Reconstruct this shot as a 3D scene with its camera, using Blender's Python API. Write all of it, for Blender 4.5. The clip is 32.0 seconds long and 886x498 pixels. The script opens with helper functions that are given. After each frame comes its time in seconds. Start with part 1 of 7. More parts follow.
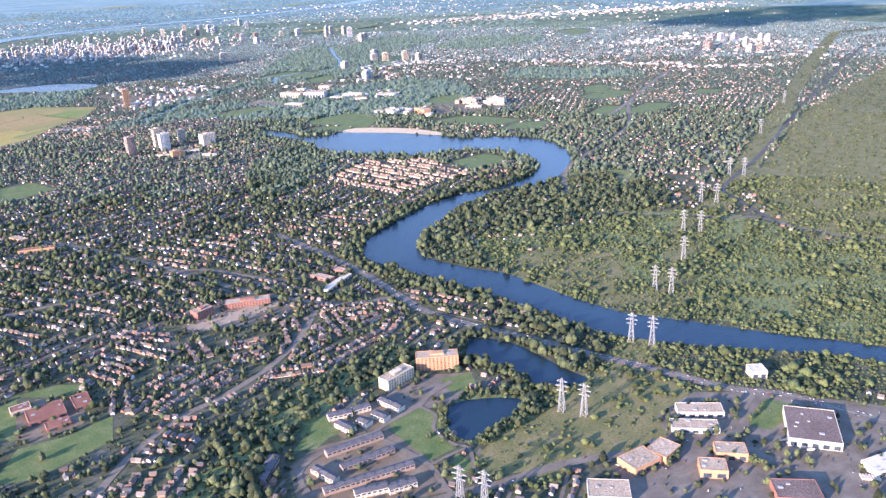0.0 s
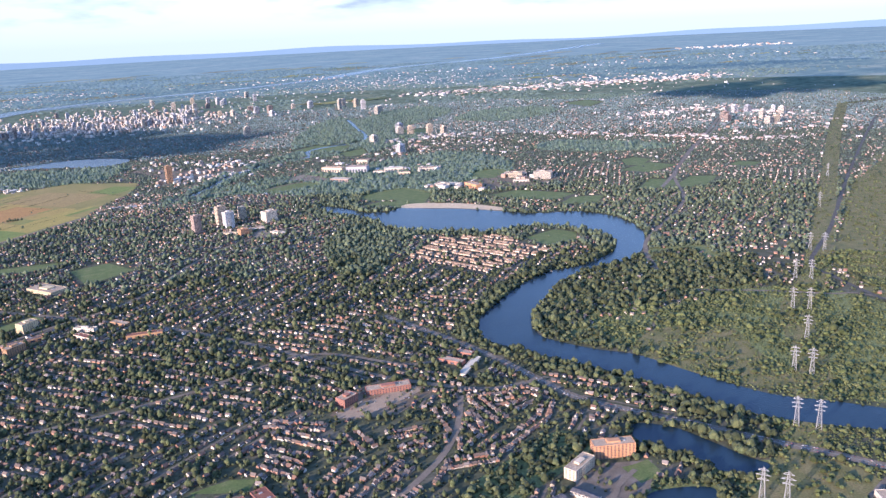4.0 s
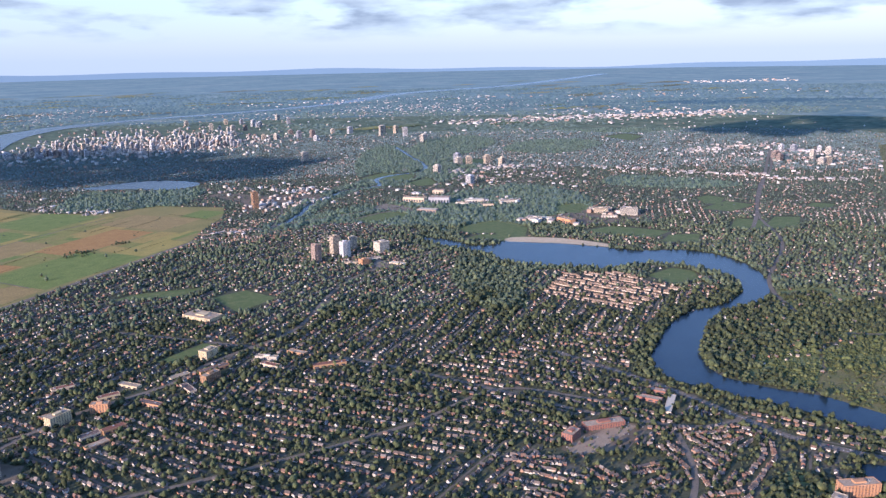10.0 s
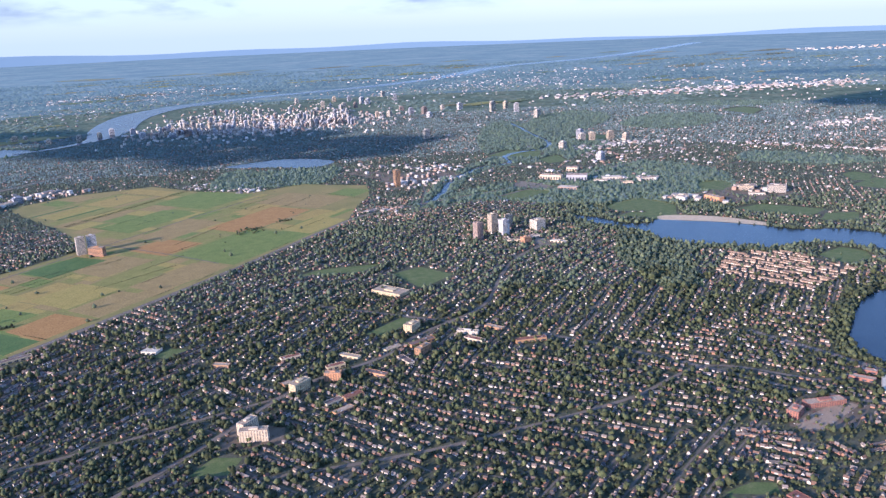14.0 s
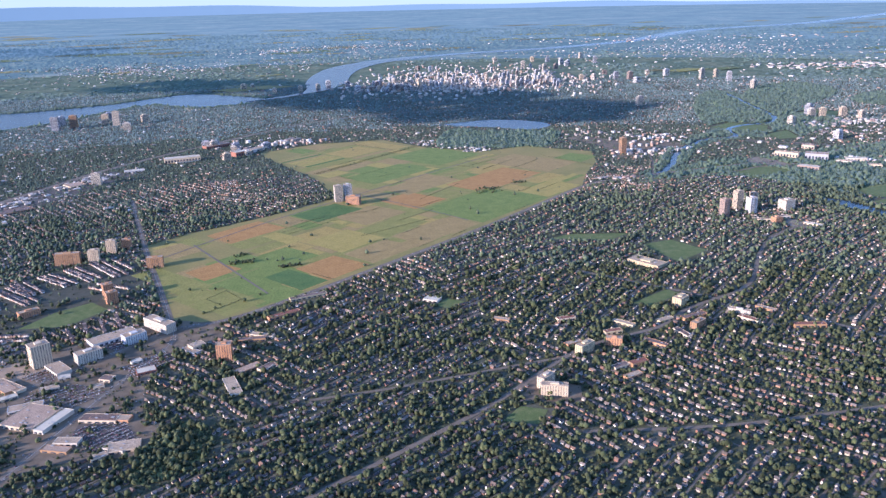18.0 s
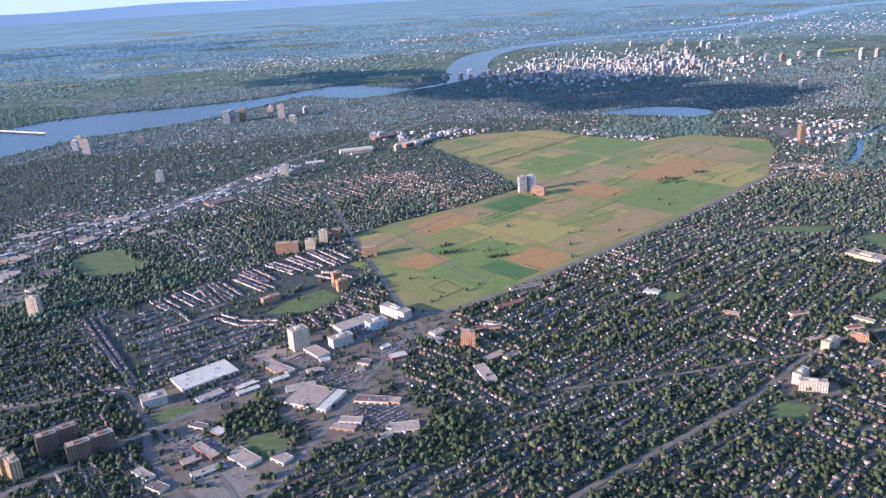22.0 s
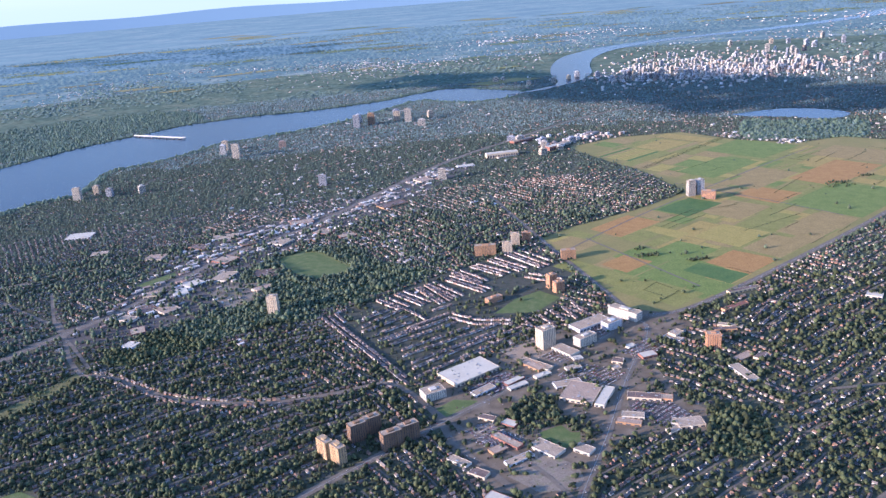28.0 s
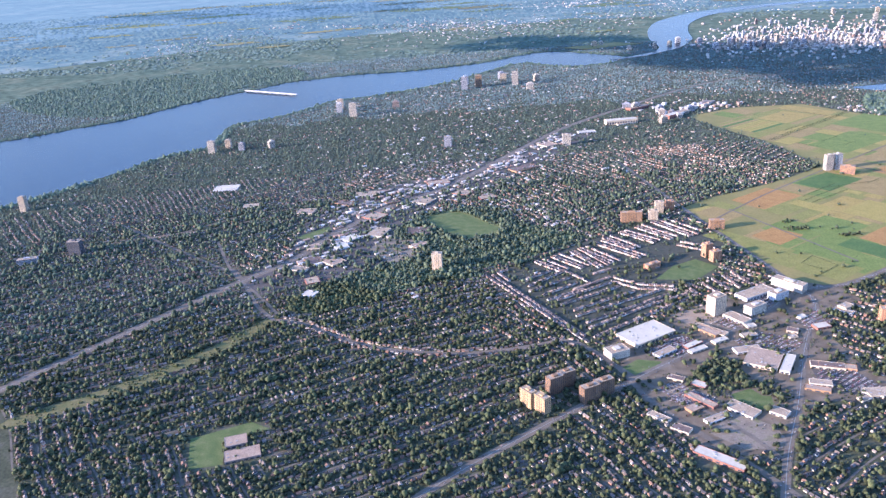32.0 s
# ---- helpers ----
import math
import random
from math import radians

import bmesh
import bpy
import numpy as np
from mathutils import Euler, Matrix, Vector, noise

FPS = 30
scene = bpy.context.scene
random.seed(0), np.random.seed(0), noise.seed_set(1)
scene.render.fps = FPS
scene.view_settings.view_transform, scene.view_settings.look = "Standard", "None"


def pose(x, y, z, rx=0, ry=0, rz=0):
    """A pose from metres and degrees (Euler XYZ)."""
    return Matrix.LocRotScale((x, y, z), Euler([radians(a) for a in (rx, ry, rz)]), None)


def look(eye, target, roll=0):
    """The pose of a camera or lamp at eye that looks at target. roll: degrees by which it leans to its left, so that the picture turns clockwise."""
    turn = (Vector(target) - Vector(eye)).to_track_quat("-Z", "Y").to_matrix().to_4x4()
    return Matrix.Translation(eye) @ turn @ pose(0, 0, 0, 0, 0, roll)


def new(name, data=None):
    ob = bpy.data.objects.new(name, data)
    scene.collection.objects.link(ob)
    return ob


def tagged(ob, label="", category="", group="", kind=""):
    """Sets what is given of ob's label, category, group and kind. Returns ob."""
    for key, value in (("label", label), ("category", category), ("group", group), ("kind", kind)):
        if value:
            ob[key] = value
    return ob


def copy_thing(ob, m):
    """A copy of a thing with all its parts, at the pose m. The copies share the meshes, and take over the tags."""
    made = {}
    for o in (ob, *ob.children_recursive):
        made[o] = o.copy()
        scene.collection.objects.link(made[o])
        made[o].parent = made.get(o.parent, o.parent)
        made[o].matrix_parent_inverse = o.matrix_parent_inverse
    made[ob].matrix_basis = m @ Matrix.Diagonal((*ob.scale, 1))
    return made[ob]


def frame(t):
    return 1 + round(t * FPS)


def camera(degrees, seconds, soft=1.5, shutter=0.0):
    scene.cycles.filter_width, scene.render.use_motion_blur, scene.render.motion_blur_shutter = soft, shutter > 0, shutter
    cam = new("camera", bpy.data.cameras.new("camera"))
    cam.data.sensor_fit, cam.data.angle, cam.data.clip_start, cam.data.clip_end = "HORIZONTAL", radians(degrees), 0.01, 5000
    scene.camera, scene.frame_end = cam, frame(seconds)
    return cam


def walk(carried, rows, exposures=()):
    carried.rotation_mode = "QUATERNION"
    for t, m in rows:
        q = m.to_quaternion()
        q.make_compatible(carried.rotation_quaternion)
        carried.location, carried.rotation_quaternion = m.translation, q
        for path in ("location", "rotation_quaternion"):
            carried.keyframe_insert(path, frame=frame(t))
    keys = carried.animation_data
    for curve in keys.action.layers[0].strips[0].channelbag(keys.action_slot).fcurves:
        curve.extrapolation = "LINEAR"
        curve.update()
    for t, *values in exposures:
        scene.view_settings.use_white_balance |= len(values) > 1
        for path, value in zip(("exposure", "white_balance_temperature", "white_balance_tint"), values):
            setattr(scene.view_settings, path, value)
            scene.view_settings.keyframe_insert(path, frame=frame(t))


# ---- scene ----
EXPOSURES = [(0.0, 2.16, 5550, 34), (2.0, 1.97, 5600, 34), (4.0, 1.64, 5600, 34), (7.0, 1.12, 5650, 35), (8.0, 1.26, 5650, 36), (9.0, 1.27, 5600, 35), (11.0, 1.26, 5450, 33), (14.0, 1.42, 5350, 34), (17.0, 1.25, 5300, 34),
             (18.0, 1.51, 5250, 33), (19.0, 1.58, 5250, 33), (20.0, 1.58, 5250, 33), (24.0, 1.65, 5250, 34), (25.0, 1.76, 5250, 34), (28.0, 1.64, 5280, 34), (29.0, 1.84, 5300, 34), (30.0, 1.84, 5300, 34), (32.0, 1.98, 5300, 34)]
# 1 unit stands for 10 m of the real ground: the clip spans some 50 km.
cam = camera(58.23, 32.0, soft=1.45)
# seconds, eye x y z, heading (left of +y), pitch (up), lean
PATH = [
    (0.0, 156.03, -34.19, 77.92, -20.400, -19.886, -2.767),
    (0.5, 151.59, -32.18, 78.85, -19.558, -19.901, -3.392),
    (1.0, 147.11, -30.22, 79.76, -18.894, -19.471, -3.247),
    (1.5, 142.60, -28.31, 80.66, -18.621, -18.934, -3.226),
    (2.0, 138.05, -26.47, 81.56, -19.008, -18.756, -3.040),
    (2.5, 133.48, -24.68, 82.44, -19.749, -18.216, -2.570),
    (3.0, 128.87, -22.95, 83.31, -20.608, -17.521, -2.553),
    (3.5, 124.23, -21.27, 84.18, -21.354, -17.056, -2.456),
    (4.0, 119.56, -19.66, 85.03, -22.149, -15.345, -2.897),
    (4.5, 114.86, -18.10, 85.88, -23.087, -13.309, -3.446),
    (6.5, 95.77, -12.49, 89.18, -26.366, -14.068, -1.380),
    (7.0, 90.93, -11.24, 89.99, -26.427, -14.614, -1.107),
    (7.5, 86.07, -10.05, 90.80, -26.077, -15.241, -0.875),
    (8.0, 81.18, -8.93, 91.60, -25.221, -15.797, -0.981),
    (8.5, 76.26, -7.87, 92.39, -23.634, -15.261, -1.541),
    (9.0, 71.32, -6.87, 93.18, -23.640, -14.720, -1.332),
    (9.5, 66.36, -5.94, 93.96, -23.525, -14.420, -1.153),
    (10.0, 61.37, -5.07, 94.75, -23.156, -13.759, -1.156),
    (10.5, 56.37, -4.27, 95.52, -22.840, -14.032, -1.207),
    (11.0, 51.34, -3.54, 96.30, -22.125, -14.982, -1.455),
    (11.5, 46.29, -2.88, 97.07, -21.367, -14.525, -2.012),
    (12.0, 41.22, -2.28, 97.84, -20.905, -14.196, -2.193),
    (12.5, 36.13, -1.75, 98.61, -20.193, -15.248, -2.034),
    (13.0, 31.02, -1.29, 99.38, -19.333, -17.247, -2.486),
    (13.5, 25.89, -0.90, 100.15, -18.578, -17.825, -2.255),
    (14.0, 20.74, -0.58, 100.92, -17.335, -15.524, -2.432),
    (14.5, 15.58, -0.32, 101.69, -16.770, -15.402, -2.095),
    (16.5, -5.22, -0.04, 104.77, -11.535, -15.237, -0.949),
    (17.0, -10.46, -0.15, 105.55, -9.700, -16.230, -0.936),
    (17.5, -15.71, -0.33, 106.33, -7.565, -17.169, -1.153),
    (18.0, -20.98, -0.59, 107.11, -5.476, -18.082, -1.258),
    (18.5, -26.25, -0.92, 107.90, -3.957, -18.520, -2.435),
    (19.0, -31.54, -1.33, 108.69, -2.627, -18.726, -2.763),
    (19.5, -36.83, -1.81, 109.49, -1.872, -18.553, -3.252),
    (20.0, -42.14, -2.37, 110.29, -1.238, -18.446, -3.219),
    (20.5, -47.46, -3.01, 111.09, 1.333, -18.308, -3.938),
    (21.0, -52.78, -3.73, 111.91, 3.083, -18.375, -4.592),
    (21.5, -58.12, -4.52, 112.73, 2.400, -18.755, -3.658),
    (22.0, -63.46, -5.39, 113.55, 2.493, -18.848, -3.354),
    (22.5, -68.81, -6.34, 114.39, 2.590, -18.907, -3.879),
    (23.0, -74.16, -7.37, 115.23, 3.298, -18.698, -4.095),
    (23.5, -79.52, -8.49, 116.08, 3.882, -18.757, -4.491),
    (24.0, -84.88, -9.68, 116.94, 4.406, -19.101, -3.151),
    (24.5, -90.25, -10.95, 117.80, 4.163, -19.016, -4.390),
    (25.0, -95.62, -12.31, 118.68, 7.641, -18.416, -6.617),
    (25.5, -101.00, -13.75, 119.57, 7.436, -18.282, -6.781),
    (27.5, -122.52, -20.34, 123.22, 6.670, -18.361, -4.973),
    (28.0, -127.90, -22.20, 124.17, 6.459, -18.696, -4.428),
    (28.5, -133.28, -24.15, 125.12, 6.359, -19.104, -3.956),
    (29.0, -138.65, -26.18, 126.09, 6.311, -19.546, -3.500),
    (29.5, -144.03, -28.30, 127.07, 6.287, -19.871, -3.311),
    (30.0, -149.40, -30.51, 128.07, 6.959, -20.167, -3.088),
    (30.5, -154.77, -32.80, 129.08, 7.848, -20.399, -3.159),
    (31.0, -160.14, -35.19, 130.11, 8.727, -20.569, -3.329),
    (31.5, -165.50, -37.66, 131.15, 9.351, -20.817, -3.285),
    (32.0, -170.85, -40.22, 132.21, 10.714, -21.248, -3.575),
]


def aim(x, y, z, heading, pitch, lean):
    h, p = radians(heading), radians(pitch)
    ahead = Vector((-math.sin(h) * math.cos(p), math.cos(h) * math.cos(p), math.sin(p)))
    eye = Vector((x, y, z))
    return look(eye, eye + ahead * 100, lean)


walk(cam, [(t, aim(*row)) for t, *row in PATH], EXPOSURES)

# ---- light: low evening sun from the west, blue sky with broken cloud ----
SUN_ELEVATION, SUN_HEADING = radians(14.5), radians(25)      # light runs towards SUN_HEADING on the plan
sun_way = Vector((math.cos(SUN_HEADING) * math.cos(SUN_ELEVATION), math.sin(SUN_HEADING) * math.cos(SUN_ELEVATION), -math.sin(SUN_ELEVATION)))
sun_data = bpy.data.lights.new("sun", "SUN")
sun_data.energy, sun_data.angle, sun_data.color = 3.7, radians(0.6), (1.0, 0.81, 0.56)
sun = new("sun", sun_data)
sun.matrix_world = look((0, 0, 600), Vector((0, 0, 600)) + sun_way)

world = bpy.data.worlds.new("sky")
scene.world = world
world.use_nodes = True
wn, wl = world.node_tree.nodes, world.node_tree.links
wn.clear()
sky = wn.new("ShaderNodeTexSky")
sky.sky_type, sky.sun_disc = "NISHITA", False
sky.sun_elevation, sky.sun_rotation = SUN_ELEVATION, math.atan2(-sun_way.x, -sun_way.y)
sky.air_density, sky.dust_density, sky.ozone_density = 1.2, 0.2, 4.0
coord = wn.new("ShaderNodeTexCoord")
split = wn.new("ShaderNodeSeparateXYZ")
wl.new(coord.outputs["Generated"], split.inputs["Vector"])
stretch = wn.new("ShaderNodeMapping")
stretch.inputs["Scale"].default_value = (4.0, 4.0, 17.0)
wl.new(coord.outputs["Generated"], stretch.inputs["Vector"])
puffs = wn.new("ShaderNodeTexNoise")
puffs.inputs["Scale"].default_value, puffs.inputs["Detail"].default_value = 1.7, 9
wl.new(stretch.outputs["Vector"], puffs.inputs["Vector"])
cover = wn.new("ShaderNodeValToRGB")
cover.color_ramp.elements[0].position, cover.color_ramp.elements[1].position = 0.47, 0.57
wl.new(puffs.outputs["Fac"], cover.inputs["Fac"])
# broken cloud stands low over the horizon, clear blue above; a milky band lies on the horizon
low = wn.new("ShaderNodeMapRange")
low.inputs["From Min"].default_value, low.inputs["From Max"].default_value = 0.10, 0.35
low.inputs["To Min"].default_value, low.inputs["To Max"].default_value = 1.0, 0.15
wl.new(split.outputs["Z"], low.inputs["Value"])
amount = wn.new("ShaderNodeMath")
amount.operation = "MULTIPLY"
wl.new(cover.outputs["Color"], amount.inputs[0])
wl.new(low.outputs["Result"], amount.inputs[1])
# the cloud bases end above the horizon
base = wn.new("ShaderNodeMapRange")
base.inputs["From Min"].default_value, base.inputs["From Max"].default_value = 0.016, 0.036
wl.new(split.outputs["Z"], base.inputs["Value"])
bank = wn.new("ShaderNodeMath")
bank.operation = "MULTIPLY"
wl.new(amount.outputs["Value"], bank.inputs[0])
wl.new(base.outputs["Result"], bank.inputs[1])
milk = wn.new("ShaderNodeMapRange")
milk.inputs["From Min"].default_value, milk.inputs["From Max"].default_value = 0.0, 0.22
milk.inputs["To Min"].default_value, milk.inputs["To Max"].default_value = 0.9, 0.0
wl.new(split.outputs["Z"], milk.inputs["Value"])
veil = wn.new("ShaderNodeMix")
veil.data_type = "RGBA"
veil.inputs["B"].default_value = (1.50, 2.0, 2.2, 1)
wl.new(milk.outputs["Result"], veil.inputs["Factor"])
wl.new(sky.outputs["Color"], veil.inputs["A"])
shade = wn.new("ShaderNodeTexNoise")
shade.inputs["Scale"].default_value, shade.inputs["Detail"].default_value = 3.1, 7
wl.new(stretch.outputs["Vector"], shade.inputs["Vector"])
tone = wn.new("ShaderNodeValToRGB")
tone.color_ramp.elements[0].position, tone.color_ramp.elements[1].position = 0.36, 0.62
tone.color_ramp.elements[0].color, tone.color_ramp.elements[1].color = (1.12, 1.46, 1.54, 1), (2.05, 2.55, 2.38, 1)
wl.new(shade.outputs["Fac"], tone.inputs["Fac"])
blend = wn.new("ShaderNodeMix")
blend.data_type = "RGBA"
wl.new(bank.outputs["Value"], blend.inputs["Factor"])
wl.new(veil.outputs["Result"], blend.inputs["A"])
wl.new(tone.outputs["Color"], blend.inputs["B"])
back = wn.new("ShaderNodeBackground")
back.inputs["Strength"].default_value = 0.15
wl.new(blend.outputs["Result"], back.inputs["Color"])
wout = wn.new("ShaderNodeOutputWorld")
wl.new(back.outputs["Background"], wout.inputs["Surface"])


# ---- materials ----
def material(name, colours, size=1.0, rough=0.9, bump=0.0, metal=0.0, vary="", amount=0.3, fine=0.0, spec=0.3, emit=0.0, glow=None, haze_sheen=0.0, grit=0.45):
    """colours run along a noise of that size in units; vary: 'object' or 'island' for a random change of tone."""
    m = bpy.data.materials.new(name)
    m.use_nodes = True
    n, l = m.node_tree.nodes, m.node_tree.links
    s = n["Principled BSDF"]
    s.inputs["Roughness"].default_value, s.inputs["Metallic"].default_value = rough, metal
    s.inputs["Specular IOR Level"].default_value = spec
    # Bluish sheen on leaves stands in for haze over the trees.
    if haze_sheen:
        s.inputs["Sheen Weight"].default_value, s.inputs["Sheen Roughness"].default_value = haze_sheen, 0.6
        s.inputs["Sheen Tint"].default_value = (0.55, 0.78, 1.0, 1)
    geo = n.new("ShaderNodeNewGeometry")
    tex = n.new("ShaderNodeTexNoise")
    tex.inputs["Scale"].default_value, tex.inputs["Detail"].default_value = 1.0 / size, 6
    l.new(geo.outputs["Position"], tex.inputs["Vector"])
    ramp = n.new("ShaderNodeValToRGB")
    el = ramp.color_ramp.elements
    while len(el) < len(colours):
        el.new(0.5)
    for k, c in enumerate(colours):
        el[k].position = 0.3 + 0.4 * k / max(1, len(colours) - 1)
        el[k].color = (*c, 1)
    l.new(tex.outputs["Fac"], ramp.inputs["Fac"])
    out = ramp.outputs["Color"]
    if fine:
        grain = n.new("ShaderNodeTexNoise")
        grain.inputs["Scale"].default_value, grain.inputs["Detail"].default_value = 1.0 / fine, 4
        l.new(geo.outputs["Position"], grain.inputs["Vector"])
        lift = n.new("ShaderNodeMapRange")
        lift.inputs["From Min"].default_value, lift.inputs["From Max"].default_value = 0.3, 0.7
        lift.inputs["To Min"].default_value, lift.inputs["To Max"].default_value = 1 - grit, 1 + grit
        l.new(grain.outputs["Fac"], lift.inputs["Value"])
        times = n.new("ShaderNodeMix")
        times.data_type, times.blend_type = "RGBA", "MULTIPLY"
        times.inputs["Factor"].default_value = 1.0
        l.new(out, times.inputs["A"])
        l.new(lift.outputs["Result"], times.inputs["B"])
        out = times.outputs["Result"]
    if vary:
        hue = n.new("ShaderNodeHueSaturation")
        if vary == "object":
            rnd = n.new("ShaderNodeObjectInfo").outputs["Random"]
        else:
            rnd = geo.outputs["Random Per Island"]
        span = n.new("ShaderNodeMapRange")
        span.inputs["To Min"].default_value, span.inputs["To Max"].default_value = 1 - amount, 1 + amount
        l.new(rnd, span.inputs["Value"])
        l.new(span.outputs["Result"], hue.inputs["Value"])
        l.new(out, hue.inputs["Color"])
        out = hue.outputs["Color"]
    l.new(out, s.inputs["Base Color"])
    # Emission here serves as painted haze on far ground, hills and woods.
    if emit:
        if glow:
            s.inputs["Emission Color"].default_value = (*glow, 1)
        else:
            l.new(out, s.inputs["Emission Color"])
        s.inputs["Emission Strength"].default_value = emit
    if bump:
        b = n.new("ShaderNodeBump")
        b.inputs["Strength"].default_value, b.inputs["Distance"].default_value = bump, 0.3
        rub = n.new("ShaderNodeTexNoise")
        rub.inputs["Scale"].default_value, rub.inputs["Detail"].default_value = 4.0 / max(0.2, min(size, 2.0)), 5
        l.new(geo.outputs["Position"], rub.inputs["Vector"])
        l.new(rub.outputs["Fac"], b.inputs["Height"])
        l.new(b.outputs["Normal"], s.inputs["Normal"])
    return m


def palette(name, colours, rough=0.8, vary="island", spec=0.3):
    """One of several paints for each loose piece or object, with a little grain."""
    m = bpy.data.materials.new(name)
    m.use_nodes = True
    n, l = m.node_tree.nodes, m.node_tree.links
    s = n["Principled BSDF"]
    s.inputs["Roughness"].default_value, s.inputs["Specular IOR Level"].default_value = rough, spec
    geo = n.new("ShaderNodeNewGeometry")
    rnd = n.new("ShaderNodeObjectInfo").outputs["Random"] if vary == "object" else geo.outputs["Random Per Island"]
    ramp = n.new("ShaderNodeValToRGB")
    ramp.color_ramp.interpolation = "CONSTANT"
    el = ramp.color_ramp.elements
    while len(el) < len(colours):
        el.new(0.5)
    for k, c in enumerate(colours):
        el[k].position, el[k].color = k / len(colours), (*c, 1)
    l.new(rnd, ramp.inputs["Fac"])
    grain = n.new("ShaderNodeTexNoise")
    grain.inputs["Scale"].default_value, grain.inputs["Detail"].default_value = 5.0, 4
    l.new(geo.outputs["Position"], grain.inputs["Vector"])
    lift = n.new("ShaderNodeMapRange")
    lift.inputs["To Min"].default_value, lift.inputs["To Max"].default_value = 0.7, 1.3
    l.new(grain.outputs["Fac"], lift.inputs["Value"])
    times = n.new("ShaderNodeMix")
    times.data_type, times.blend_type = "RGBA", "MULTIPLY"
    times.inputs["Factor"].default_value = 1.0
    l.new(ramp.outputs["Color"], times.inputs["A"])
    l.new(lift.outputs["Result"], times.inputs["B"])
    l.new(times.outputs["Result"], s.inputs["Base Color"])
    return m


GROUND = material("suburban_ground", [(0.055, 0.062, 0.036), (0.075, 0.080, 0.046), (0.115, 0.108, 0.084)], 9, fine=0.9, spec=0.1, grit=0.3)
# Haze is put into these rings: lighter base nearest, blue emission beyond.
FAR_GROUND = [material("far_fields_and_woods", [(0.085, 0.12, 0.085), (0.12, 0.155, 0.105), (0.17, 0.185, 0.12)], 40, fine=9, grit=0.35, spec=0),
              material("hazed_fields_and_woods", [(0.045, 0.07, 0.05), (0.08, 0.11, 0.072), (0.19, 0.19, 0.115)], 70, fine=11, grit=0.35, emit=1.0, glow=(0.028, 0.050, 0.070), spec=0),
              material("hazed_horizon_country", [(0.03, 0.05, 0.036), (0.055, 0.08, 0.052), (0.10, 0.11, 0.07)], 150, fine=30, grit=0.35, emit=1.0, glow=(0.060, 0.094, 0.118), spec=0)]
# Blue colour and emission are the painted haze over the hills.
HILLS = material("hazed_hills", [(0.05, 0.08, 0.11), (0.06, 0.09, 0.12)], 500, emit=1.0, glow=(0.080, 0.122, 0.148), rough=1.0, spec=0)
LAWN = material("mown_grass", [(0.070, 0.105, 0.028), (0.095, 0.126, 0.036), (0.135, 0.150, 0.054)], 3, fine=0.4, grit=0.25)
MEADOW = material("rough_meadow", [(0.092, 0.102, 0.033), (0.135, 0.124, 0.044), (0.180, 0.148, 0.064)], 4, fine=0.4, grit=0.35)
WOODFLOOR = material("woodland_floor", [(0.11, 0.13, 0.045), (0.16, 0.175, 0.06)], 5, fine=0.7)
SAND = material("beach_sand", [(0.46, 0.35, 0.21), (0.54, 0.42, 0.26)], 3, fine=0.4)
ASPHALT = material("worn_asphalt", [(0.128, 0.106, 0.076), (0.178, 0.149, 0.110)], 5, fine=0.5, grit=0.15)
# Green-grey yards, darkened for the shade between the house rows.
YARD = material("estate_yards", [(0.046, 0.052, 0.031), (0.072, 0.070, 0.050)], 2, fine=0.4, grit=0.25)
STREET = material("street_asphalt", [(0.108, 0.092, 0.068), (0.154, 0.132, 0.098)], 4, fine=0.5, grit=0.15)
PAVED = material("parking_asphalt", [(0.105, 0.080, 0.050), (0.148, 0.114, 0.073), (0.20, 0.157, 0.104)], 5, fine=0.35, grit=0.15)
PALE_LOT = material("pale_worn_asphalt", [(0.26, 0.195, 0.125), (0.31, 0.235, 0.155)], 3, fine=0.25, grit=0.2)
DARK_LOT = material("dark_new_asphalt", [(0.075, 0.066, 0.056), (0.11, 0.096, 0.08)], 3, fine=0.25, grit=0.2)
LINES = material("road_median", [(0.30, 0.29, 0.26), (0.24, 0.24, 0.2)], 2)
WATER = material("river_water", [(0.009, 0.023, 0.035), (0.013, 0.031, 0.046)], 14, rough=0.26, bump=0.14, spec=0.14)
LEAVES = material("leaves", [(0.032, 0.041, 0.019), (0.053, 0.064, 0.027), (0.092, 0.097, 0.040)], 1.1, vary="island", amount=0.55, bump=0.6, fine=0.22, spec=0.1, haze_sheen=0.05)
WOODLEAF = material("wood_leaves", [(0.042, 0.055, 0.019), (0.068, 0.082, 0.028), (0.108, 0.112, 0.041)], 2.5, vary="island", amount=0.4, bump=0.6, fine=0.25, spec=0.1, haze_sheen=0.05)
# Lighter, bluer leaf tone for the far trees: haze put into colour.
FARLEAF = material("hazed_far_leaves", [(0.068, 0.094, 0.068), (0.098, 0.130, 0.090), (0.140, 0.170, 0.110)], 14, vary="island", amount=0.4, bump=0.3, fine=0.5, spec=0.1, haze_sheen=0.22)
# Far woods: their own brighter green, with bluish sheen as haze.
FARWOOD = material("hazed_wood_leaves", [(0.060, 0.092, 0.050), (0.085, 0.120, 0.062), (0.118, 0.148, 0.078)], 6, vary="island", amount=0.3, bump=0.4, fine=0.5, spec=0.1, haze_sheen=0.12)
# Blue emission on these woods is haze put into the material.
HILLWOOD = material("hazed_country_woods", [(0.050, 0.078, 0.058), (0.075, 0.105, 0.075), (0.10, 0.125, 0.085)], 40, vary="island", amount=0.25, spec=0, emit=1.0, glow=(0.030, 0.052, 0.068))
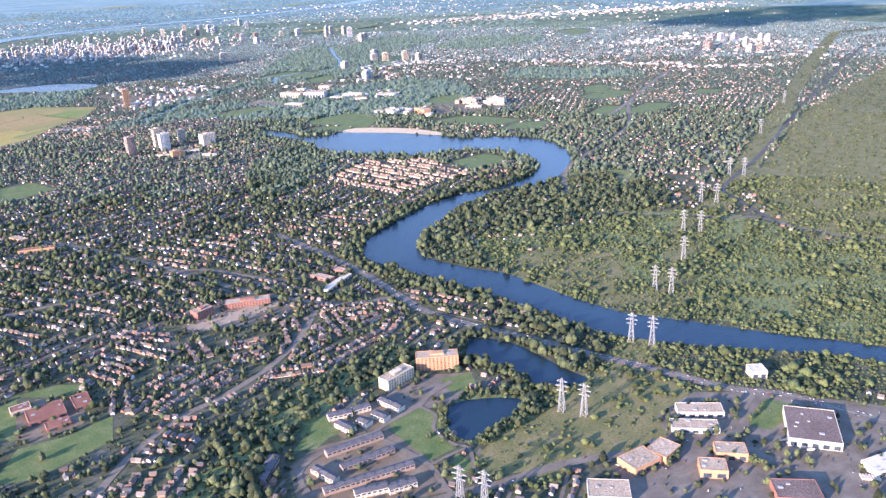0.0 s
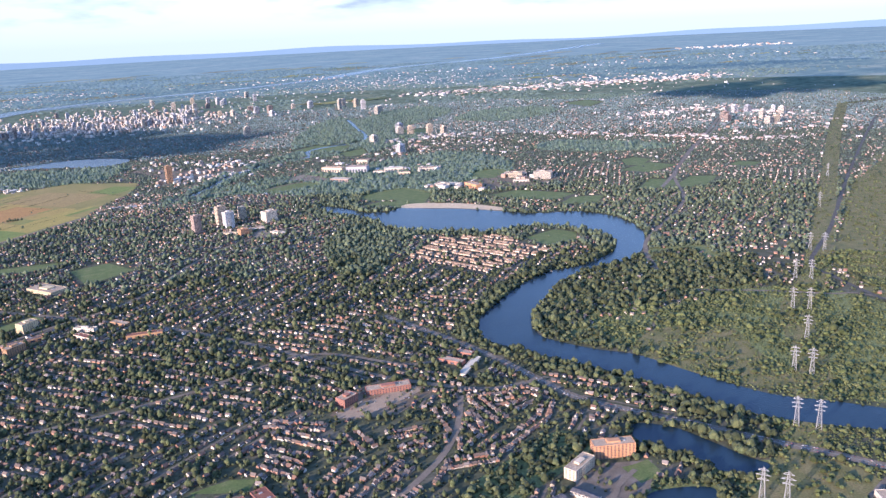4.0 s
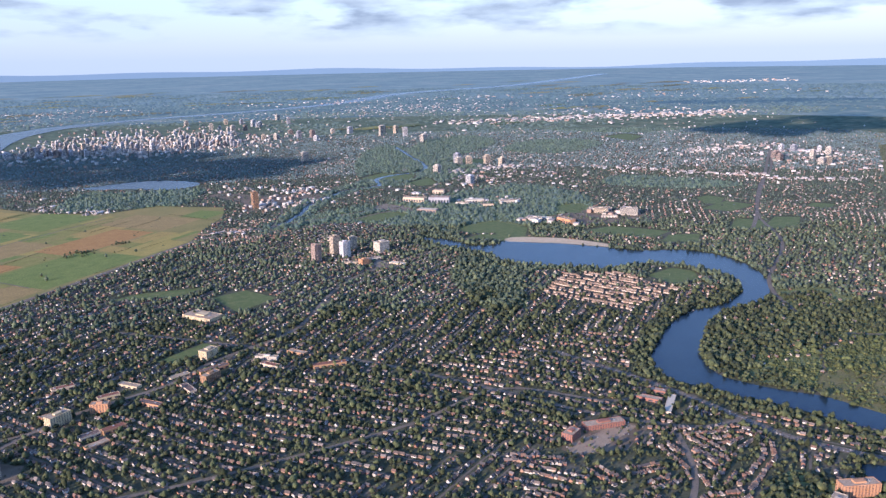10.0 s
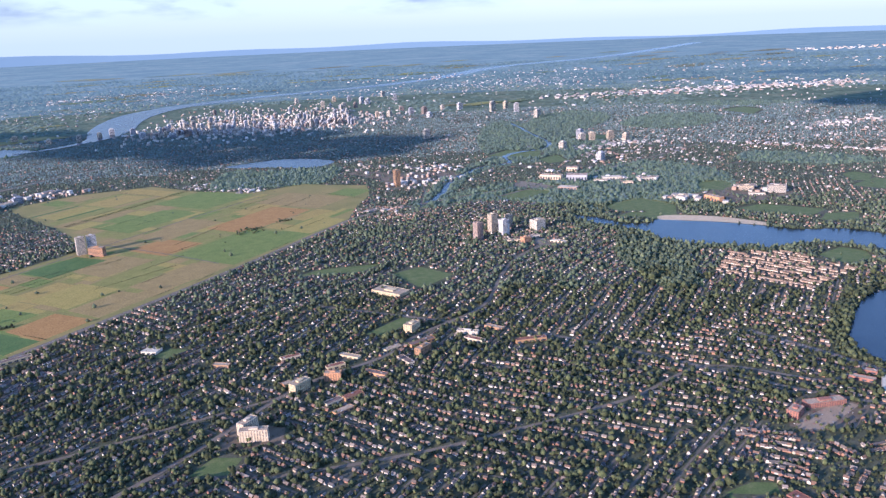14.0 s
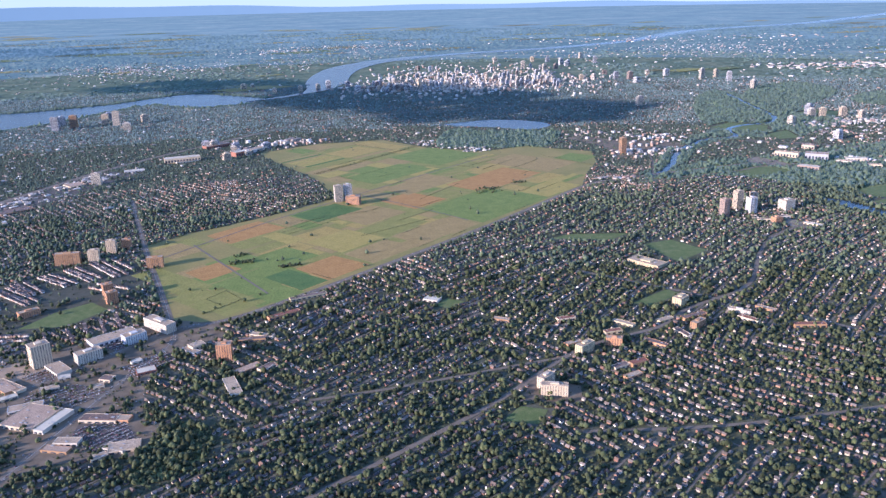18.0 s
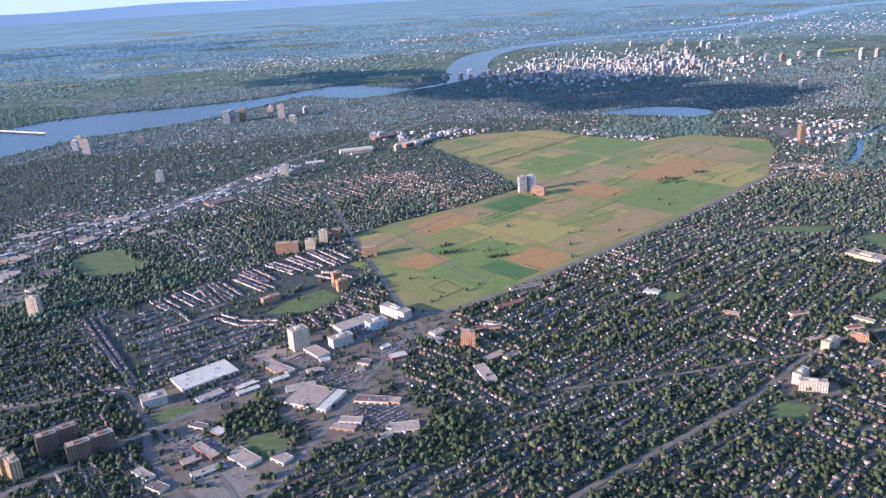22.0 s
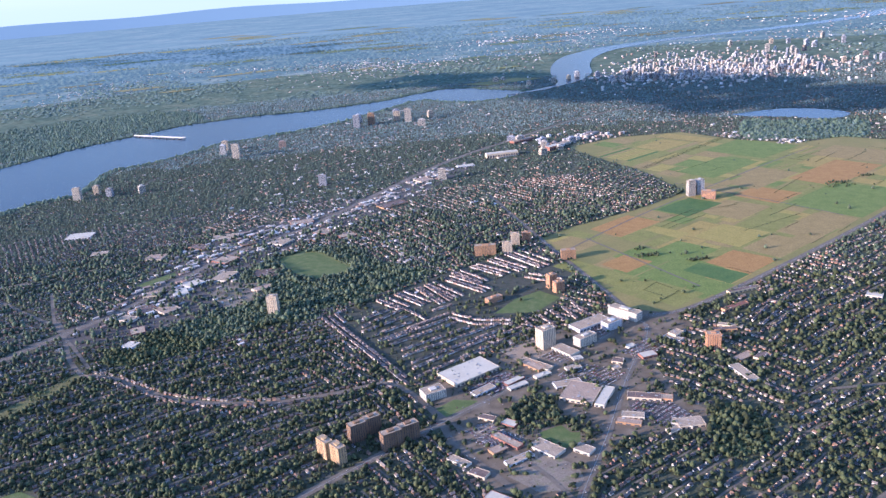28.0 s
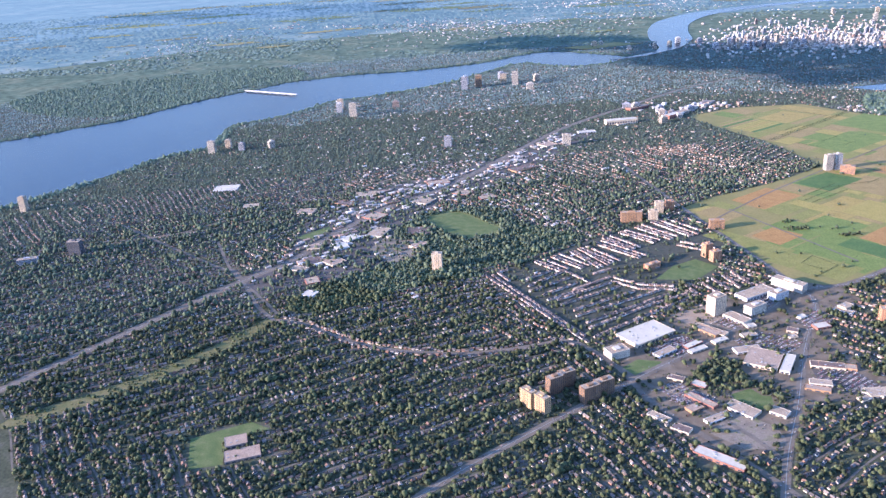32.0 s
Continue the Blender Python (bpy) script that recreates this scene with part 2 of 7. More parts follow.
# Between the near and far leaf tones: part of the painted haze.
MIDLEAF = material("hazed_mid_leaves", [(0.044, 0.060, 0.034), (0.068, 0.087, 0.046), (0.104, 0.118, 0.058)], 2, vary="island", amount=0.5, bump=0.5, fine=0.3, spec=0.1, haze_sheen=0.09)
BARK = material("bark", [(0.07, 0.05, 0.035), (0.11, 0.085, 0.06)], 0.2)
HOUSE_WALL = palette("house_walls", [(0.46, 0.41, 0.33), (0.30, 0.165, 0.105), (0.41, 0.33, 0.235), (0.56, 0.51, 0.43), (0.33, 0.205, 0.135), (0.25, 0.13, 0.088)])
HOUSE_ROOF = palette("house_roofs", [(0.085, 0.076, 0.070), (0.15, 0.12, 0.097), (0.115, 0.088, 0.07), (0.20, 0.168, 0.14), (0.075, 0.07, 0.067), (0.17, 0.105, 0.072)], rough=0.85)
ROW_ROOF = palette("row_house_roofs", [(0.13, 0.10, 0.085), (0.19, 0.14, 0.115), (0.10, 0.085, 0.078), (0.25, 0.20, 0.165)], rough=0.85)
ROW_WALL = palette("row_house_walls", [(0.56, 0.49, 0.40), (0.44, 0.33, 0.25), (0.66, 0.61, 0.54), (0.36, 0.24, 0.18)])
BAY_WALL = palette("bay_house_walls", [(0.44, 0.34, 0.25), (0.36, 0.26, 0.19), (0.50, 0.42, 0.33), (0.28, 0.20, 0.15)])
BEIGE_ROOF = palette("beige_roofs", [(0.165, 0.118, 0.078), (0.125, 0.09, 0.062), (0.205, 0.152, 0.105), (0.085, 0.066, 0.052)])
CAR_PAINT = palette("car_paint", [(0.50, 0.47, 0.42), (0.05, 0.05, 0.05), (0.22, 0.21, 0.195), (0.22, 0.04, 0.035), (0.07, 0.08, 0.11), (0.34, 0.32, 0.285), (0.12, 0.11, 0.10), (0.07, 0.065, 0.06)], rough=0.3, spec=0.5)
GLASS = material("window_glass", [(0.03, 0.04, 0.055), (0.06, 0.075, 0.095)], 1.0, rough=0.15, spec=0.6)
GRAVEL = material("gravel_roof", [(0.30, 0.225, 0.145), (0.39, 0.30, 0.20)], 3, fine=0.3)
RED_ROOF = material("red_brown_roof", [(0.175, 0.072, 0.046), (0.235, 0.105, 0.068)], 3, fine=0.3, grit=0.15)
DARK_ROOF = material("dark_membrane_roof", [(0.125, 0.088, 0.068), (0.175, 0.125, 0.10)], 4, fine=0.3)
BEIGE_YARD = material("worn_concrete_yard", [(0.105, 0.088, 0.064), (0.14, 0.118, 0.088), (0.19, 0.162, 0.125)], 3, fine=0.3, grit=0.15)
DIRT = material("bare_gravel_lot", [(0.16, 0.128, 0.09), (0.22, 0.18, 0.13), (0.15, 0.145, 0.07)], 3, fine=0.4, grit=0.25)
# Dark rail bed: the shadow along the cutting is put into the colour.
RAILBED = material("shaded_ballast", [(0.06, 0.058, 0.05), (0.09, 0.085, 0.07)], 3, fine=0.4)
WHITE_ROOF = material("white_membrane_roof", [(0.45, 0.40, 0.295), (0.54, 0.485, 0.365)], 5, fine=0.8, grit=0.06)
WHITE = material("white_cladding", [(0.47, 0.41, 0.315), (0.55, 0.485, 0.38)], 2, fine=0.3, grit=0.12)
CREAM = material("cream_brick", [(0.50, 0.395, 0.265), (0.58, 0.47, 0.325)], 1.5, fine=0.3, grit=0.12)
YELLOW = material("yellow_brick", [(0.50, 0.39, 0.22), (0.56, 0.45, 0.27)], 1.5)
ORANGE = material("orange_brick", [(0.42, 0.215, 0.105), (0.50, 0.27, 0.14)], 1.5, fine=0.3, grit=0.12)
RED = material("red_brick", [(0.25, 0.112, 0.075), (0.31, 0.145, 0.10)], 1.5, fine=0.3, grit=0.12)
BROWN = material("brown_brick", [(0.31, 0.18, 0.09), (0.37, 0.22, 0.115)], 1.5)
TAN_BRICK = material("tan_brick", [(0.42, 0.275, 0.135), (0.48, 0.325, 0.165)], 1.5, fine=0.3, grit=0.12)
DARK_BRICK = material("dark_brown_brick", [(0.185, 0.112, 0.062), (0.235, 0.145, 0.082)], 1.5, fine=0.3, grit=0.15)
CONCRETE = material("pale_concrete", [(0.48, 0.46, 0.43), (0.58, 0.56, 0.52)], 2)
GREY = material("grey_concrete", [(0.30, 0.30, 0.31), (0.38, 0.38, 0.38)], 2)
TAN_ROOF = material("tan_gravel_roof", [(0.30, 0.215, 0.145), (0.37, 0.27, 0.185)], 3, fine=0.3)
TAUPE = material("taupe_brick", [(0.27, 0.20, 0.155), (0.33, 0.25, 0.20)], 1.5)
SLATE = material("charcoal_shingles", [(0.075, 0.072, 0.074), (0.11, 0.105, 0.105)], 1.2, fine=0.15)
STEEL = material("galvanised_steel", [(0.26, 0.26, 0.25), (0.34, 0.34, 0.32)], 0.5, rough=0.6)
CLOUD = material("cloud_vapour", [(0.85, 0.86, 0.88), (0.92, 0.92, 0.93)], 60, spec=0)
CROPS = [material("crop_" + n, c, 5, fine=0.7, grit=0.28) for n, c in (
    ("green", [(0.116, 0.159, 0.031), (0.163, 0.200, 0.044)]),
    ("olive", [(0.172, 0.173, 0.039), (0.228, 0.209, 0.053)]),
    ("straw", [(0.262, 0.198, 0.050), (0.325, 0.24, 0.066)]),
    ("russet", [(0.288, 0.156, 0.045), (0.355, 0.2, 0.06)]),
    ("gold", [(0.262, 0.215, 0.050), (0.318, 0.252, 0.065)]),
    ("deep_green", [(0.056, 0.114, 0.027), (0.088, 0.141, 0.034)]),
    ("stubble", [(0.232, 0.170, 0.058), (0.288, 0.208, 0.074)]))]
FIELD = material("farm_grass", [(0.165, 0.158, 0.044), (0.215, 0.182, 0.054), (0.255, 0.198, 0.062)], 22, fine=1.2, grit=0.12)


# ---- mesh helpers ----
def curve_through(points, closed=False, steps=4):
    """A smooth line through a few plan points."""
    p = [np.array(q, float) for q in points]
    n, out = len(p), []
    for i in range(n if closed else n - 1):
        a, b, c, d = (p[(i + k) % n] if closed else p[min(max(i + k, 0), n - 1)] for k in (-1, 0, 1, 2))
        for s in range(steps):
            t = s / steps
            out.append(0.5 * (2 * b + (c - a) * t + (2 * a - 5 * b + 4 * c - d) * t * t + (3 * b - a - 3 * c + d) * t ** 3))
    if not closed:
        out.append(p[-1])
    return np.array(out)


def inside(P, poly):
    x, y = P[:, 0], P[:, 1]
    res = np.zeros(len(P), bool)
    q = np.asarray(poly, float)
    for (x0, y0), (x1, y1) in zip(q, np.roll(q, -1, 0)):
        if y0 != y1:
            res ^= ((y0 > y) != (y1 > y)) & (x < (x1 - x0) * (y - y0) / (y1 - y0) + x0)
    return res


def away(P, line):
    """Distance of plan points from a line."""
    best = np.full(len(P), 1e9)
    q = np.asarray(line, float)
    for a, b in zip(q[:-1], q[1:]):
        d = b - a
        t = np.clip(((P - a) @ d) / max(d @ d, 1e-9), 0, 1)
        best = np.minimum(best, np.hypot(*(P - a - t[:, None] * d).T))
    return best


def raw_mesh(name, verts, faces, sizes=None, mats=(), index=None, soft=False):
    """verts (n,3); faces: (m,k) array, or a flat array with the sizes of the faces."""
    me = bpy.data.meshes.new(name)
    verts = np.asarray(verts, np.float32)
    faces = np.asarray(faces, np.int32)
    if sizes is None:
        sizes = np.full(len(faces), faces.shape[1], np.int32)
    sizes = np.asarray(sizes, np.int32)
    flat = faces.ravel()
    me.vertices.add(len(verts))
    me.vertices.foreach_set("co", verts.ravel())
    me.loops.add(len(flat))
    me.loops.foreach_set("vertex_index", flat)
    me.polygons.add(len(sizes))
    me.polygons.foreach_set("loop_start", np.r_[0, np.cumsum(sizes)[:-1]].astype(np.int32))
    for m in mats:
        me.materials.append(m)
    if index is not None:
        me.polygons.foreach_set("material_index", np.asarray(index, np.int32))
    me.update(calc_edges=True)
    if not soft:
        me.shade_flat()
    return me


def put(name, me, parent=None, label="", category="", group="", kind="", at=None):
    ob = new(name, me)
    if at is not None:
        ob.matrix_basis = at
    if parent is not None:
        ob.parent = parent
    return tagged(ob, label, category, group, kind)


def sheet(name, outline, z, mat, label, category, closed_curve=True, kind="structure", steps=4, parent=None):
    pts = curve_through(outline, True, steps) if closed_curve else np.array(outline, float)
    if sum(a[0] * b[1] - b[0] * a[1] for a, b in zip(pts, np.roll(pts, -1, 0))) < 0:
        pts = pts[::-1]
    me = raw_mesh(name, np.c_[pts, np.full(len(pts), z)], np.arange(len(pts))[None], [len(pts)], [mat])
    return put(name, me, parent, label, category, kind=kind)


def band(line, width, z):
    """Vertices and quads of a ribbon along a plan line."""
    q = np.asarray(line, float)
    d = np.gradient(q, axis=0)
    d /= np.maximum(np.hypot(d[:, 0], d[:, 1]), 1e-9)[:, None]
    side = np.c_[-d[:, 1], d[:, 0]] * (width / 2)
    n = len(q)
    v = np.r_[np.c_[q - side, np.full(n, z)], np.c_[q + side, np.full(n, z)]]
    i = np.arange(n - 1)
    return v, np.c_[i, i + 1, i + 1 + n, i + n]


def merge(parts):
    vs, fs, at = [], [], 0
    for v, f in parts:
        vs.append(v)
        fs.append(f + at)
        at += len(v)
    return np.concatenate(vs), np.concatenate(fs)


BOX_F = np.array([[0, 3, 2, 1], [4, 5, 6, 7], [0, 1, 5, 4], [1, 2, 6, 5], [2, 3, 7, 6], [3, 0, 4, 7]])


def box(x0, y0, z0, x1, y1, z1):
    return np.array([[x0, y0, z0], [x1, y0, z0], [x1, y1, z0], [x0, y1, z0], [x0, y0, z1], [x1, y0, z1], [x1, y1, z1], [x0, y1, z1]], float), BOX_F


def beam(a, b, w):
    """A thin square bar between two points."""
    a, b = Vector(a), Vector(b)
    d = (b - a).normalized()
    u = d.orthogonal().normalized() * w / 2
    v = d.cross(u).normalized() * w / 2
    pts = [p + s * u + t * v for p in (a, b) for s, t in ((-1, -1), (1, -1), (1, 1), (-1, 1))]
    return np.array([tuple(p) for p in pts]), BOX_F


# ---- the plan: water, woods, fields, paved ground ----
BANK_EAST = [(214, 380), (224, 369), (230, 351), (242, 347), (249, 351), (260, 341), (272, 332), (287, 315), (298, 302), (314, 296), (322, 286),
             (325, 270), (320, 250), (308, 231), (292, 217), (275, 214), (261, 210), (248, 200), (231, 183), (224, 168), (226, 160), (232, 150),
             (239, 142), (243, 130), (247, 119), (252, 108), (261, 99), (269, 90), (277, 82), (289, 70), (330, 20)]
BANK_WEST = [(322, 10), (284, 65), (272, 76), (263, 82), (254, 89), (246, 97), (240, 105), (234, 119), (228, 135), (220, 149), (214, 160), (209, 172),
             (213, 185), (224, 196), (241, 210), (257, 218), (272, 219), (288, 226), (298, 236), (303, 248), (299, 266), (289, 281), (272, 283),
             (263, 283), (253, 291), (239, 303), (230, 316), (229, 335), (220, 350), (213, 367)]
SHORE_SOUTH = [(-700, 160), (-600, 260), (-520, 340), (-481, 416), (-464, 471), (-444, 489), (-448, 526), (-455, 565), (-432, 589), (-411, 625), (-398, 660),
               (-362, 681), (-332, 710), (-296, 753), (-269, 807), (-237, 851), (-185, 818), (-138, 836)]
SHORE_NORTH = [(-128, 880), (-204, 933), (-243, 914), (-277, 869), (-323, 839), (-363, 820), (-417, 809), (-448, 790), (-478, 772), (-507, 725),
               (-524, 699), (-540, 674), (-556, 633), (-570, 596), (-588, 577), (-640, 520), (-740, 450), (-900, 300)]
LAKE = [(46, 660), (66, 668), (84, 674), (108, 668), (127, 650), (130, 634), (114, 618), (100, 622), (86, 632), (70, 640), (54, 648)]
POND_A = [(216, 111), (222, 106), (225, 98), (227, 90), (229, 85), (225, 84), (219, 86), (219, 91), (215, 100), (212, 105)]
POND_B = [(201, 87), (207, 87), (213.5, 84), (212, 80.5), (205, 77.5), (200, 75), (198, 80)]
NORTH_REACH = [(150, 446), (160, 458), (171, 475), (179, 492), (196, 520), (225, 548), (250, 556), (258, 585), (276, 600), (305, 610), (322, 640), (336, 717), (350, 793)]
LOWER_OTTAWA = [(-142, 856), (-105, 880), (-76, 925), (-66, 985), (-60, 1100), (-38, 1210), (20, 1310), (140, 1400), (330, 1480), (530, 1620), (800, 1930), (1250, 2170), (2060, 2900)]
FARM = [(-91, 257), (-122, 352), (-106, 368), (-73, 392), (-49, 414), (-38, 426), (-50, 468), (-60, 490), (-89, 545), (-94, 564), (-58, 590), (-8, 597), (23, 559),
        (60, 538), (92, 550), (132, 523), (126, 490), (109, 453), (97, 420), (55, 378), (20, 342), (-13, 311), (-42, 283), (-67, 261)]
rideau = np.r_[curve_through(BANK_EAST), curve_through(BANK_WEST)]
ottawa = np.r_[curve_through(SHORE_SOUTH), curve_through(SHORE_NORTH)]
farm_edge = np.array(FARM, float)

WOODS = [
    [(226, 172), (240, 190), (262, 204), (292, 211), (318, 236), (325, 200), (310, 170), (272, 172), (255, 157), (241, 148), (232, 156)],
    [(245, 123), (241, 138), (255, 155), (272, 169), (311, 166), (325, 148), (336, 111), (420, 40), (330, 26), (289, 72), (271, 92)],
    [(166, 99), (175, 106), (186, 111), (200, 116), (203, 106), (188, 100), (177, 94), (169, 86), (161, 72), (150, 76), (160, 90)],
    [(133, 428), (186, 437), (221, 400), (216, 380), (271, 384), (293, 352), (359, 443), (336, 514), (252, 483), (198, 479), (157, 448)],
]
WOODS += [
    [(-269, 290), (-264, 319), (-250, 341), (-226, 353), (-200, 330), (-182, 318), (-174, 309), (-208, 274), (-236, 281)],
    [(-288, 232), (-262, 272), (-236, 283), (-212, 264), (-235, 256), (-266, 228)],
    [(30, 560), (60, 552), (104, 545), (130, 600), (118, 612), (80, 618), (48, 632)],
    [(-760, 700), (-600, 610), (-520, 740), (-470, 810), (-560, 900), (-760, 900)],
    [(-80, 166), (-75.6, 190), (-66, 188), (-63, 176), (-71, 165)],
    [(200, 74), (197, 84), (203, 90), (215, 88), (226, 88), (232, 84), (220, 78), (208, 73)],
]
WOODS += [
    [(190, 255), (196, 300), (214, 330), (226, 330), (226, 310), (240, 297), (222, 285), (205, 250)],
]
WOODS += [
    [(335, 717.3), (396.3, 828.5), (464.3, 855.4), (463.6, 779.6), (394.6, 703.3), (349.9, 681.6)],
    [(432.7, 705.2), (488.8, 761.2), (543.6, 757.2), (548.2, 697.7), (467, 653.3)],
    [(398.4, 475.1), (428.8, 504.8), (469.5, 461.9), (478.7, 424.8), (436.2, 433.9)],
    [(282.6, 712.2), (335.2, 804.4), (350.5, 793.6), (317.5, 669.9), (268.8, 589.4), (249.3, 601.8)],
    [(558.7, 920.4), (612.3, 988.4), (663.5, 922.8), (725.2, 788.6), (627.1, 791.2)],
    [(238.7, 456.6), (252.9, 463.7), (264.9, 420.2), (264.4, 395.7), (234.6, 383.5), (218.4, 392.8)],
]
SCRUB = [(347, 176), (458, 265), (611, 351), (760, 330), (420, 40), (336, 100), (329, 137)]
MEADOWS = [
    [(240, 143), (254, 154), (273, 147), (268, 130), (260, 108), (248, 119)],
    [(197, 66), (203, 73), (220, 79), (237, 84), (243, 73), (230, 61), (211, 62)],
    [(-348, 146), (-328, 165), (-312, 183), (-299, 203), (-291, 220), (-287, 218), (-294, 200), (-307, 179), (-323, 160), (-343, 142)],
]
LAWNS = [[(188.6, 87.0), (195.9, 89.9), (197.9, 86.8), (194.3, 80.5), (197.3, 74.8), (191.9, 73.6), (189.6, 79.3)], [(203.4, 97.1), (209.3, 97.6), (209.1, 93.4), (203.3, 91.9)], [(175.8, 94.0), (178.5, 94.6), (180.0, 86.9), (173.6, 86.5), (173.2, 89.2)],
    [(243.5, 393.1), (267.3, 398.8), (275.4, 374.7), (265.9, 362.2), (251.0, 358.0), (253.0, 369.6), (238.7, 377.8)], [(324.7, 423.8), (340.1, 419.5), (330.8, 401.2), (316.2, 407.6)], [(198.8, 445.9), (217.6, 456.7), (231.2, 444.3), (224.7, 437.1), (200.4, 432.6)], [(275.6, 559.6), (298.2, 572.5), (291.8, 540.8), (275.3, 539.4)],
    [(-126.8, 176.6), (-120.6, 180.5), (-116.5, 174.4), (-121.9, 169.8), (-125.7, 171.2)],
    
    [(188.4, 84.4), (195, 88.5), (199, 84.4), (195.5, 80), (196.6, 74), (191.5, 72.5)],
    [(171, 85), (177.5, 92.5), (179.5, 88), (175, 84)],
    [(196.5, 73), (198, 67.5), (192.3, 66)],
    [(113.6, 120.5), (122.2, 125.4), (124.2, 127.5), (125.6, 110), (120.1, 112.4)],
    [(124.6, 101.1), (126.2, 106.8), (134.9, 107.7), (142.1, 111.7), (142.1, 102.4), (136.7, 99.2), (129.3, 95.6), (123.1, 96.7)],
    [(123.1, 128), (131.7, 129.4), (136.3, 127.2), (133.9, 123)],
    [(203, 97.5), (208, 97), (209, 92), (203, 91)],
    [(273, 265), (290, 270), (295, 261), (289, 251), (274, 249)],
    [(97, 318), (111, 322.5), (120.5, 306), (103, 293.5)],
    [(58, 332), (69, 338), (96, 335), (85, 326.5)],
    [(70.5, 253.5), (87, 264.6), (90.4, 260), (76, 249.6)],
]
LAWNS += [
    [(-249, 338), (-234, 346), (-219, 330), (-210, 321), (-223, 307), (-239, 318)],
    [(-278, 127), (-284, 141), (-269, 151), (-262, 148), (-273, 141), (-269, 130)],
    [(-158.6, 190), (-153, 196.3), (-145.3, 195.4), (-148, 188), (-155.5, 185.5)],
    [(-126.3, 174), (-122, 176.5), (-115.4, 176.5), (-115.5, 172), (-120.6, 168), (-125.4, 169.5)],
    [(248, 61), (254, 64.5), (258, 60), (254.3, 58), (247.7, 56), (245.5, 58.7)],
    [(-310, 307.7), (-298, 324), (-295, 320), (-303, 304)],
    [(-142, 262), (-134, 276), (-124, 284), (-116, 276), (-126, 262)],
]
LAWNS += [
    [(11, 180), (17, 187), (24, 184), (20, 177)],
    [(1, 262), (6, 268), (12, 264), (6, 258)],
    [(297, 352), (318, 356), (338, 330), (320, 322)],
    [(232, 366), (246, 372), (268, 352), (254, 352)],
    [(395, 372), (425, 384), (432, 366), (404, 356)],
    [(372, 322), (392, 340), (402, 326), (384, 312)],
]
LAWNS += [
    [(417.6, 402.6), (429.4, 405.5), (432.9, 393.3), (414.9, 378.1), (407.3, 384.9)],
    [(389.8, 315.9), (414.2, 332.5), (426.3, 325.4), (407.9, 308.9), (393.2, 307.2)],
    [(311.7, 406.9), (327.1, 419.4), (339.8, 411.8), (323, 396.1)],
    [(244.3, 357.6), (257.2, 373.8), (273.9, 372.6), (263.4, 356), (249.6, 351.7)],
    [(318.1, 312.9), (331.4, 323.4), (347, 317.6), (333.9, 304)],
    [(454.1, 347.8), (467.1, 353.5), (475.6, 343.8), (461.1, 335)],
    [(247.6, 596), (272.8, 615.8), (294.5, 594.4), (280.1, 568.6)],
    [(347.7, 649.7), (370.3, 662.8), (387.8, 651.1), (370, 625.8)],
    [(590.6, 760.6), (629.6, 772.1), (629.4, 739.4), (591.1, 707.7)],
]
PAVED_LOTS = [
    [(-164, 206), (-143, 226), (-128, 237), (-112, 251), (-92, 263), (-74, 257), (-70, 246), (-84, 236), (-88, 215), (-84, 195), (-78, 188),
     (-80, 176), (-103, 174.5), (-109, 163), (-116, 150), (-128, 146), (-140, 150), (-153, 168), (-154, 180)],
    [(-318, 258), (-306, 290), (-312, 330), (-298, 380), (-262, 408), (-222, 455), (-188, 522), (-165, 512), (-190, 455), (-222, 395), (-250, 352), (-262, 318), (-244, 292), (-262, 268), (-290, 250), (-302, 240)],
    [(205, 46), (218, 58), (231, 62), (233, 68), (244, 72), (254, 67), (266, 58), (290, 36), (270, 24), (235, 32)],
]
PAVED_LOTS += [
    [(143, 500), (160, 505), (180, 520), (205, 525), (200, 545), (160, 560), (138, 585), (128, 575), (145, 540)],
    [(157, 147), (163, 156), (180, 153), (184, 148), (171, 140), (160, 143)],
    [(-265, 290), (-258, 307), (-241, 286), (-253, 277)],
    [(190, 94), (196, 102), (210, 97), (203, 88), (195, 88)],
    [(122, 112), (128, 125), (137, 120), (137, 111), (130, 108)],
    [(18, 190), (24, 204), (36, 196), (34, 186)],
    [(300, 366), (288, 392), (330, 404), (356, 372), (330, 362)],
]
PAVED_LOTS += [
    [(169, 70), (169.6, 81), (176, 84.6), (188, 84.6), (192, 73), (192, 63.5), (172, 66)],
    [(178, 92.4), (184, 93), (190, 95.4), (192.4, 88.6), (186, 85.4), (180, 85)],
]
COPSE = [(-139.4, 181), (-135.5, 190), (-128, 200), (-121, 196), (-120.5, 186), (-112, 181), (-109, 174), (-116, 172), (-126, 176.5), (-133, 177)]
DIRT_LOTS = [[(217.0, 473.5), (229.3, 486.1), (239.0, 462.8), (237.7, 448.3), (219.5, 462.5)], [(170.6, 335.1), (177.0, 346.2), (187.1, 335.5), (179.5, 322.3)], [(-135.7, 155.7), (-127.2, 168.5), (-117.3, 160), (-115.8, 154.4), (-118, 150), (-127.4, 148.7)], [(-268.6, 293), (-264, 312), (-252, 308), (-242.4, 290), (-254, 275)]]
ROWS_ESTATE = [(-210, 264), (-190, 282), (-173, 301), (-145, 326), (-121, 333), (-109, 303), (-113, 290), (-138, 249), (-140, 242), (-166, 207), (-172, 209), (-187, 228)]
POINT_ESTATE = [(220, 264), (244, 285), (266, 274), (272, 242), (234, 228), (226, 242)]

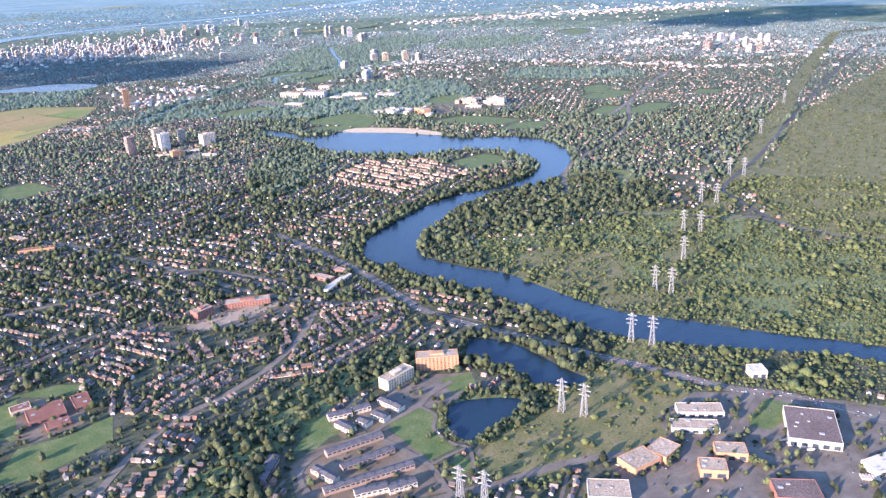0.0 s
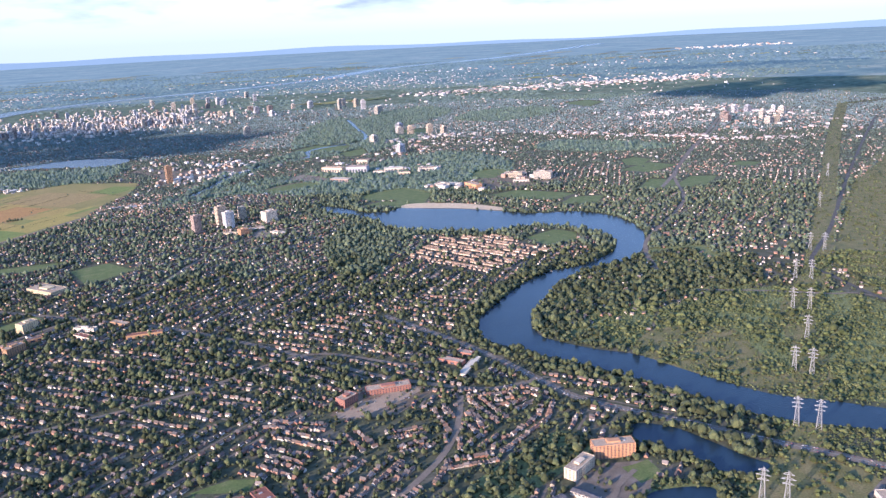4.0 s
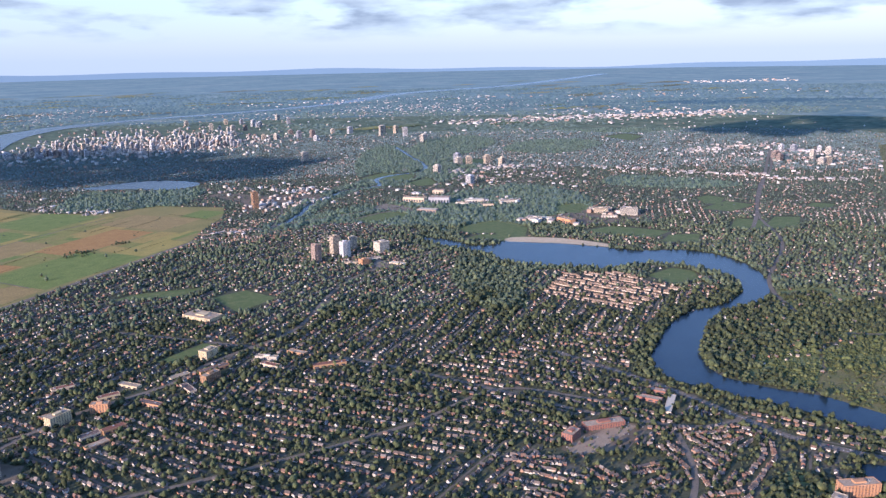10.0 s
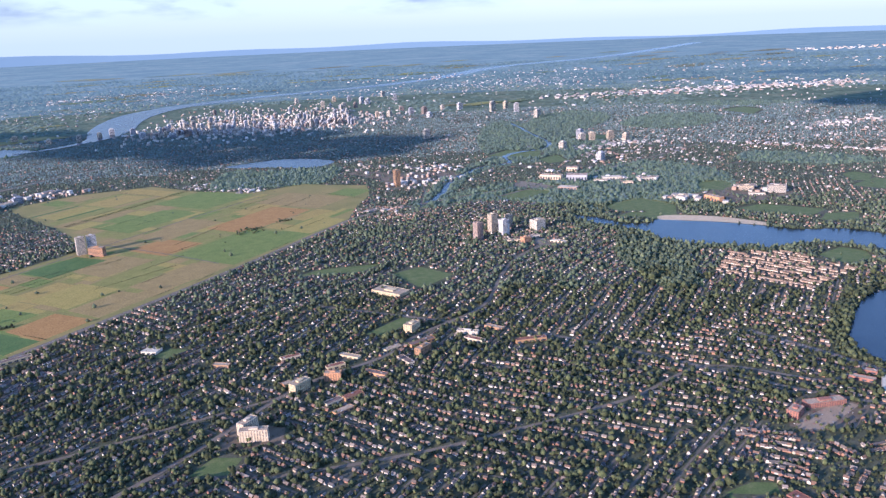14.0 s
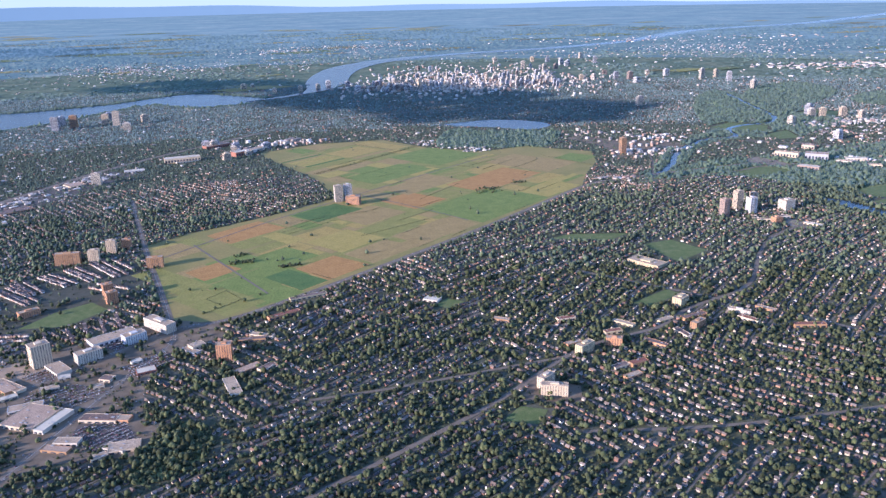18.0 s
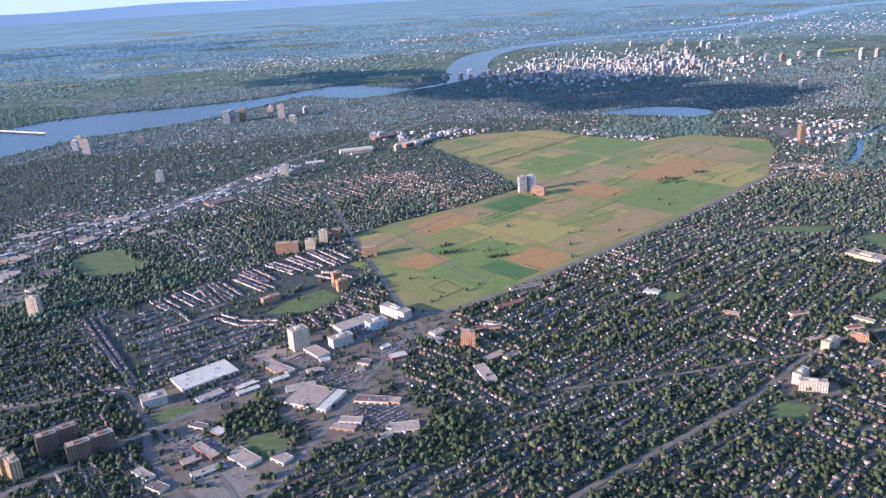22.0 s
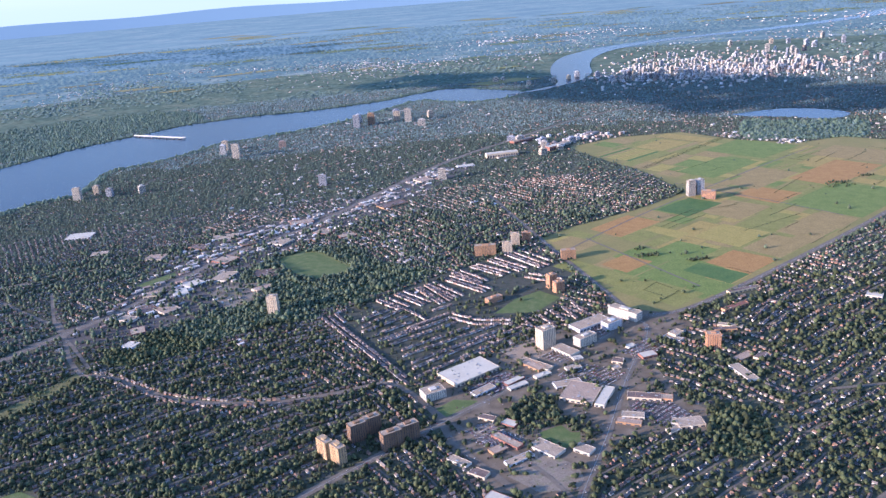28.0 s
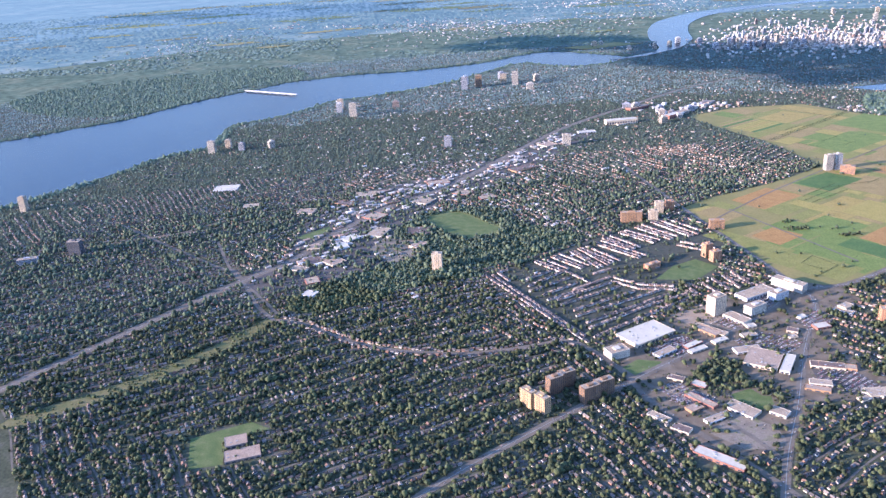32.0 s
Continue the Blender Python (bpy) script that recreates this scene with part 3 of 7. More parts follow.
# rows of houses, from end to end
NEAR_ROWS = [[(150.1, 118.4), (158.2, 123.5)], [(156.8, 113.9), (165.2, 120.1)], [(149.6, 108.2), (155.7, 113.3)], [(167.6, 108.7), (172.4, 113.9)],
    [(171.7, 113), (182.9, 110.9)], [(184.6, 113.3), (200.4, 121.8), (206.1, 128.9)], [(181.8, 137.8), (183.7, 123.3)], [(179.4, 139), (178.4, 125.9)],
    [(165.6, 122.6), (173.4, 123)], [(165.3, 130), (173.7, 128.8)], [(181.3, 117.1), (187.1, 120.6)], [(177.2, 117.7), (179.9, 125.1)],
    [(188.8, 138.8), (189.8, 126.4)], [(183.1, 144.3), (188, 141.1), (198.3, 137.6), (202.2, 136.4), (205.8, 130.2)], [(193.2, 133.1), (198.4, 132.2)], [(186.3, 133.8), (187.5, 125)],
    [(195.8, 129), (201.7, 130.5)]]
SCHOOL_ROWS = [[(142, 148.4), (154, 140.2)], [(143.2, 142.5), (153.5, 130.8)], [(136.3, 139.9), (146.5, 128.7)], [(137.6, 132.2), (143.7, 123.5)],
    [(131.8, 129.3), (136.8, 124.4)], [(142.1, 119.8), (142.1, 110.7)], [(145.6, 110.1), (149.4, 115.1)], [(146.9, 99.8), (155.1, 93)],
    [(142.6, 95.2), (150.3, 91.6)], [(146.1, 89.5), (143.7, 83.8)], [(153.8, 89.4), (149.3, 81.2)], [(142.2, 89.7), (138.4, 86.6)],
    [(157.4, 136.3), (159.1, 127.2)], [(134.3, 93.3), (136.8, 93.8)], [(149.9, 103.7), (155.7, 100.6)], [(160.5, 113.3), (165.8, 115.8)],
    [(160.3, 106.4), (164.9, 108.8)]]
ESTATE_LOWER = [[(-211.4, 263.9), (-168.7, 206.4)], [(-208.1, 263.8), (-170, 211.2)]]
ESTATE_LOWER += [[(-166.8, 210.5), (-128.5, 246.9)], [(-168.4, 217.2), (-146.6, 237.1), (-129.4, 249.5)], [(-169.4, 221.5), (-138, 247.5)],
    [(-173, 226.8), (-141.1, 251.1)], [(-174.2, 231.5), (-150.8, 249.7)], [(-178.8, 236.2), (-156.2, 254.5)], [(-180.4, 240.2), (-159.6, 257.8)],
    [(-184.1, 240.2), (-170.4, 250.9)], [(-186.1, 244.8), (-173, 256.8)], [(-191.7, 247.9), (-175.6, 262.4)], [(-192.3, 252.7), (-178.4, 269.4)], [(-193.6, 259.9), (-184.2, 268.9)]]
ESTATE_UPPER = [[(-200.3, 258), (-206.3, 266.7), (-202, 269.6)], [(-191.2, 278.5), (-180.2, 268.1)], [(-184.5, 284.7), (-171.6, 272.1)], [(-176.5, 291.1), (-164.2, 273.1)],
    [(-173, 294.3), (-159, 277.9)], [(-165.8, 301), (-147.2, 283.9)], [(-162.2, 308), (-149.5, 293.7)], [(-154.6, 315.1), (-139.5, 302.3)],
    [(-146.8, 322.5), (-131.9, 307.1)], [(-138.7, 330.1), (-122.9, 310.4)], [(-178.4, 269.2), (-168.1, 257.7)], [(-159.7, 259.2), (-148.6, 252.1), (-134.6, 252)],
    [(-158.6, 263.1), (-148.6, 256.4), (-135.5, 255.2)], [(-124.9, 258.8), (-119, 248.2)], [(-120.2, 262.6), (-115.4, 251.8)], [(-115.7, 265.9), (-110.9, 254.4)],
    [(-111.9, 270.5), (-106.3, 257)], [(-131.1, 256.2), (-128.4, 249.3)], [(-166.7, 266.1), (-158.8, 271.8)], [(-174.7, 249.7), (-159.8, 263.2)]]
ESTATE_UPPER += [[(-131, 334.5), (-117, 318)], [(-124, 338), (-113.5, 326)], [(-128, 304), (-114, 296.5)], [(-130, 300), (-117, 292.5)]]
TERRACES = [[(176.1, 80.4), (186.5, 81.8)], [(177.5, 75.2), (187, 76.9)], [(173.3, 70.5), (188.6, 71.4)], [(172.6, 77.5), (175.2, 72.7)],
    [(177.5, 67.7), (182.8, 67.3)], [(182.7, 66.5), (187.4, 66.7)], [(179, 91.4), (183.5, 91.3)], [(183.9, 91.6), (187.2, 91.9)],
    [(179.5, 89.3), (181.3, 85.8)], [(183.3, 88.5), (184.6, 86.3)], [(186.4, 89.5), (188, 86.6)], [(188.9, 93.8), (191.5, 88.8)],
    [(165.2, 77.4), (168.6, 83.4)]]
SHOPS = [[(-152.4, 163.3), (-146.9, 159.3)], [(-146.2, 156.6), (-141.7, 154.1)], [(-141.6, 145.8), (-129.8, 138.4)], [(-135.3, 159.6), (-128.4, 164.5)],
    [(-139.4, 165), (-135.6, 168)], [(-117.9, 167), (-113.9, 164.3)], [(-144.8, 184.3), (-140.1, 182.4)], [(-138.1, 181.1), (-134.1, 178.6)],
    [(-120.9, 201.2), (-112.5, 203.9)], [(-105, 180.8), (-98.1, 178.8)], [(-89.9, 179.5), (-84.2, 177.2)], [(-100.1, 194.2), (-90.2, 192.6)],
    [(-136.1, 203.6), (-130.6, 208.7)], [(-145.8, 197.2), (-139.8, 202.8)], [(-132.4, 219), (-126.2, 212.8)], [(-116.8, 212.8), (-111.9, 214.9)],
    [(-102.1, 218.2), (-98.6, 217)], [(-91.5, 220), (-86.4, 222.1)], [(-82.2, 236.8), (-77.5, 232.2)], [(-61.4, 216), (-55.2, 221.3)],
    [(-65.8, 213.2), (-62, 202.9)], [(-54.7, 217.2), (-50.7, 221.4)]]
SHEDS = [
    [(-298.6, 266.2), (-291.3, 263.7)],
    [(-284.7, 250.6), (-279.8, 253.3)],
    [(-289.7, 272.2), (-285.2, 277.1)],
    [(-279.8, 270.8), (-275, 276.9)],
    [(-283.8, 240), (-278.6, 238.4)],
    [(-296.8, 371.6), (-283.4, 374.9)],
    [(-242.4, 375.7), (-234, 372.2)],
    [(-255.1, 310.9), (-243.2, 312)],
    [(-246.4, 292.8), (-241.5, 299.6)],
    [(-280.5, 300.6), (-276.1, 307.8)],
    [(-266.4, 307.5), (-264.2, 318.9)],
    [(-283.7, 335.9), (-275, 331.4)],
    [(-275.4, 357.9), (-268.9, 362.3)],
    [(-298.3, 290.6), (-292.1, 291.8)],
    [(-283.6, 290.2), (-278.1, 293.5)],
    [(-253.7, 356.8), (-249.8, 366.2)],
    [(-225, 364.9), (-216.6, 369.3)],
    [(-305.3, 359.4), (-295.8, 354.2)],
    [(-321.8, 341.8), (-312.5, 341.4)],
    [(-388, 383.8), (-373.8, 386.2)],
    [(-355.9, 352.3), (-347.6, 354.8)],
    [(-258.8, 392.3), (-246.8, 397.1)],
]
SHEDS += [
    [(-210.2, 417.6), (-197.9, 428.9)],
    [(-194.8, 476.4), (-187.8, 483.3)],
    [(-174.1, 514), (-162.4, 517.8)],
    [(-146.5, 537.3), (-132.2, 544.8)],
]
CAMPUS_HALLS = [[(-101, 566), (-90.7, 578.9)], [(-89.2, 572.5), (-64.6, 619.5)], [(-109.5, 551.4), (-100.7, 559.9)], [(-56.9, 595.4), (-34.5, 614.6)],
    [(26.2, 568.3), (56.4, 529.8)], [(-154.6, 538.3), (-132.2, 544.8)], [(-135.3, 585.2), (-119.6, 598.2)]]

ROADS = {  # name: (width, label, line)
    "main_road": (2.8, [(-230, 98), (-200, 136), (-161, 177), (-132, 206), (-108, 231), (-90, 253), (-71, 260), (-42, 284), (20, 343), (59, 383), (101, 427), (125, 440), (208, 464), (249, 474), (336, 515), (420, 560)]),
    "crossing_avenue": (2.4, [(-150, 440), (-119.6, 345), (-103, 297), (-89, 255), (-87, 241), (-94, 221), (-100, 203), (-108, 175), (-118, 144), (-126, 110)]),
    "riverside_drive": (2.6, [(190, 205), (203, 168), (208.6, 143), (212, 128), (220, 115), (228, 104), (235, 93), (242, 83.5), (251, 70), (259, 63), (267, 50), (290, 20)]),
    "works_road": (1.8, [(254.6, 67.8), (245, 61.6), (236, 56.3), (226, 52.4), (222, 60), (211, 62.3), (199, 62), (192, 62.4), (182, 62), (160, 60)]),
    "arc_road": (2.0, [(-286, 219), (-274, 216), (-261, 208), (-244, 200), (-228, 197), (-210, 197), (-192, 202), (-177, 208), (-168, 202), (-158, 188), (-151, 172), (-138, 155), (-128, 143), (-118, 130)]),
    "expressway": (4.4, [(-400, 80), (-363, 163), (-344, 200), (-320, 247), (-301, 279), (-293, 309), (-283, 333), (-271, 361), (-250, 387), (-224, 446), (-188, 528), (-140, 600), (-60, 700), (40, 740), (300, 780)]),
    "strip_road": (1.5, [(-420, 290), (-378.5, 311), (-353, 324), (-321, 356), (-293, 398), (-247, 408), (-218, 451)]),
    "overpass_road": (1.8, [(-420, 330), (-337, 272), (-323, 265), (-300, 232), (-287, 218)]),
    "east_road": (1.8, [(290, 200), (311, 234), (370, 284), (412, 343), (488, 419), (557, 477), (680, 600)]),
    "forest_road": (1.2, [(287, 176), (306, 163), (319, 152), (327, 147), (332, 130), (345, 105), (380, 60)]),
    "meadow_drive": (1.7, [(60, 290), (107, 248), (134, 221), (161, 183), (174, 163), (194, 143), (209, 141)]),
    "crescent_drive": (1.5, [(135, 75), (140, 87), (146, 97), (154, 105), (163, 110), (173, 118), (181, 128), (188, 142)]),
    "valley_avenue": (1.7, [(-60, 135), (-35, 155), (-12, 172), (12, 191), (42, 219), (72, 232), (88, 246), (118, 264), (141, 300), (160, 322), (205, 350)]),
    "school_street": (1.4, [(30, 172), (61, 170), (86, 171), (128, 176), (161, 186), (185, 165), (204, 169)]),
    "hill_street": (1.3, [(-40, 198), (-16, 202), (13, 209), (50, 218)]),
    "field_lane": (0.9, [(-116, 325), (-70, 383), (6, 465), (60, 520)]),
    "farm_lane": (0.9, [(-60, 283), (-82, 320), (-100, 350)]),
    "farm_cross_lane": (0.8, [(27, 369), (1, 401), (-40, 445)]),
    "rail_cutting": (1.6, [(328, 140), (334, 165), (341, 180), (386, 212), (469, 277), (602, 378), (700, 450)]),
    "highway_ramp": (1.0, [(-324, 268), (-333, 263), (-334, 254), (-325, 245), (-317, 256)]),
    "shore_avenue": (1.8, [(-415, 299), (-379, 310), (-359, 331), (-338, 355), (-298, 392), (-272, 424)]),
    "crossing_street": (1.4, [(-348, 302), (-324, 264), (-304, 242), (-288, 224)]),
    "north_south_road": (2.2, [(738, 650), (623, 545), (520, 447), (446, 378), (409, 341), (382, 316)]),
    "parkway": (2.0, [(240, 571), (265, 528), (305, 518), (329, 483), (398, 467), (452, 441), (525, 408)]),
    "lot_street": (1.4, [(-118, 144), (-127, 158), (-139, 170), (-152, 182), (-160, 192)]),
    "campus_drive": (1.3, [(144, 436), (160, 480), (168, 505), (190, 530), (240, 560)]),
    "lawn_path": (0.7, [(197, 66.5), (198.8, 72.8), (196.8, 75.6), (195.5, 81), (197.4, 85.3), (195.6, 89.5)]),
    "link_path": (0.6, [(191, 71.2), (196.7, 72.9), (200, 73.2)]),
    "bay_parkway": (2.2, [(231.2, 560.3), (258.4, 532.2), (304.5, 505.3), (331.2, 459.3), (362.0, 450.5)]),
    "wood_road": (1.8, [(133.7, 431.6), (163.9, 438.1), (196.7, 445.1), (219.3, 455.8), (244.9, 459.3)]),
    "estate_loop": (1.0, [(185.9, 84.7), (178.8, 83.2), (173.4, 81.1), (170.8, 78), (170.9, 73.9), (172.2, 71.7), (179.9, 73), (191.2, 74.6)]),
    "estate_road": (1.1, [(204.8, 95.5), (198.9, 92.4), (195.6, 89.5), (185.9, 84.7), (187.7, 79), (191, 71.2), (191.3, 64.5), (192, 62.4)]),
}
roads = {k: (w, curve_through(p, steps=6)) for k, (w, p) in ROADS.items()}

# Land use on a raster of half units: 0 suburb, 1 water, 2 open, 3 wood, 4 paved, 5 close rows, 6 meadow, 7 road
X0, Y0, CELL, NX, NY = -760, 0, 0.5, 3040, 2000
land = np.zeros((NY, NX), np.uint8)


def stamp(poly, code):
    q = np.asarray(poly, float)
    i0, j0 = np.maximum(((q.min(0) - (X0, Y0)) / CELL).astype(int) - 1, 0)
    i1, j1 = np.minimum(((q.max(0) - (X0, Y0)) / CELL).astype(int) + 2, (NX, NY))
    if i1 <= i0 or j1 <= j0:
        return
    gx, gy = np.meshgrid(X0 + (np.arange(i0, i1) + 0.5) * CELL, Y0 + (np.arange(j0, j1) + 0.5) * CELL)
    hit = inside(np.c_[gx.ravel(), gy.ravel()], q).reshape(gx.shape)
    land[j0:j1, i0:i1][hit] = code


def stamp_line(line, half, code, only=None):
    q = np.asarray(line, float)
    for a, b in zip(q[:-1], q[1:]):
        i0, j0 = np.maximum(((np.minimum(a, b) - half - (X0, Y0)) / CELL).astype(int) - 1, 0)
        i1, j1 = np.minimum(((np.maximum(a, b) + half - (X0, Y0)) / CELL).astype(int) + 2, (NX, NY))
        if i1 <= i0 or j1 <= j0:
            continue
        gx, gy = np.meshgrid(X0 + (np.arange(i0, i1) + 0.5) * CELL, Y0 + (np.arange(j0, j1) + 0.5) * CELL)
        hit = (away(np.c_[gx.ravel(), gy.ravel()], [a, b]) < half).reshape(gx.shape)
        part = land[j0:j1, i0:i1]
        if only is not None:
            hit &= np.isin(part, only)
        part[hit] = code


def land_at(P):
    i = np.clip(((P[:, 0] - X0) / CELL).astype(int), 0, NX - 1)
    j = np.clip(((P[:, 1] - Y0) / CELL).astype(int), 0, NY - 1)
    return land[j, i]


for p in WOODS:
    stamp(curve_through(p, True), 3)
stamp([(215, 560), (300, 620), (300, 760), (380, 780), (360, 600), (290, 540)], 3)
stamp(SCRUB, 8)
stamp_line(curve_through(BANK_WEST), 7, 3)
stamp_line(curve_through(BANK_EAST[:19]), 3, 3)
stamp_line(curve_through(BANK_EAST[18:]), 6, 3)
stamp([(232, 98), (246, 84), (262, 66), (275, 58), (300, 40), (300, 62), (272, 76), (254, 89), (240, 104)], 3)
stamp_line(ROADS["riverside_drive"][1][5:], 6, 3)
stamp_line(curve_through(SHORE_SOUTH), 7, 3)
stamp_line(curve_through(SHORE_NORTH), 10, 3)
stamp_line(curve_through(NORTH_REACH), 9, 3)
stamp_line(np.r_[curve_through(POND_A, True), [POND_A[0]]], 4, 3)
stamp(farm_edge, 2)
for p in MEADOWS:
    stamp(curve_through(p, True), 6)
HYDRO = [(205, 62), (222, 74), (245, 92), (272, 115), (300, 147), (335, 172), (410, 237), (487, 304), (610, 410), (870, 628)]
stamp_line(HYDRO, 4.5, 9, only=[0, 3, 8])
stamp(curve_through(MEADOWS[0], True), 9)
for p in PAVED_LOTS:
    stamp(p, 4)
stamp(COPSE, 3)
for p in (ROWS_ESTATE, POINT_ESTATE):
    stamp(p, 5)
for p in LAWNS:
    stamp(curve_through(p, True), 2)
for p in DIRT_LOTS:
    stamp(p, 4)
for p in (rideau, ottawa, curve_through(LAKE, True), curve_through(POND_A, True), curve_through(POND_B, True)):
    stamp(p, 1)
stamp_line(curve_through(NORTH_REACH), 2.2, 1)
stamp_line(curve_through(LOWER_OTTAWA[:3]), 6, 1)
stamp_line(curve_through(LOWER_OTTAWA[2:4]), 17, 1)
stamp([(249, 351), (260, 341), (272, 332), (288, 315), (294, 321), (278, 345), (257, 359)], 2)
for w, line in roads.values():
    stamp_line(line, w / 2 + 0.25, 7)


def seen(P, slack=4):
    """Within the wide fan of ground that lies before the flight line."""
    x, y = P[:, 0], P[:, 1]
    near = np.interp(x, (-400, -170, 20, 130, 200, 300), (75, 85, 100, 62, 35, 10))
    return (x < 166 + (y + 34) * 1.2 + slack) & (x > -182 - (y + 40) * 0.88 - slack) & (y > near - 8)


def reach(P):
    """Distance from the flight line."""
    return away(P, [(156, -34), (0, 0), (-171, -40)])


# ---- ground, water, roads ----
def ring(r0, r1, n, z0, z1, mat, name, label, category, wobble=None):
    a = np.linspace(0, 2 * math.pi, n, endpoint=False)
    c, s = np.cos(a), np.sin(a)
    zz = np.full(n, z1, float) if wobble is None else wobble(a)
    v = np.r_[np.c_[c * r0, s * r0, np.full(n, z0)], np.c_[c * r1, s * r1, zz]]
    i = np.arange(n)
    j = (i + 1) % n
    return put(name, raw_mesh(name, v, np.c_[i, i + n, j + n, j], mats=[mat]), label=label, category=category, kind="structure")


a = np.linspace(0, 2 * math.pi, 96, endpoint=False)
put("ground", raw_mesh("ground", np.c_[np.cos(a) * 1000, np.sin(a) * 1000, 0 * a], np.arange(96)[None], [96], [GROUND]),
    label="green and grey suburban ground under trees and houses", category="ground", kind="structure")
# The outer rings glow blue in steps for painted distance haze.
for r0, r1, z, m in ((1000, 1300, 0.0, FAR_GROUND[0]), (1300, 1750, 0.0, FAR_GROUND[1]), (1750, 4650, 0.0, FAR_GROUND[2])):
    ring(r0, r1, 128, z, z, m, "backdrop" if r1 > 4000 else "far_countryside", "distant farmland and forest to the horizon, haze painted in", "countryside")
ring(4640, 4660, 256, -2, 0, HILLS, "backdrop", "low forested hills along the horizon under painted blue haze", "hills",
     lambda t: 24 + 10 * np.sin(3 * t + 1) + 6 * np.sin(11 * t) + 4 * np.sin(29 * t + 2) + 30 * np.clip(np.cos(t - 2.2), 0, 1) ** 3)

wz = 0.06
river = put("river", raw_mesh("river", np.c_[rideau, np.full(len(rideau), wz)], np.arange(len(rideau))[None], [len(rideau)], [WATER]),
            label="dark blue winding river with wooded banks", category="river", kind="structure")
put("wide_river", raw_mesh("wide_river", np.c_[ottawa, np.full(len(ottawa), wz)], np.arange(len(ottawa))[None], [len(ottawa)], [WATER]),
    label="broad pale blue river beyond the suburbs", category="river", kind="structure")
sheet("lake", LAKE, wz, WATER, "small city lake beside the experimental fields", "lake")
sheet("pond", POND_A, wz, WATER, "dark still pond ringed by trees and scrub", "pond")
sheet("pond", POND_B, wz, WATER, "round dark storm pond beside a lawn", "pond")
v, f = band(curve_through(NORTH_REACH, steps=6), 4.4, wz)
put("river_reach", raw_mesh("river_reach", v, f, mats=[WATER]), label="narrow upper reach of the river between woods", category="river", kind="structure")
line = curve_through(LOWER_OTTAWA, steps=8)
q = np.gradient(line, axis=0)
q /= np.hypot(q[:, 0], q[:, 1])[:, None]
half = np.interp(np.arange(len(line)), (0, 12, 20, 26, 40, 56, len(line) - 1), (5, 5, 16, 26, 26, 16, 24))[:, None]
side = np.c_[-q[:, 1], q[:, 0]] * half
n = len(line)
i = np.arange(n - 1)
put("distant_river", raw_mesh("distant_river", np.r_[np.c_[line - side, np.full(n, 0.4)], np.c_[line + side, np.full(n, 0.4)]], np.c_[i, i + 1, i + 1 + n, i + n], mats=[WATER]),
    label="broad river winding into the hazy distance", category="river", kind="structure")

for p in WOODS[:7] + WOODS[8:11]:
    sheet("woodland_floor", p, 0.012, WOODFLOOR, "dark undergrowth beneath dense trees", "woodland")
for p in MEADOWS + [SCRUB]:
    sheet("meadow", p, 0.02, MEADOW, "rough yellow-green meadow with scattered scrub", "meadow")
v, f = band(curve_through(HYDRO, steps=5), 9, 0.022)
put("hydro_corridor", raw_mesh("hydro_corridor", v, f, mats=[MEADOW]), label="cleared grassy strip beneath power pylons", category="meadow", kind="structure")
for k, p in enumerate(LAWNS):
    sheet("lawn", p, 0.028 + .0012 * (k % 9), LAWN, "mown green playing field among houses and trees", "lawn", closed_curve=False)
for p in PAVED_LOTS + [ROWS_ESTATE, POINT_ESTATE]:
    sheet("pavement", p, 0.024, YARD if p in (ROWS_ESTATE, POINT_ESTATE) else DARK_LOT if p is PAVED_LOTS[1] else BEIGE_YARD if p in (PAVED_LOTS[2], PAVED_LOTS[6]) else PAVED, "grey asphalt parking lots between commercial buildings", "pavement", closed_curve=False)
LOT_PATCHES = [[(-142.5, 234), (-131, 244), (-121.4, 228.5), (-130.5, 217.5)], [(-152, 201.4), (-137.2, 212.6), (-128, 208.8), (-141, 197.6)], [(-122.5, 214.4), (-108.7, 217.6), (-98.4, 211.4), (-101, 201.6), (-118, 206.4)],
               [(-100, 194), (-89, 195), (-81.6, 183), (-90.4, 178), (-99.6, 185)], [(-149.6, 179), (-141.3, 182.6), (-129.6, 170.2), (-139.3, 168.2)], [(-112, 246), (-104, 254), (-96, 247), (-103, 239)], [(-98, 226), (-88, 237), (-82, 231), (-91, 219)],
               [(193.7, 148.7), (203.5, 154.6), (207.0, 147.6), (197.2, 145.2)], [(159.2, 148.2), (178.8, 153.3), (181.4, 149.4), (163.6, 142.6), (158.0, 144.7)]]
for k, p in enumerate(LOT_PATCHES):
    sheet("parking_lot", p, 0.031, [PALE_LOT, DARK_LOT, PAVED, DARK_LOT][k % 4], ["pale worn asphalt lot between shops and offices", "dark resurfaced parking lot beside shops", "cracked grey parking lot with faded bays", "dark resurfaced parking lot beside shops"][k % 4], "parking lot", closed_curve=False)
for p in DIRT_LOTS:
    sheet("gravel_lot", p, 0.05, DIRT, "bare brown gravel lot with patches of weeds", "gravel lot", closed_curve=False)
sheet("beach", [(249, 351), (260, 342), (272, 333), (288, 316), (292, 320), (278, 343), (257, 357)], 0.07, SAND, "pale sandy beach along the bay", "beach")
bridge = tagged(new("road_bridge"), "long low pale concrete bridge across the wide river", "bridge", kind="structure")
bridge_line = curve_through([(-508, 723), (-476, 708), (-444, 693)])
deck = [beam((*a, 1.1), (*b, 1.1), .5) for a, b in zip(bridge_line[:-1], bridge_line[1:])]
v, f = band(bridge_line, 3.2, 1.2)
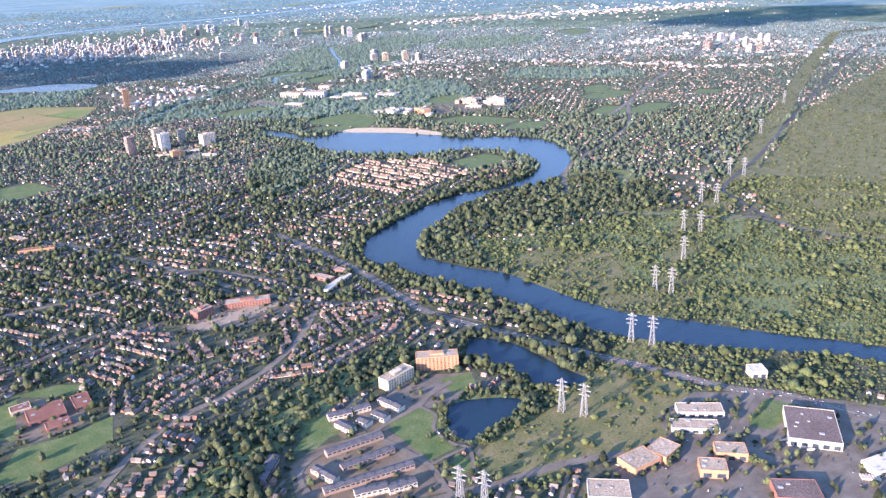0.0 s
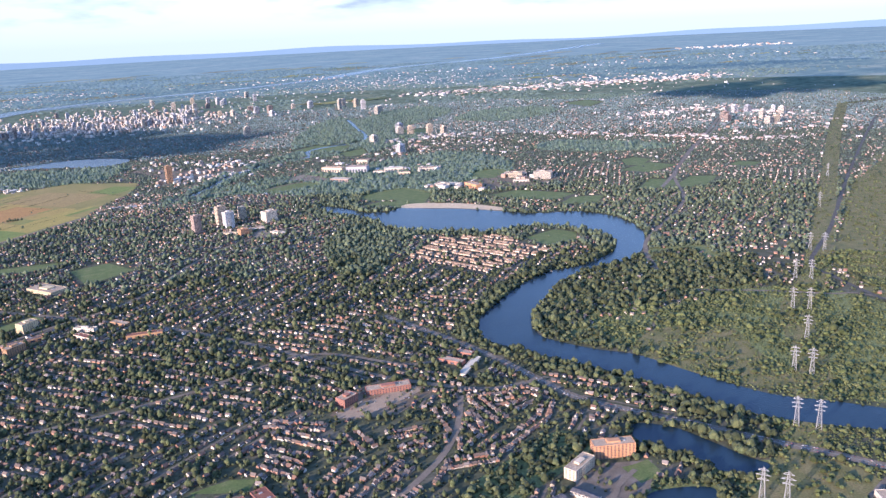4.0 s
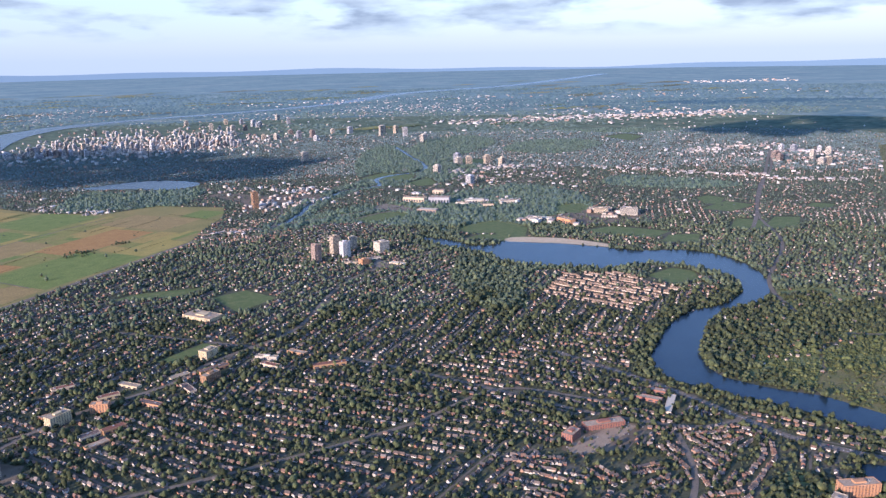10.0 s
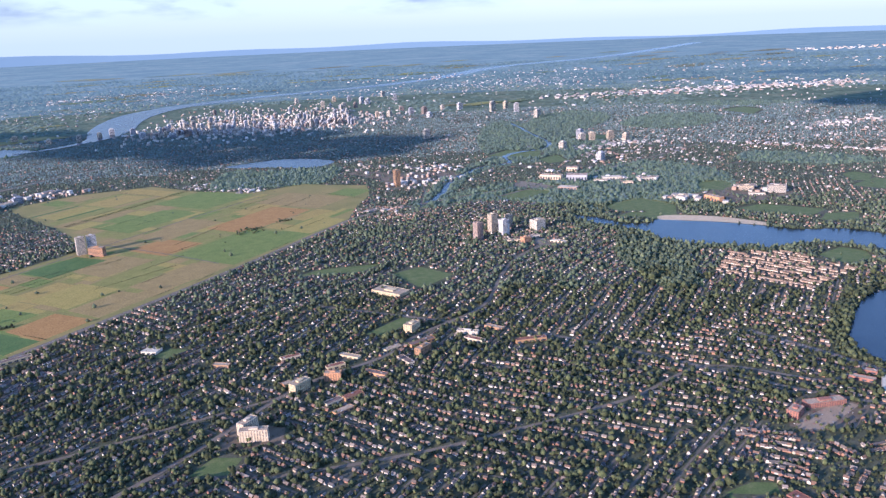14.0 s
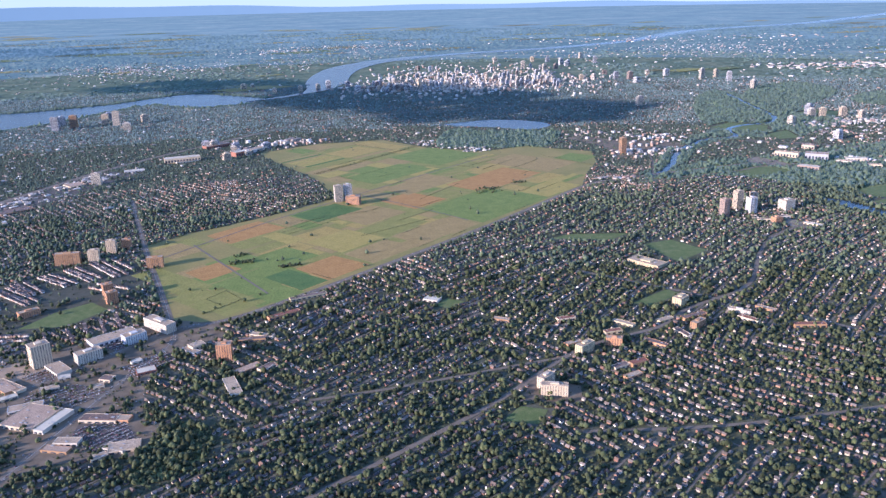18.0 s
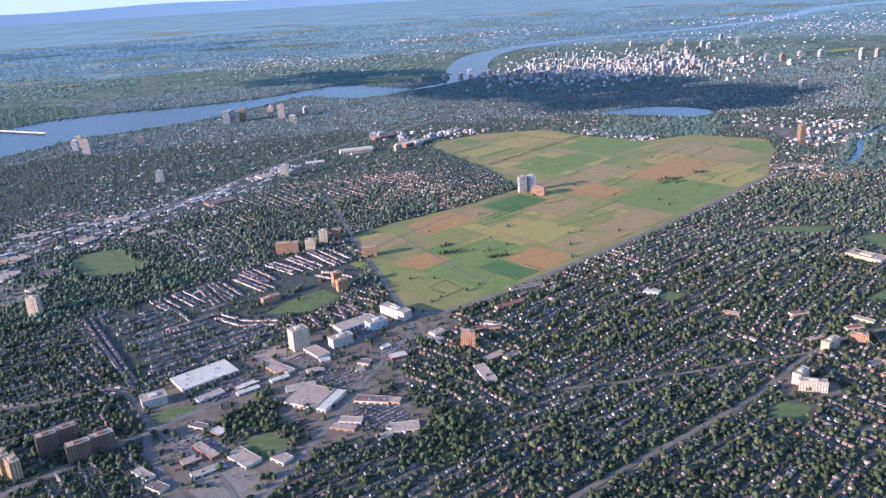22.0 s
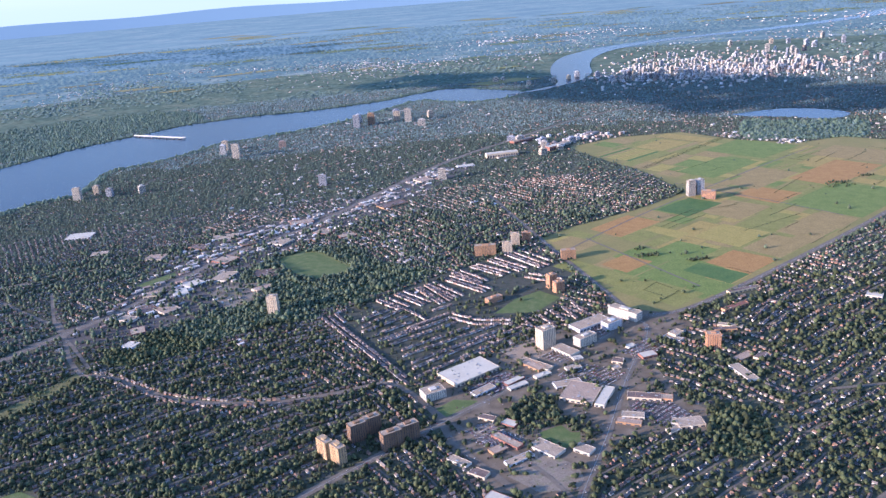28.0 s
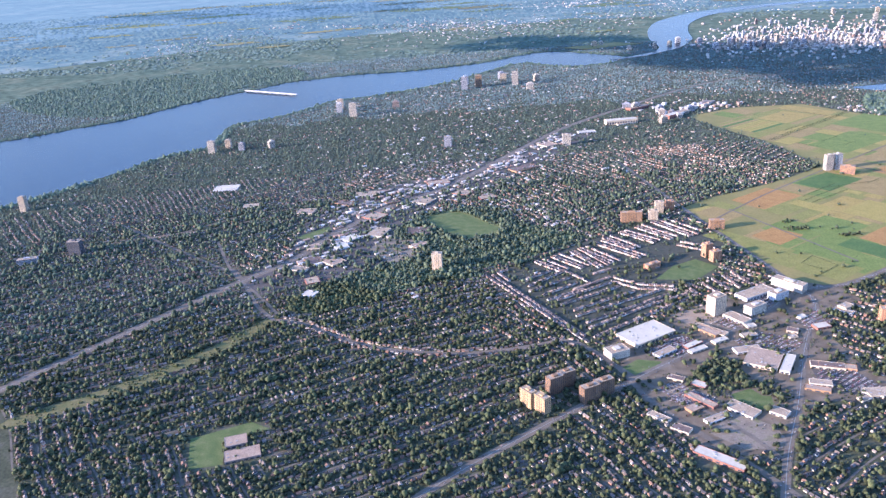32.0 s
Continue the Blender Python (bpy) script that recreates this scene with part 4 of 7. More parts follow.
put("deck", raw_mesh("deck", *merge([(v, f), (v - (0, 0, .3), f[:, ::-1])] + deck), mats=[CONCRETE]), bridge)
for side in (-1.5, 1.5):
    q = np.gradient(bridge_line, axis=0)
    q /= np.hypot(q[:, 0], q[:, 1])[:, None]
    rail = bridge_line + np.c_[-q[:, 1], q[:, 0]] * side
    put("parapet", raw_mesh("parapet", *merge([beam((*a, 1.35), (*b, 1.35), .22) for a, b in zip(rail[:-1], rail[1:])]), mats=[CONCRETE]), bridge)
for x, y in bridge_line[1:-1]:
    put("pier", raw_mesh("pier", *box(x - .5, y - 1.2, -.2, x + .5, y + 1.2, .9), mats=[GREY]), bridge)
for k, (w, line) in roads.items():
    v, f = band(line, w, 0.068 + 0.0014 * list(roads).index(k))
    put("road", raw_mesh("road", v, f, mats=[RAILBED if "rail" in k else ASPHALT]), label="grey asphalt " + k.replace("_", " ") + " through the suburbs", category="road", kind="structure")
    if w > 2.3:
        v, f = band(line, 0.16, 0.105)
        put("road_median", raw_mesh("road_median", v, f, mats=[LINES]), label="pale median strip along a main road", category="road marking", kind="structure")

# Experimental fields: a farm cut into plots along the main road
farm_grass = put("farm_field", raw_mesh("farm_field", np.c_[farm_edge[::-1], np.full(len(farm_edge), 0.018)], np.arange(len(farm_edge))[None], [len(farm_edge)], [FIELD]),
                 label="large farm of green, tan and russet plots amid suburbs", category="farmland", kind="structure")
rng = np.random.default_rng(5)
fa = radians(44.7)
FU, FV, F0 = np.array([math.cos(fa), math.sin(fa)]), np.array([-math.sin(fa), math.cos(fa)]), np.array([-91, 257.])


def plots(u0, v0, u1, v1, depth):
    """Cut a block into plots."""
    if depth == 0 or (u1 - u0 < 22 and v1 - v0 < 14) or (depth < 3 and rng.random() < 0.2):
        yield u0, v0, u1, v1
    elif (u1 - u0) > (v1 - v0) * rng.uniform(0.7, 1.6):
        m = u0 + (u1 - u0) * rng.uniform(0.33, 0.67)
        yield from plots(u0, v0, m, v1, depth - 1)
        yield from plots(m, v0, u1, v1, depth - 1)
    else:
        m = v0 + (v1 - v0) * rng.uniform(0.33, 0.67)
        yield from plots(u0, v0, u1, m, depth - 1)
        yield from plots(u0, m, u1, v1, depth - 1)


hedges = []
crop_order = [0, 1, 1, 6, 4, 0, 6, 1, 6, 2, 1]
for block in [(2, -12, 66, 46), (68, -12, 140, 46), (142, -12, 205, 46), (206, -12, 272, 46), (-4, 48, 66, 110), (68, 48, 140, 104), (142, 48, 205, 104),
              (206, 48, 290, 110), (68, 106, 140, 170), (142, 106, 205, 170), (206, 112, 290, 190), (142, 172, 205, 230), (206, 192, 290, 260)]:
    for u0, v0, u1, v1 in plots(*block, 5):
        corners = np.array([F0 + FU * u + FV * v for u, v in ((u0 + .4, v0 + .4), (u1 - .4, v0 + .4), (u1 - .4, v1 - .4), (u0 + .4, v1 - .4))])
        if not inside(corners, farm_edge).all():
            continue
        m = CROPS[crop_order[rng.integers(len(crop_order))]]
        put("plot", raw_mesh("plot", np.c_[corners, np.full(4, 0.032)], np.array([[0, 1, 2, 3]]), mats=[m]), farm_grass)
        if rng.random() < 0.08:
            hedges.append((corners[0], corners[1]) if rng.random() < 0.6 else (corners[1], corners[2]))


# the plots that stand out, by their place along and away from the main road: u, v, u, v, crop
BOLD_PLOTS = [(36, -13, 50, 20, 0), (50, -11, 64, 12, 5), (56, 15, 83, 36, 0), (64, -11, 87, 10, 3), (89, -11, 117, 8, 6), (91, 10, 118, 34, 4), (70, 60, 102, 80, 3), (85, 38, 95, 58, 4),
              (117, 54, 148, 74, 5), (127, 31, 157, 53, 6), (163, 31, 189, 58, 3), (163, -12, 222, 28, 0), (223, -11, 257, 9, 4), (246, 10, 274, 21, 2), (212, 24, 271, 52, 3)]
BOLD_PLOTS += [(183, 54, 229, 76, 6), (191, 87, 243, 114, 0), (200, 154, 273, 188, 1), (236, 156, 271, 180, 2), (251, 89, 297, 134, 0), (275, 22, 310, 71, 6), (311, 20, 334, 41, 0),
               (17, -9, 35, 17, 1), (42, 62, 58, 80, 6), (34, 28, 52, 43, 3), (103, 60, 116, 78, 6), (120, 11, 150, 29, 1), (120, -11, 160, 9, 6), (19, 20, 33, 58, 1)]
for k, (u0, v0, u1, v1, crop) in enumerate(BOLD_PLOTS):
    corners = np.array([F0 + FU * u + FV * v for u, v in ((u0, v0), (u1, v0), (u1 - 1, v1), (u0 + 1, v1))])
    put("plot", raw_mesh("plot", np.c_[corners, np.full(4, 0.042 + .0015 * (k % 4))], np.array([[0, 1, 2, 3]]), mats=[CROPS[crop]]), farm_grass)
for a, b in (((-24.7, 351.3), (7.8, 374.3)), ((-54.2, 381.2), (-17.2, 395.9)), ((3.2, 396.7), (18.5, 411.6)), ((7.5, 414.8), (31.9, 446.1)), ((14.9, 342.8), (24, 352.9)), ((-61.7, 363.1), (-38.6, 385.7)),
             ((-60.9, 369.6), (-40.1, 391.3)), ((-58.8, 359.9), (-37, 380.2)), ((-82.3, 280.9), (-76.3, 288.8)), ((-76.3, 288.8), (-69.1, 278.8)), ((-69.1, 278.8), (-74.9, 272.5)), ((-74.9, 272.5), (-82.3, 280.9)),
             ((96.9, 516.4), (121.4, 480.2)), ((51.4, 480.8), (73.9, 506)), ((71.2, 481.8), (90.1, 502.7)), ((45, 494), (64, 508.5))):
    hedges.append((np.array(a, float), np.array(b, float)))

# trial strips: narrow beds side by side within a plot
STRIPS = [(200, 156, 234, 186, 9), (60, 84, 100, 96, 4), (149, 56, 160, 78, 4), (140, 80, 180, 104, 6), (24, 62, 40, 78, 4), (230, 60, 250, 84, 5), (276, 74, 300, 86, 4), (96, 82, 138, 100, 5), (121, 31, 126, 52, 2), (258, -10, 280, 8, 4)]
strip_rng = np.random.default_rng(8)
for u0, v0, u1, v1, n in STRIPS:
    for k in range(n):
        a, b = v0 + (v1 - v0) * k / n, v0 + (v1 - v0) * (k + .8) / n
        corners = np.array([F0 + FU * u + FV * v for u, v in ((u0, a), (u1, a), (u1, b), (u0, b))])
        if inside(corners, farm_edge).all():
            put("plot", raw_mesh("plot", np.c_[corners, np.full(4, 0.052)], np.array([[0, 1, 2, 3]]), mats=[CROPS[[0, 4, 1, 6, 5, 2][strip_rng.integers(6)]]]), farm_grass)
# a belt of tall trees divides the far fields
for off in (0, 1.1, -1.0):
    hedges.append((np.array((-52 + off, 488. - off)), np.array((26 + off, 579. - off))))

# ---- blocks of flats, halls and towers ----
def turned(x, y, degrees):
    return pose(x, y, 0, 0, 0, degrees)


def facade_strip(w, h, n, share=.48, out=.025):
    """A storey's glazing along one side: panes and the piers between them in one strip, set a little proud."""
    edges = [-w / 2]
    s = w / n
    for k in range(n):
        a = -w / 2 + (k + .5) * s
        edges += [a - s * share / 2, a + s * share / 2]
    edges.append(w / 2)
    e = np.array(edges)
    m = len(e)
    V = np.concatenate([np.c_[e, np.full(m, y), np.full(m, z)] for y, z in ((0, 0), (-out, 0), (-out, h), (0, h))])
    i = np.arange(m - 1)
    F = np.concatenate([np.c_[i + k * m, i + 1 + k * m, i + 1 + (k + 1) * m, i + (k + 1) * m] for k in range(3)])
    idx = np.r_[np.ones(m - 1), i % 2 == 0, np.ones(m - 1)].astype(int)
    return V, F, idx


def storeys_mesh(w, d, h, n, wall):
    """A tower in one skin whose window bands are set back at each storey."""
    prof = [(0, 0.0)]
    for k in range(n):
        z = h * k / n
        prof += [(0, z + h / n * .35), (.12, z + h / n * .35), (.12, z + h / n * .85), (0, z + h / n * .85)]
    prof.append((0, h))
    V, F, idx = [], [], []
    for o, z in prof:
        V += [(-w / 2 + o, -d / 2 + o, z), (w / 2 - o, -d / 2 + o, z), (w / 2 - o, d / 2 - o, z), (-w / 2 + o, d / 2 - o, z)]
    for k in range(len(prof) - 1):
        for j in range(4):
            F.append((4 * k + j, 4 * k + (j + 1) % 4, 4 * k + 4 + (j + 1) % 4, 4 * k + 4 + j))
            idx.append(1 if prof[k][0] > 0 and prof[k + 1][0] > 0 else 0)
    t = 4 * (len(prof) - 1)
    F.append((t, t + 1, t + 2, t + 3))
    idx.append(0)
    return raw_mesh("wall", V, np.array(F), mats=[wall, GLASS], index=idx)


def flats(name, label, x, y, w, d, h, turn, wall, roof=None, category="apartment building", pitch=0.75, storey=0.31, group="", balconies=False, far=False):
    """A block with storeys of windows, a parapet, a roof house and balconies."""
    roof = roof or GRAVEL
    top = tagged(new(name), label, category, group)
    top.matrix_basis = turned(x, y, turn)
    storeys = max(1, int(h / storey))
    hs = h / storeys
    put("wall", storeys_mesh(w, d, h, storeys, wall) if far else raw_mesh("wall", *box(-w / 2, -d / 2, 0, w / 2, d / 2, h), mats=[wall]), top)
    put("roof", raw_mesh("roof", *box(-w / 2 + .12, -d / 2 + .12, h, w / 2 - .12, d / 2 - .12, h + 0.03), mats=[roof]), top)
    for x0, y0, x1, y1 in ((-w / 2, -d / 2, w / 2, -d / 2 + .1), (-w / 2, d / 2 - .1, w / 2, d / 2), (-w / 2, -d / 2 + .1, -w / 2 + .1, d / 2 - .1), (w / 2 - .1, -d / 2 + .1, w / 2, d / 2 - .1)):
        if not far:
            put("parapet", raw_mesh("parapet", *box(x0, y0, h, x1, y1, h + .1), mats=[wall]), top)
    put("roof_house", raw_mesh("roof_house", *box(-w * .16, -d * .22, h + .03, w * .16, d * .22, h + .42), mats=[wall]), top)
    put("vent", raw_mesh("vent", *box(w * .26, -d * .1, h + .03, w * .26 + .25, d * .1, h + .2), mats=[STEEL]), top)
    if far:
        return top
    made = []
    for length, depth, a in ((w, d, 0), (w, d, 180), (d, w, 90), (d, w, -90)):
        if length > 1.5:
            V, F, idx = facade_strip(length - .15, hs * .5, max(2, int(length / pitch)))
            made.append((raw_mesh("window_strip", V, F, mats=[GLASS, wall], index=idx), depth, a))
    slab = raw_mesh("balcony", *box(-w * .2, -d / 2 - .16, 0, w * .2, -d / 2 - .027, .09), mats=[wall]) if balconies else None
    for k in range(storeys):
        z = hs * (k + .28)
        for me, depth, a in made:
            put("window_strip", me, top, at=pose(0, 0, z, 0, 0, a) @ pose(0, -depth / 2 - .002, 0))
        if slab is not None and k:
            put("balcony", slab, top, at=pose(0, 0, z - .08))
    return top


def hall(name, label, x, y, w, d, h, turn, wall, roof, category="commercial building", doors=4, units=5, seed=1):
    """A flat-roofed hall with a parapet, loading doors and roof units."""
    r = random.Random(seed * 77 + int(w * 10))
    top = tagged(new(name), label, category)
    top.matrix_basis = turned(x, y, turn)
    put("wall", raw_mesh("wall", *box(-w / 2, -d / 2, 0, w / 2, d / 2, h), mats=[wall]), top)
    put("roof", raw_mesh("roof", *box(-w / 2 + .1, -d / 2 + .1, h, w / 2 - .1, d / 2 - .1, h + .025), mats=[roof]), top)
    for x0, y0, x1, y1 in ((-w / 2, -d / 2, w / 2, -d / 2 + .09), (-w / 2, d / 2 - .09, w / 2, d / 2), (-w / 2, -d / 2 + .09, -w / 2 + .09, d / 2 - .09), (w / 2 - .09, -d / 2 + .09, w / 2, d / 2 - .09)):
        put("parapet", raw_mesh("parapet", *box(x0, y0, h, x1, y1, h + .09), mats=[wall]), top)
    for k in range(units):
        a, b = r.uniform(-w * .4, w * .4), r.uniform(-d * .4, d * .4)
        s = r.uniform(.18, .42)
        put("roof_unit", raw_mesh("roof_unit", *box(a - s, b - s * .6, h + .02, a + s, b + s * .6, h + .16), mats=[STEEL]), top)
    for k in range(doors):
        a = -w / 2 + (k + .5) * w / max(1, doors)
        put("window" if k % 2 else "door", raw_mesh("door", *box(a - w / doors * .3, -d / 2 - .03, h * .1, a + w / doors * .3, -d / 2 + .01, h * .62), mats=[GLASS]), top)
    return top


FLATS = [
    ("apartment_block", "orange brick apartment block beside a pond and lawn", 204.4, 102.5, 8.6, 3.0, 2.9, -17, ORANGE, True),
    ("apartment_block", "cream and yellow apartment block in raking evening sun", 194.8, 99.8, 7.2, 2.7, 2.3, 27, CREAM, True),
    ("school_wing", "three storey red brick school wing by a car park", 162.4, 151.4, 4.6, 3.0, 2.0, 30, RED, False),
    ("school_wing", "long low red brick school wing with pale roof", 173.5, 153.4, 11, 3.0, 1.3, -8, RED, False),
    ("apartment_tower", "slender grey-brown apartment tower with vertical ribs", 149.9, 354.5, 3.6, 3.4, 8.8, 20, TAUPE, True),
    ("apartment_tower", "tall cream apartment tower in a cluster", 162.5, 367, 4.2, 3.2, 9.2, 20, CREAM, True),
    ("apartment_tower", "pale stepped apartment tower beside taller ones", 164.8, 357.5, 4.4, 3.4, 8.0, 20, CONCRETE, True),
    ("apartment_tower", "smaller cream tower behind a pale cluster", 173.6, 373, 3.2, 3.0, 6.4, 20, CREAM, False),
    ("office_cube", "white cubic office block above a shopping street", 184.5, 360.5, 6.2, 5, 5.2, 20, WHITE, False),
    ("shop_block", "low tan brick block near the towers", 168.5, 339.5, 4, 3, 3.0, 20, ORANGE, False),
    ("school_building", "yellow brick school spread over two storeys", 90, 293.5, 14, 7, 1.3, -52, YELLOW, False),
    ("apartment_block", "yellow brick apartment block among trees", 86.5, 250, 5.4, 3.4, 3.0, 40, YELLOW, True),
    ("apartment_block", "brown brick apartment slab on a suburban avenue", 84.5, 230, 6, 2.4, 2.5, 38, BROWN, True),
    ("long_low_block", "long white low block with dark window band", 103.5, 240, 7.4, 2, 1.2, -36, WHITE, False),
]
FLATS += [
    ("apartment_slab", "cream apartment slab facing the evening sun", 27.6, 192.2, 7.4, 2.4, 3.2, -14, CREAM, True),
    ("apartment_slab", "pale apartment slab behind its twin", 26.4, 197.6, 5.6, 2.4, 3.4, 44, CREAM, True),
    ("apartment_block", "tan brick apartment block along the avenue", 43, 217, 6.4, 2.6, 3.2, 38, YELLOW, True),
    ("apartment_block", "orange brick apartment block with end wall lit", 53.5, 221, 5, 2.4, 2.6, -20, ORANGE, True),
    ("office_block", "white and grey office slab east of the bay", 345, 377, 10, 3.4, 4.4, -30, WHITE, False),
    ("office_block", "wide cream office block among trees", 335, 391, 8, 3.4, 3.0, -30, CREAM, False),
    ("office_block", "long pale block by the parkway", 300, 373, 6, 3, 2.6, -30, ORANGE, False),
    ("office_block", "long white block by the parkway", 287, 387, 8, 3, 2.8, -30, WHITE, False),
    ("apartment_tower", "brown-orange brick tower among low houses", -67.2, 228.2, 4.6, 3, 5.3, 0, ORANGE, True),
    ("office_tower", "cream ribbed office tower on a shopping podium", -123.2, 232.2, 5.6, 4.2, 7.2, 38, CREAM, False),
    ("office_block", "white office block beside the main junction", -109.5, 233.5, 7.6, 3.6, 3.3, 38, WHITE, False),
    ("office_block", "grey-white block in a row of offices", -99, 246, 7, 3.8, 3.0, 38, CONCRETE, False),
    ("office_block", "long white office slab at the farm corner", -93, 255.5, 12.5, 3.8, 3.2, -42, WHITE, False),
    ("corner_store", "white three storey store at the crossing", -159.6, 198.6, 7.0, 5.0, 2.6, 31, WHITE, False),
]
FLATS += [
    ("apartment_tower", "orange brick tower with stepped top", -116.3, 282.5, 4, 3, 4.6, 30, ORANGE, True),
    ("apartment_tower", "taller orange brick tower beside its twin", -118.9, 287.4, 3.6, 3, 6.0, 30, ORANGE, True),
    ("curved_block", "orange brick retirement block by a green", -142.5, 274, 7, 2.6, 2.2, 40, ORANGE, False),
    ("apartment_slab", "brown apartment slab above terraced rows", -148, 331.5, 10, 2.6, 5.0, 5, BROWN, True),
    ("apartment_tower", "cream tower beside a brown slab", -137.8, 333, 4.4, 3, 5.4, 5, CREAM, True),
    ("apartment_tower", "cream tower in a row of three", -134, 345, 4, 3, 5.8, 5, CREAM, True),
    ("apartment_tower", "tan tower behind the terraces", -128.6, 349, 4, 3, 4.8, 5, ORANGE, True),
    ("apartment_block", "brown apartment block by the farm road", -110, 322, 6.6, 3, 4.4, 5, BROWN, True),
    ("apartment_slab", "tan brick apartment slab lit along one side", -186.7, 166.5, 4.8, 2.6, 5.4, -44, TAN_BRICK, True),
    ("apartment_slab", "stepped half of a tan brick slab", -182.5, 163.9, 4.8, 2.6, 5.2, -44, TAN_BRICK, True),
    ("apartment_slab", "dark brown apartment slab in a group of three", -179.1, 174.6, 5.2, 2.8, 5.6, 37, DARK_BRICK, True),
    ("apartment_slab", "set-back half of a dark brown slab", -175.7, 178.6, 5.2, 2.8, 5.3, 37, DARK_BRICK, True),
    ("apartment_slab", "dark brown apartment slab beside an avenue", -168.5, 170.4, 6.0, 2.8, 5.3, 35, DARK_BRICK, True),
    ("apartment_slab", "forward half of a dark brown slab", -164.3, 174.8, 6.0, 2.8, 5.0, 35, DARK_BRICK, True),
    ("apartment_tower", "pale lone tower at the edge of a wood", -232.4, 270.2, 4.2, 3, 7.6, 0, CREAM, True),
    ("farm_tower", "white tower standing in the farm fields", -36.6, 417.5, 4.2, 3.4, 8.8, 15, WHITE, True),
    ("farm_tower", "pale twin tower in the farm fields", -31.6, 419.5, 4.2, 3.4, 8.8, 15, CONCRETE, True),
]
FLATS += [
    ("farm_block", "orange brick block beside two towers", -28.6, 410, 7.4, 3.6, 4.6, -20, ORANGE, True),
    ("white_tower", "white slab tower over a highway strip", -182, 484, 5.4, 4, 7.2, 5, WHITE, False),
    ("grey_tower", "grey tower among wooded streets", -262, 484, 5, 3, 7.4, 5, GREY, False),
    ("shore_tower", "grey tower near the wide river", -281, 702, 6, 5, 11, 5, GREY, False),
    ("shore_tower", "brown tower near the wide river", -269, 712, 6, 5, 11, 5, BROWN, False),
    ("shore_tower", "tall white tower near the wide river", -235, 718, 6, 5, 12.4, 5, WHITE, False),
    ("shore_tower", "white tower in a riverside group", -247, 727, 6, 5, 9, 5, CREAM, False),
    ("shore_tower", "twin tower above riverside trees", -378, 621, 5, 4, 9, 5, CREAM, False),
    ("shore_tower", "white twin tower above riverside trees", -358, 590, 6, 4, 11.4, 5, WHITE, False),
    ("shore_tower", "slim white tower beside the river", -431, 477, 5, 3.6, 8.6, 5, WHITE, False),
    ("shore_tower", "short tower beside the river", -425, 492, 4, 4, 6, 5, CREAM, False),
    ("shore_tower", "grey tower set back from the river", -411, 483, 4, 4, 5.6, 5, GREY, False),
    ("shore_tower", "cream tower at the river's edge", -489, 350, 3.8, 3.4, 8.6, 5, CREAM, True),
    # Charcoal wall: the tower's shade is put into its colour.
    ("glass_office", "dark blue-grey glass office tower", -413, 284, 6.4, 4, 7, 5, SLATE, False),
]
FLATS += [
    ("pale_slab", "long pale slab beside trees", -431, 272, 9, 3.4, 2.6, 25, GREY, False),
    ("campus_tower", "brown brick campus tower over low halls", 150, 510.5, 3.6, 4.2, 11, 10, BROWN, False),
]
for name, label, x, y, w, d, h, turn, wall, bal in FLATS:
    far = away(np.array([[x, y]]), [(156, -34), (-171, -40)])[0] > 400
    flats(name, label, x, y, w, d, h, turn, wall, balconies=bal, pitch=0.72, storey=0.62 if far else 0.36, far=far)

HALLS = [
    ("warehouse", "large white-walled warehouse with brown flat roof", 253.4, 52.8, 8.2, 10.4, 1.5, -38, WHITE, DARK_ROOF),
    ("workshop", "long low white workshop with gravel roof", 240.4, 65.6, 8, 3.2, 1.1, -26, WHITE, GRAVEL),
    ("workshop", "second low workshop in a paved yard", 236.4, 61.8, 8, 3, 1.0, -28, WHITE, GRAVEL),
    ("office_pavilion", "orange brick office pavilion with cut corners", 222, 57.2, 5.6, 4.2, 1.3, 10, ORANGE, GRAVEL),
    ("office_pavilion", "orange brick office wing stepped in plan", 227.2, 58, 4.6, 3.8, 1.3, 24, ORANGE, GRAVEL),
    ("brick_offices", "orange brick offices with grey roof", 231.2, 50.6, 4.2, 3.4, 1.5, -30, ORANGE, GRAVEL),
    ("brick_offices", "orange brick offices joined to another block", 236.6, 53, 5, 3.2, 1.5, -30, ORANGE, GRAVEL),
    ("workshop", "grey flat roofed workshop by the road", 213.4, 52.6, 6.4, 4.4, 1.2, -28, WHITE, GRAVEL),
    ("trailer_shed", "white shed beside parked trailers", 255.5, 40.4, 5.6, 3.4, 1.2, 0, WHITE, WHITE_ROOF),
    ("brick_works", "red trimmed works with brown roof", 238.6, 40.8, 6.6, 4.6, 1.2, -28, RED, DARK_ROOF),
    ("white_house", "white two storey building by the highway", 258.6, 71.8, 3, 3, 1.7, -20, WHITE, WHITE_ROOF),
    ("elementary_school", "rambling red brick school with red-brown roof", 130.2, 117.4, 6.6, 5.4, .9, 14, RED, RED_ROOF),
    ("elementary_school", "long low wing of a red brick school", 136.4, 119.4, 3.2, 5.4, .8, 14, RED, RED_ROOF),
    ("elementary_school", "entrance wing of a red brick school", 132.6, 112.2, 4.2, 2.6, .75, 14, RED, RED_ROOF),
]
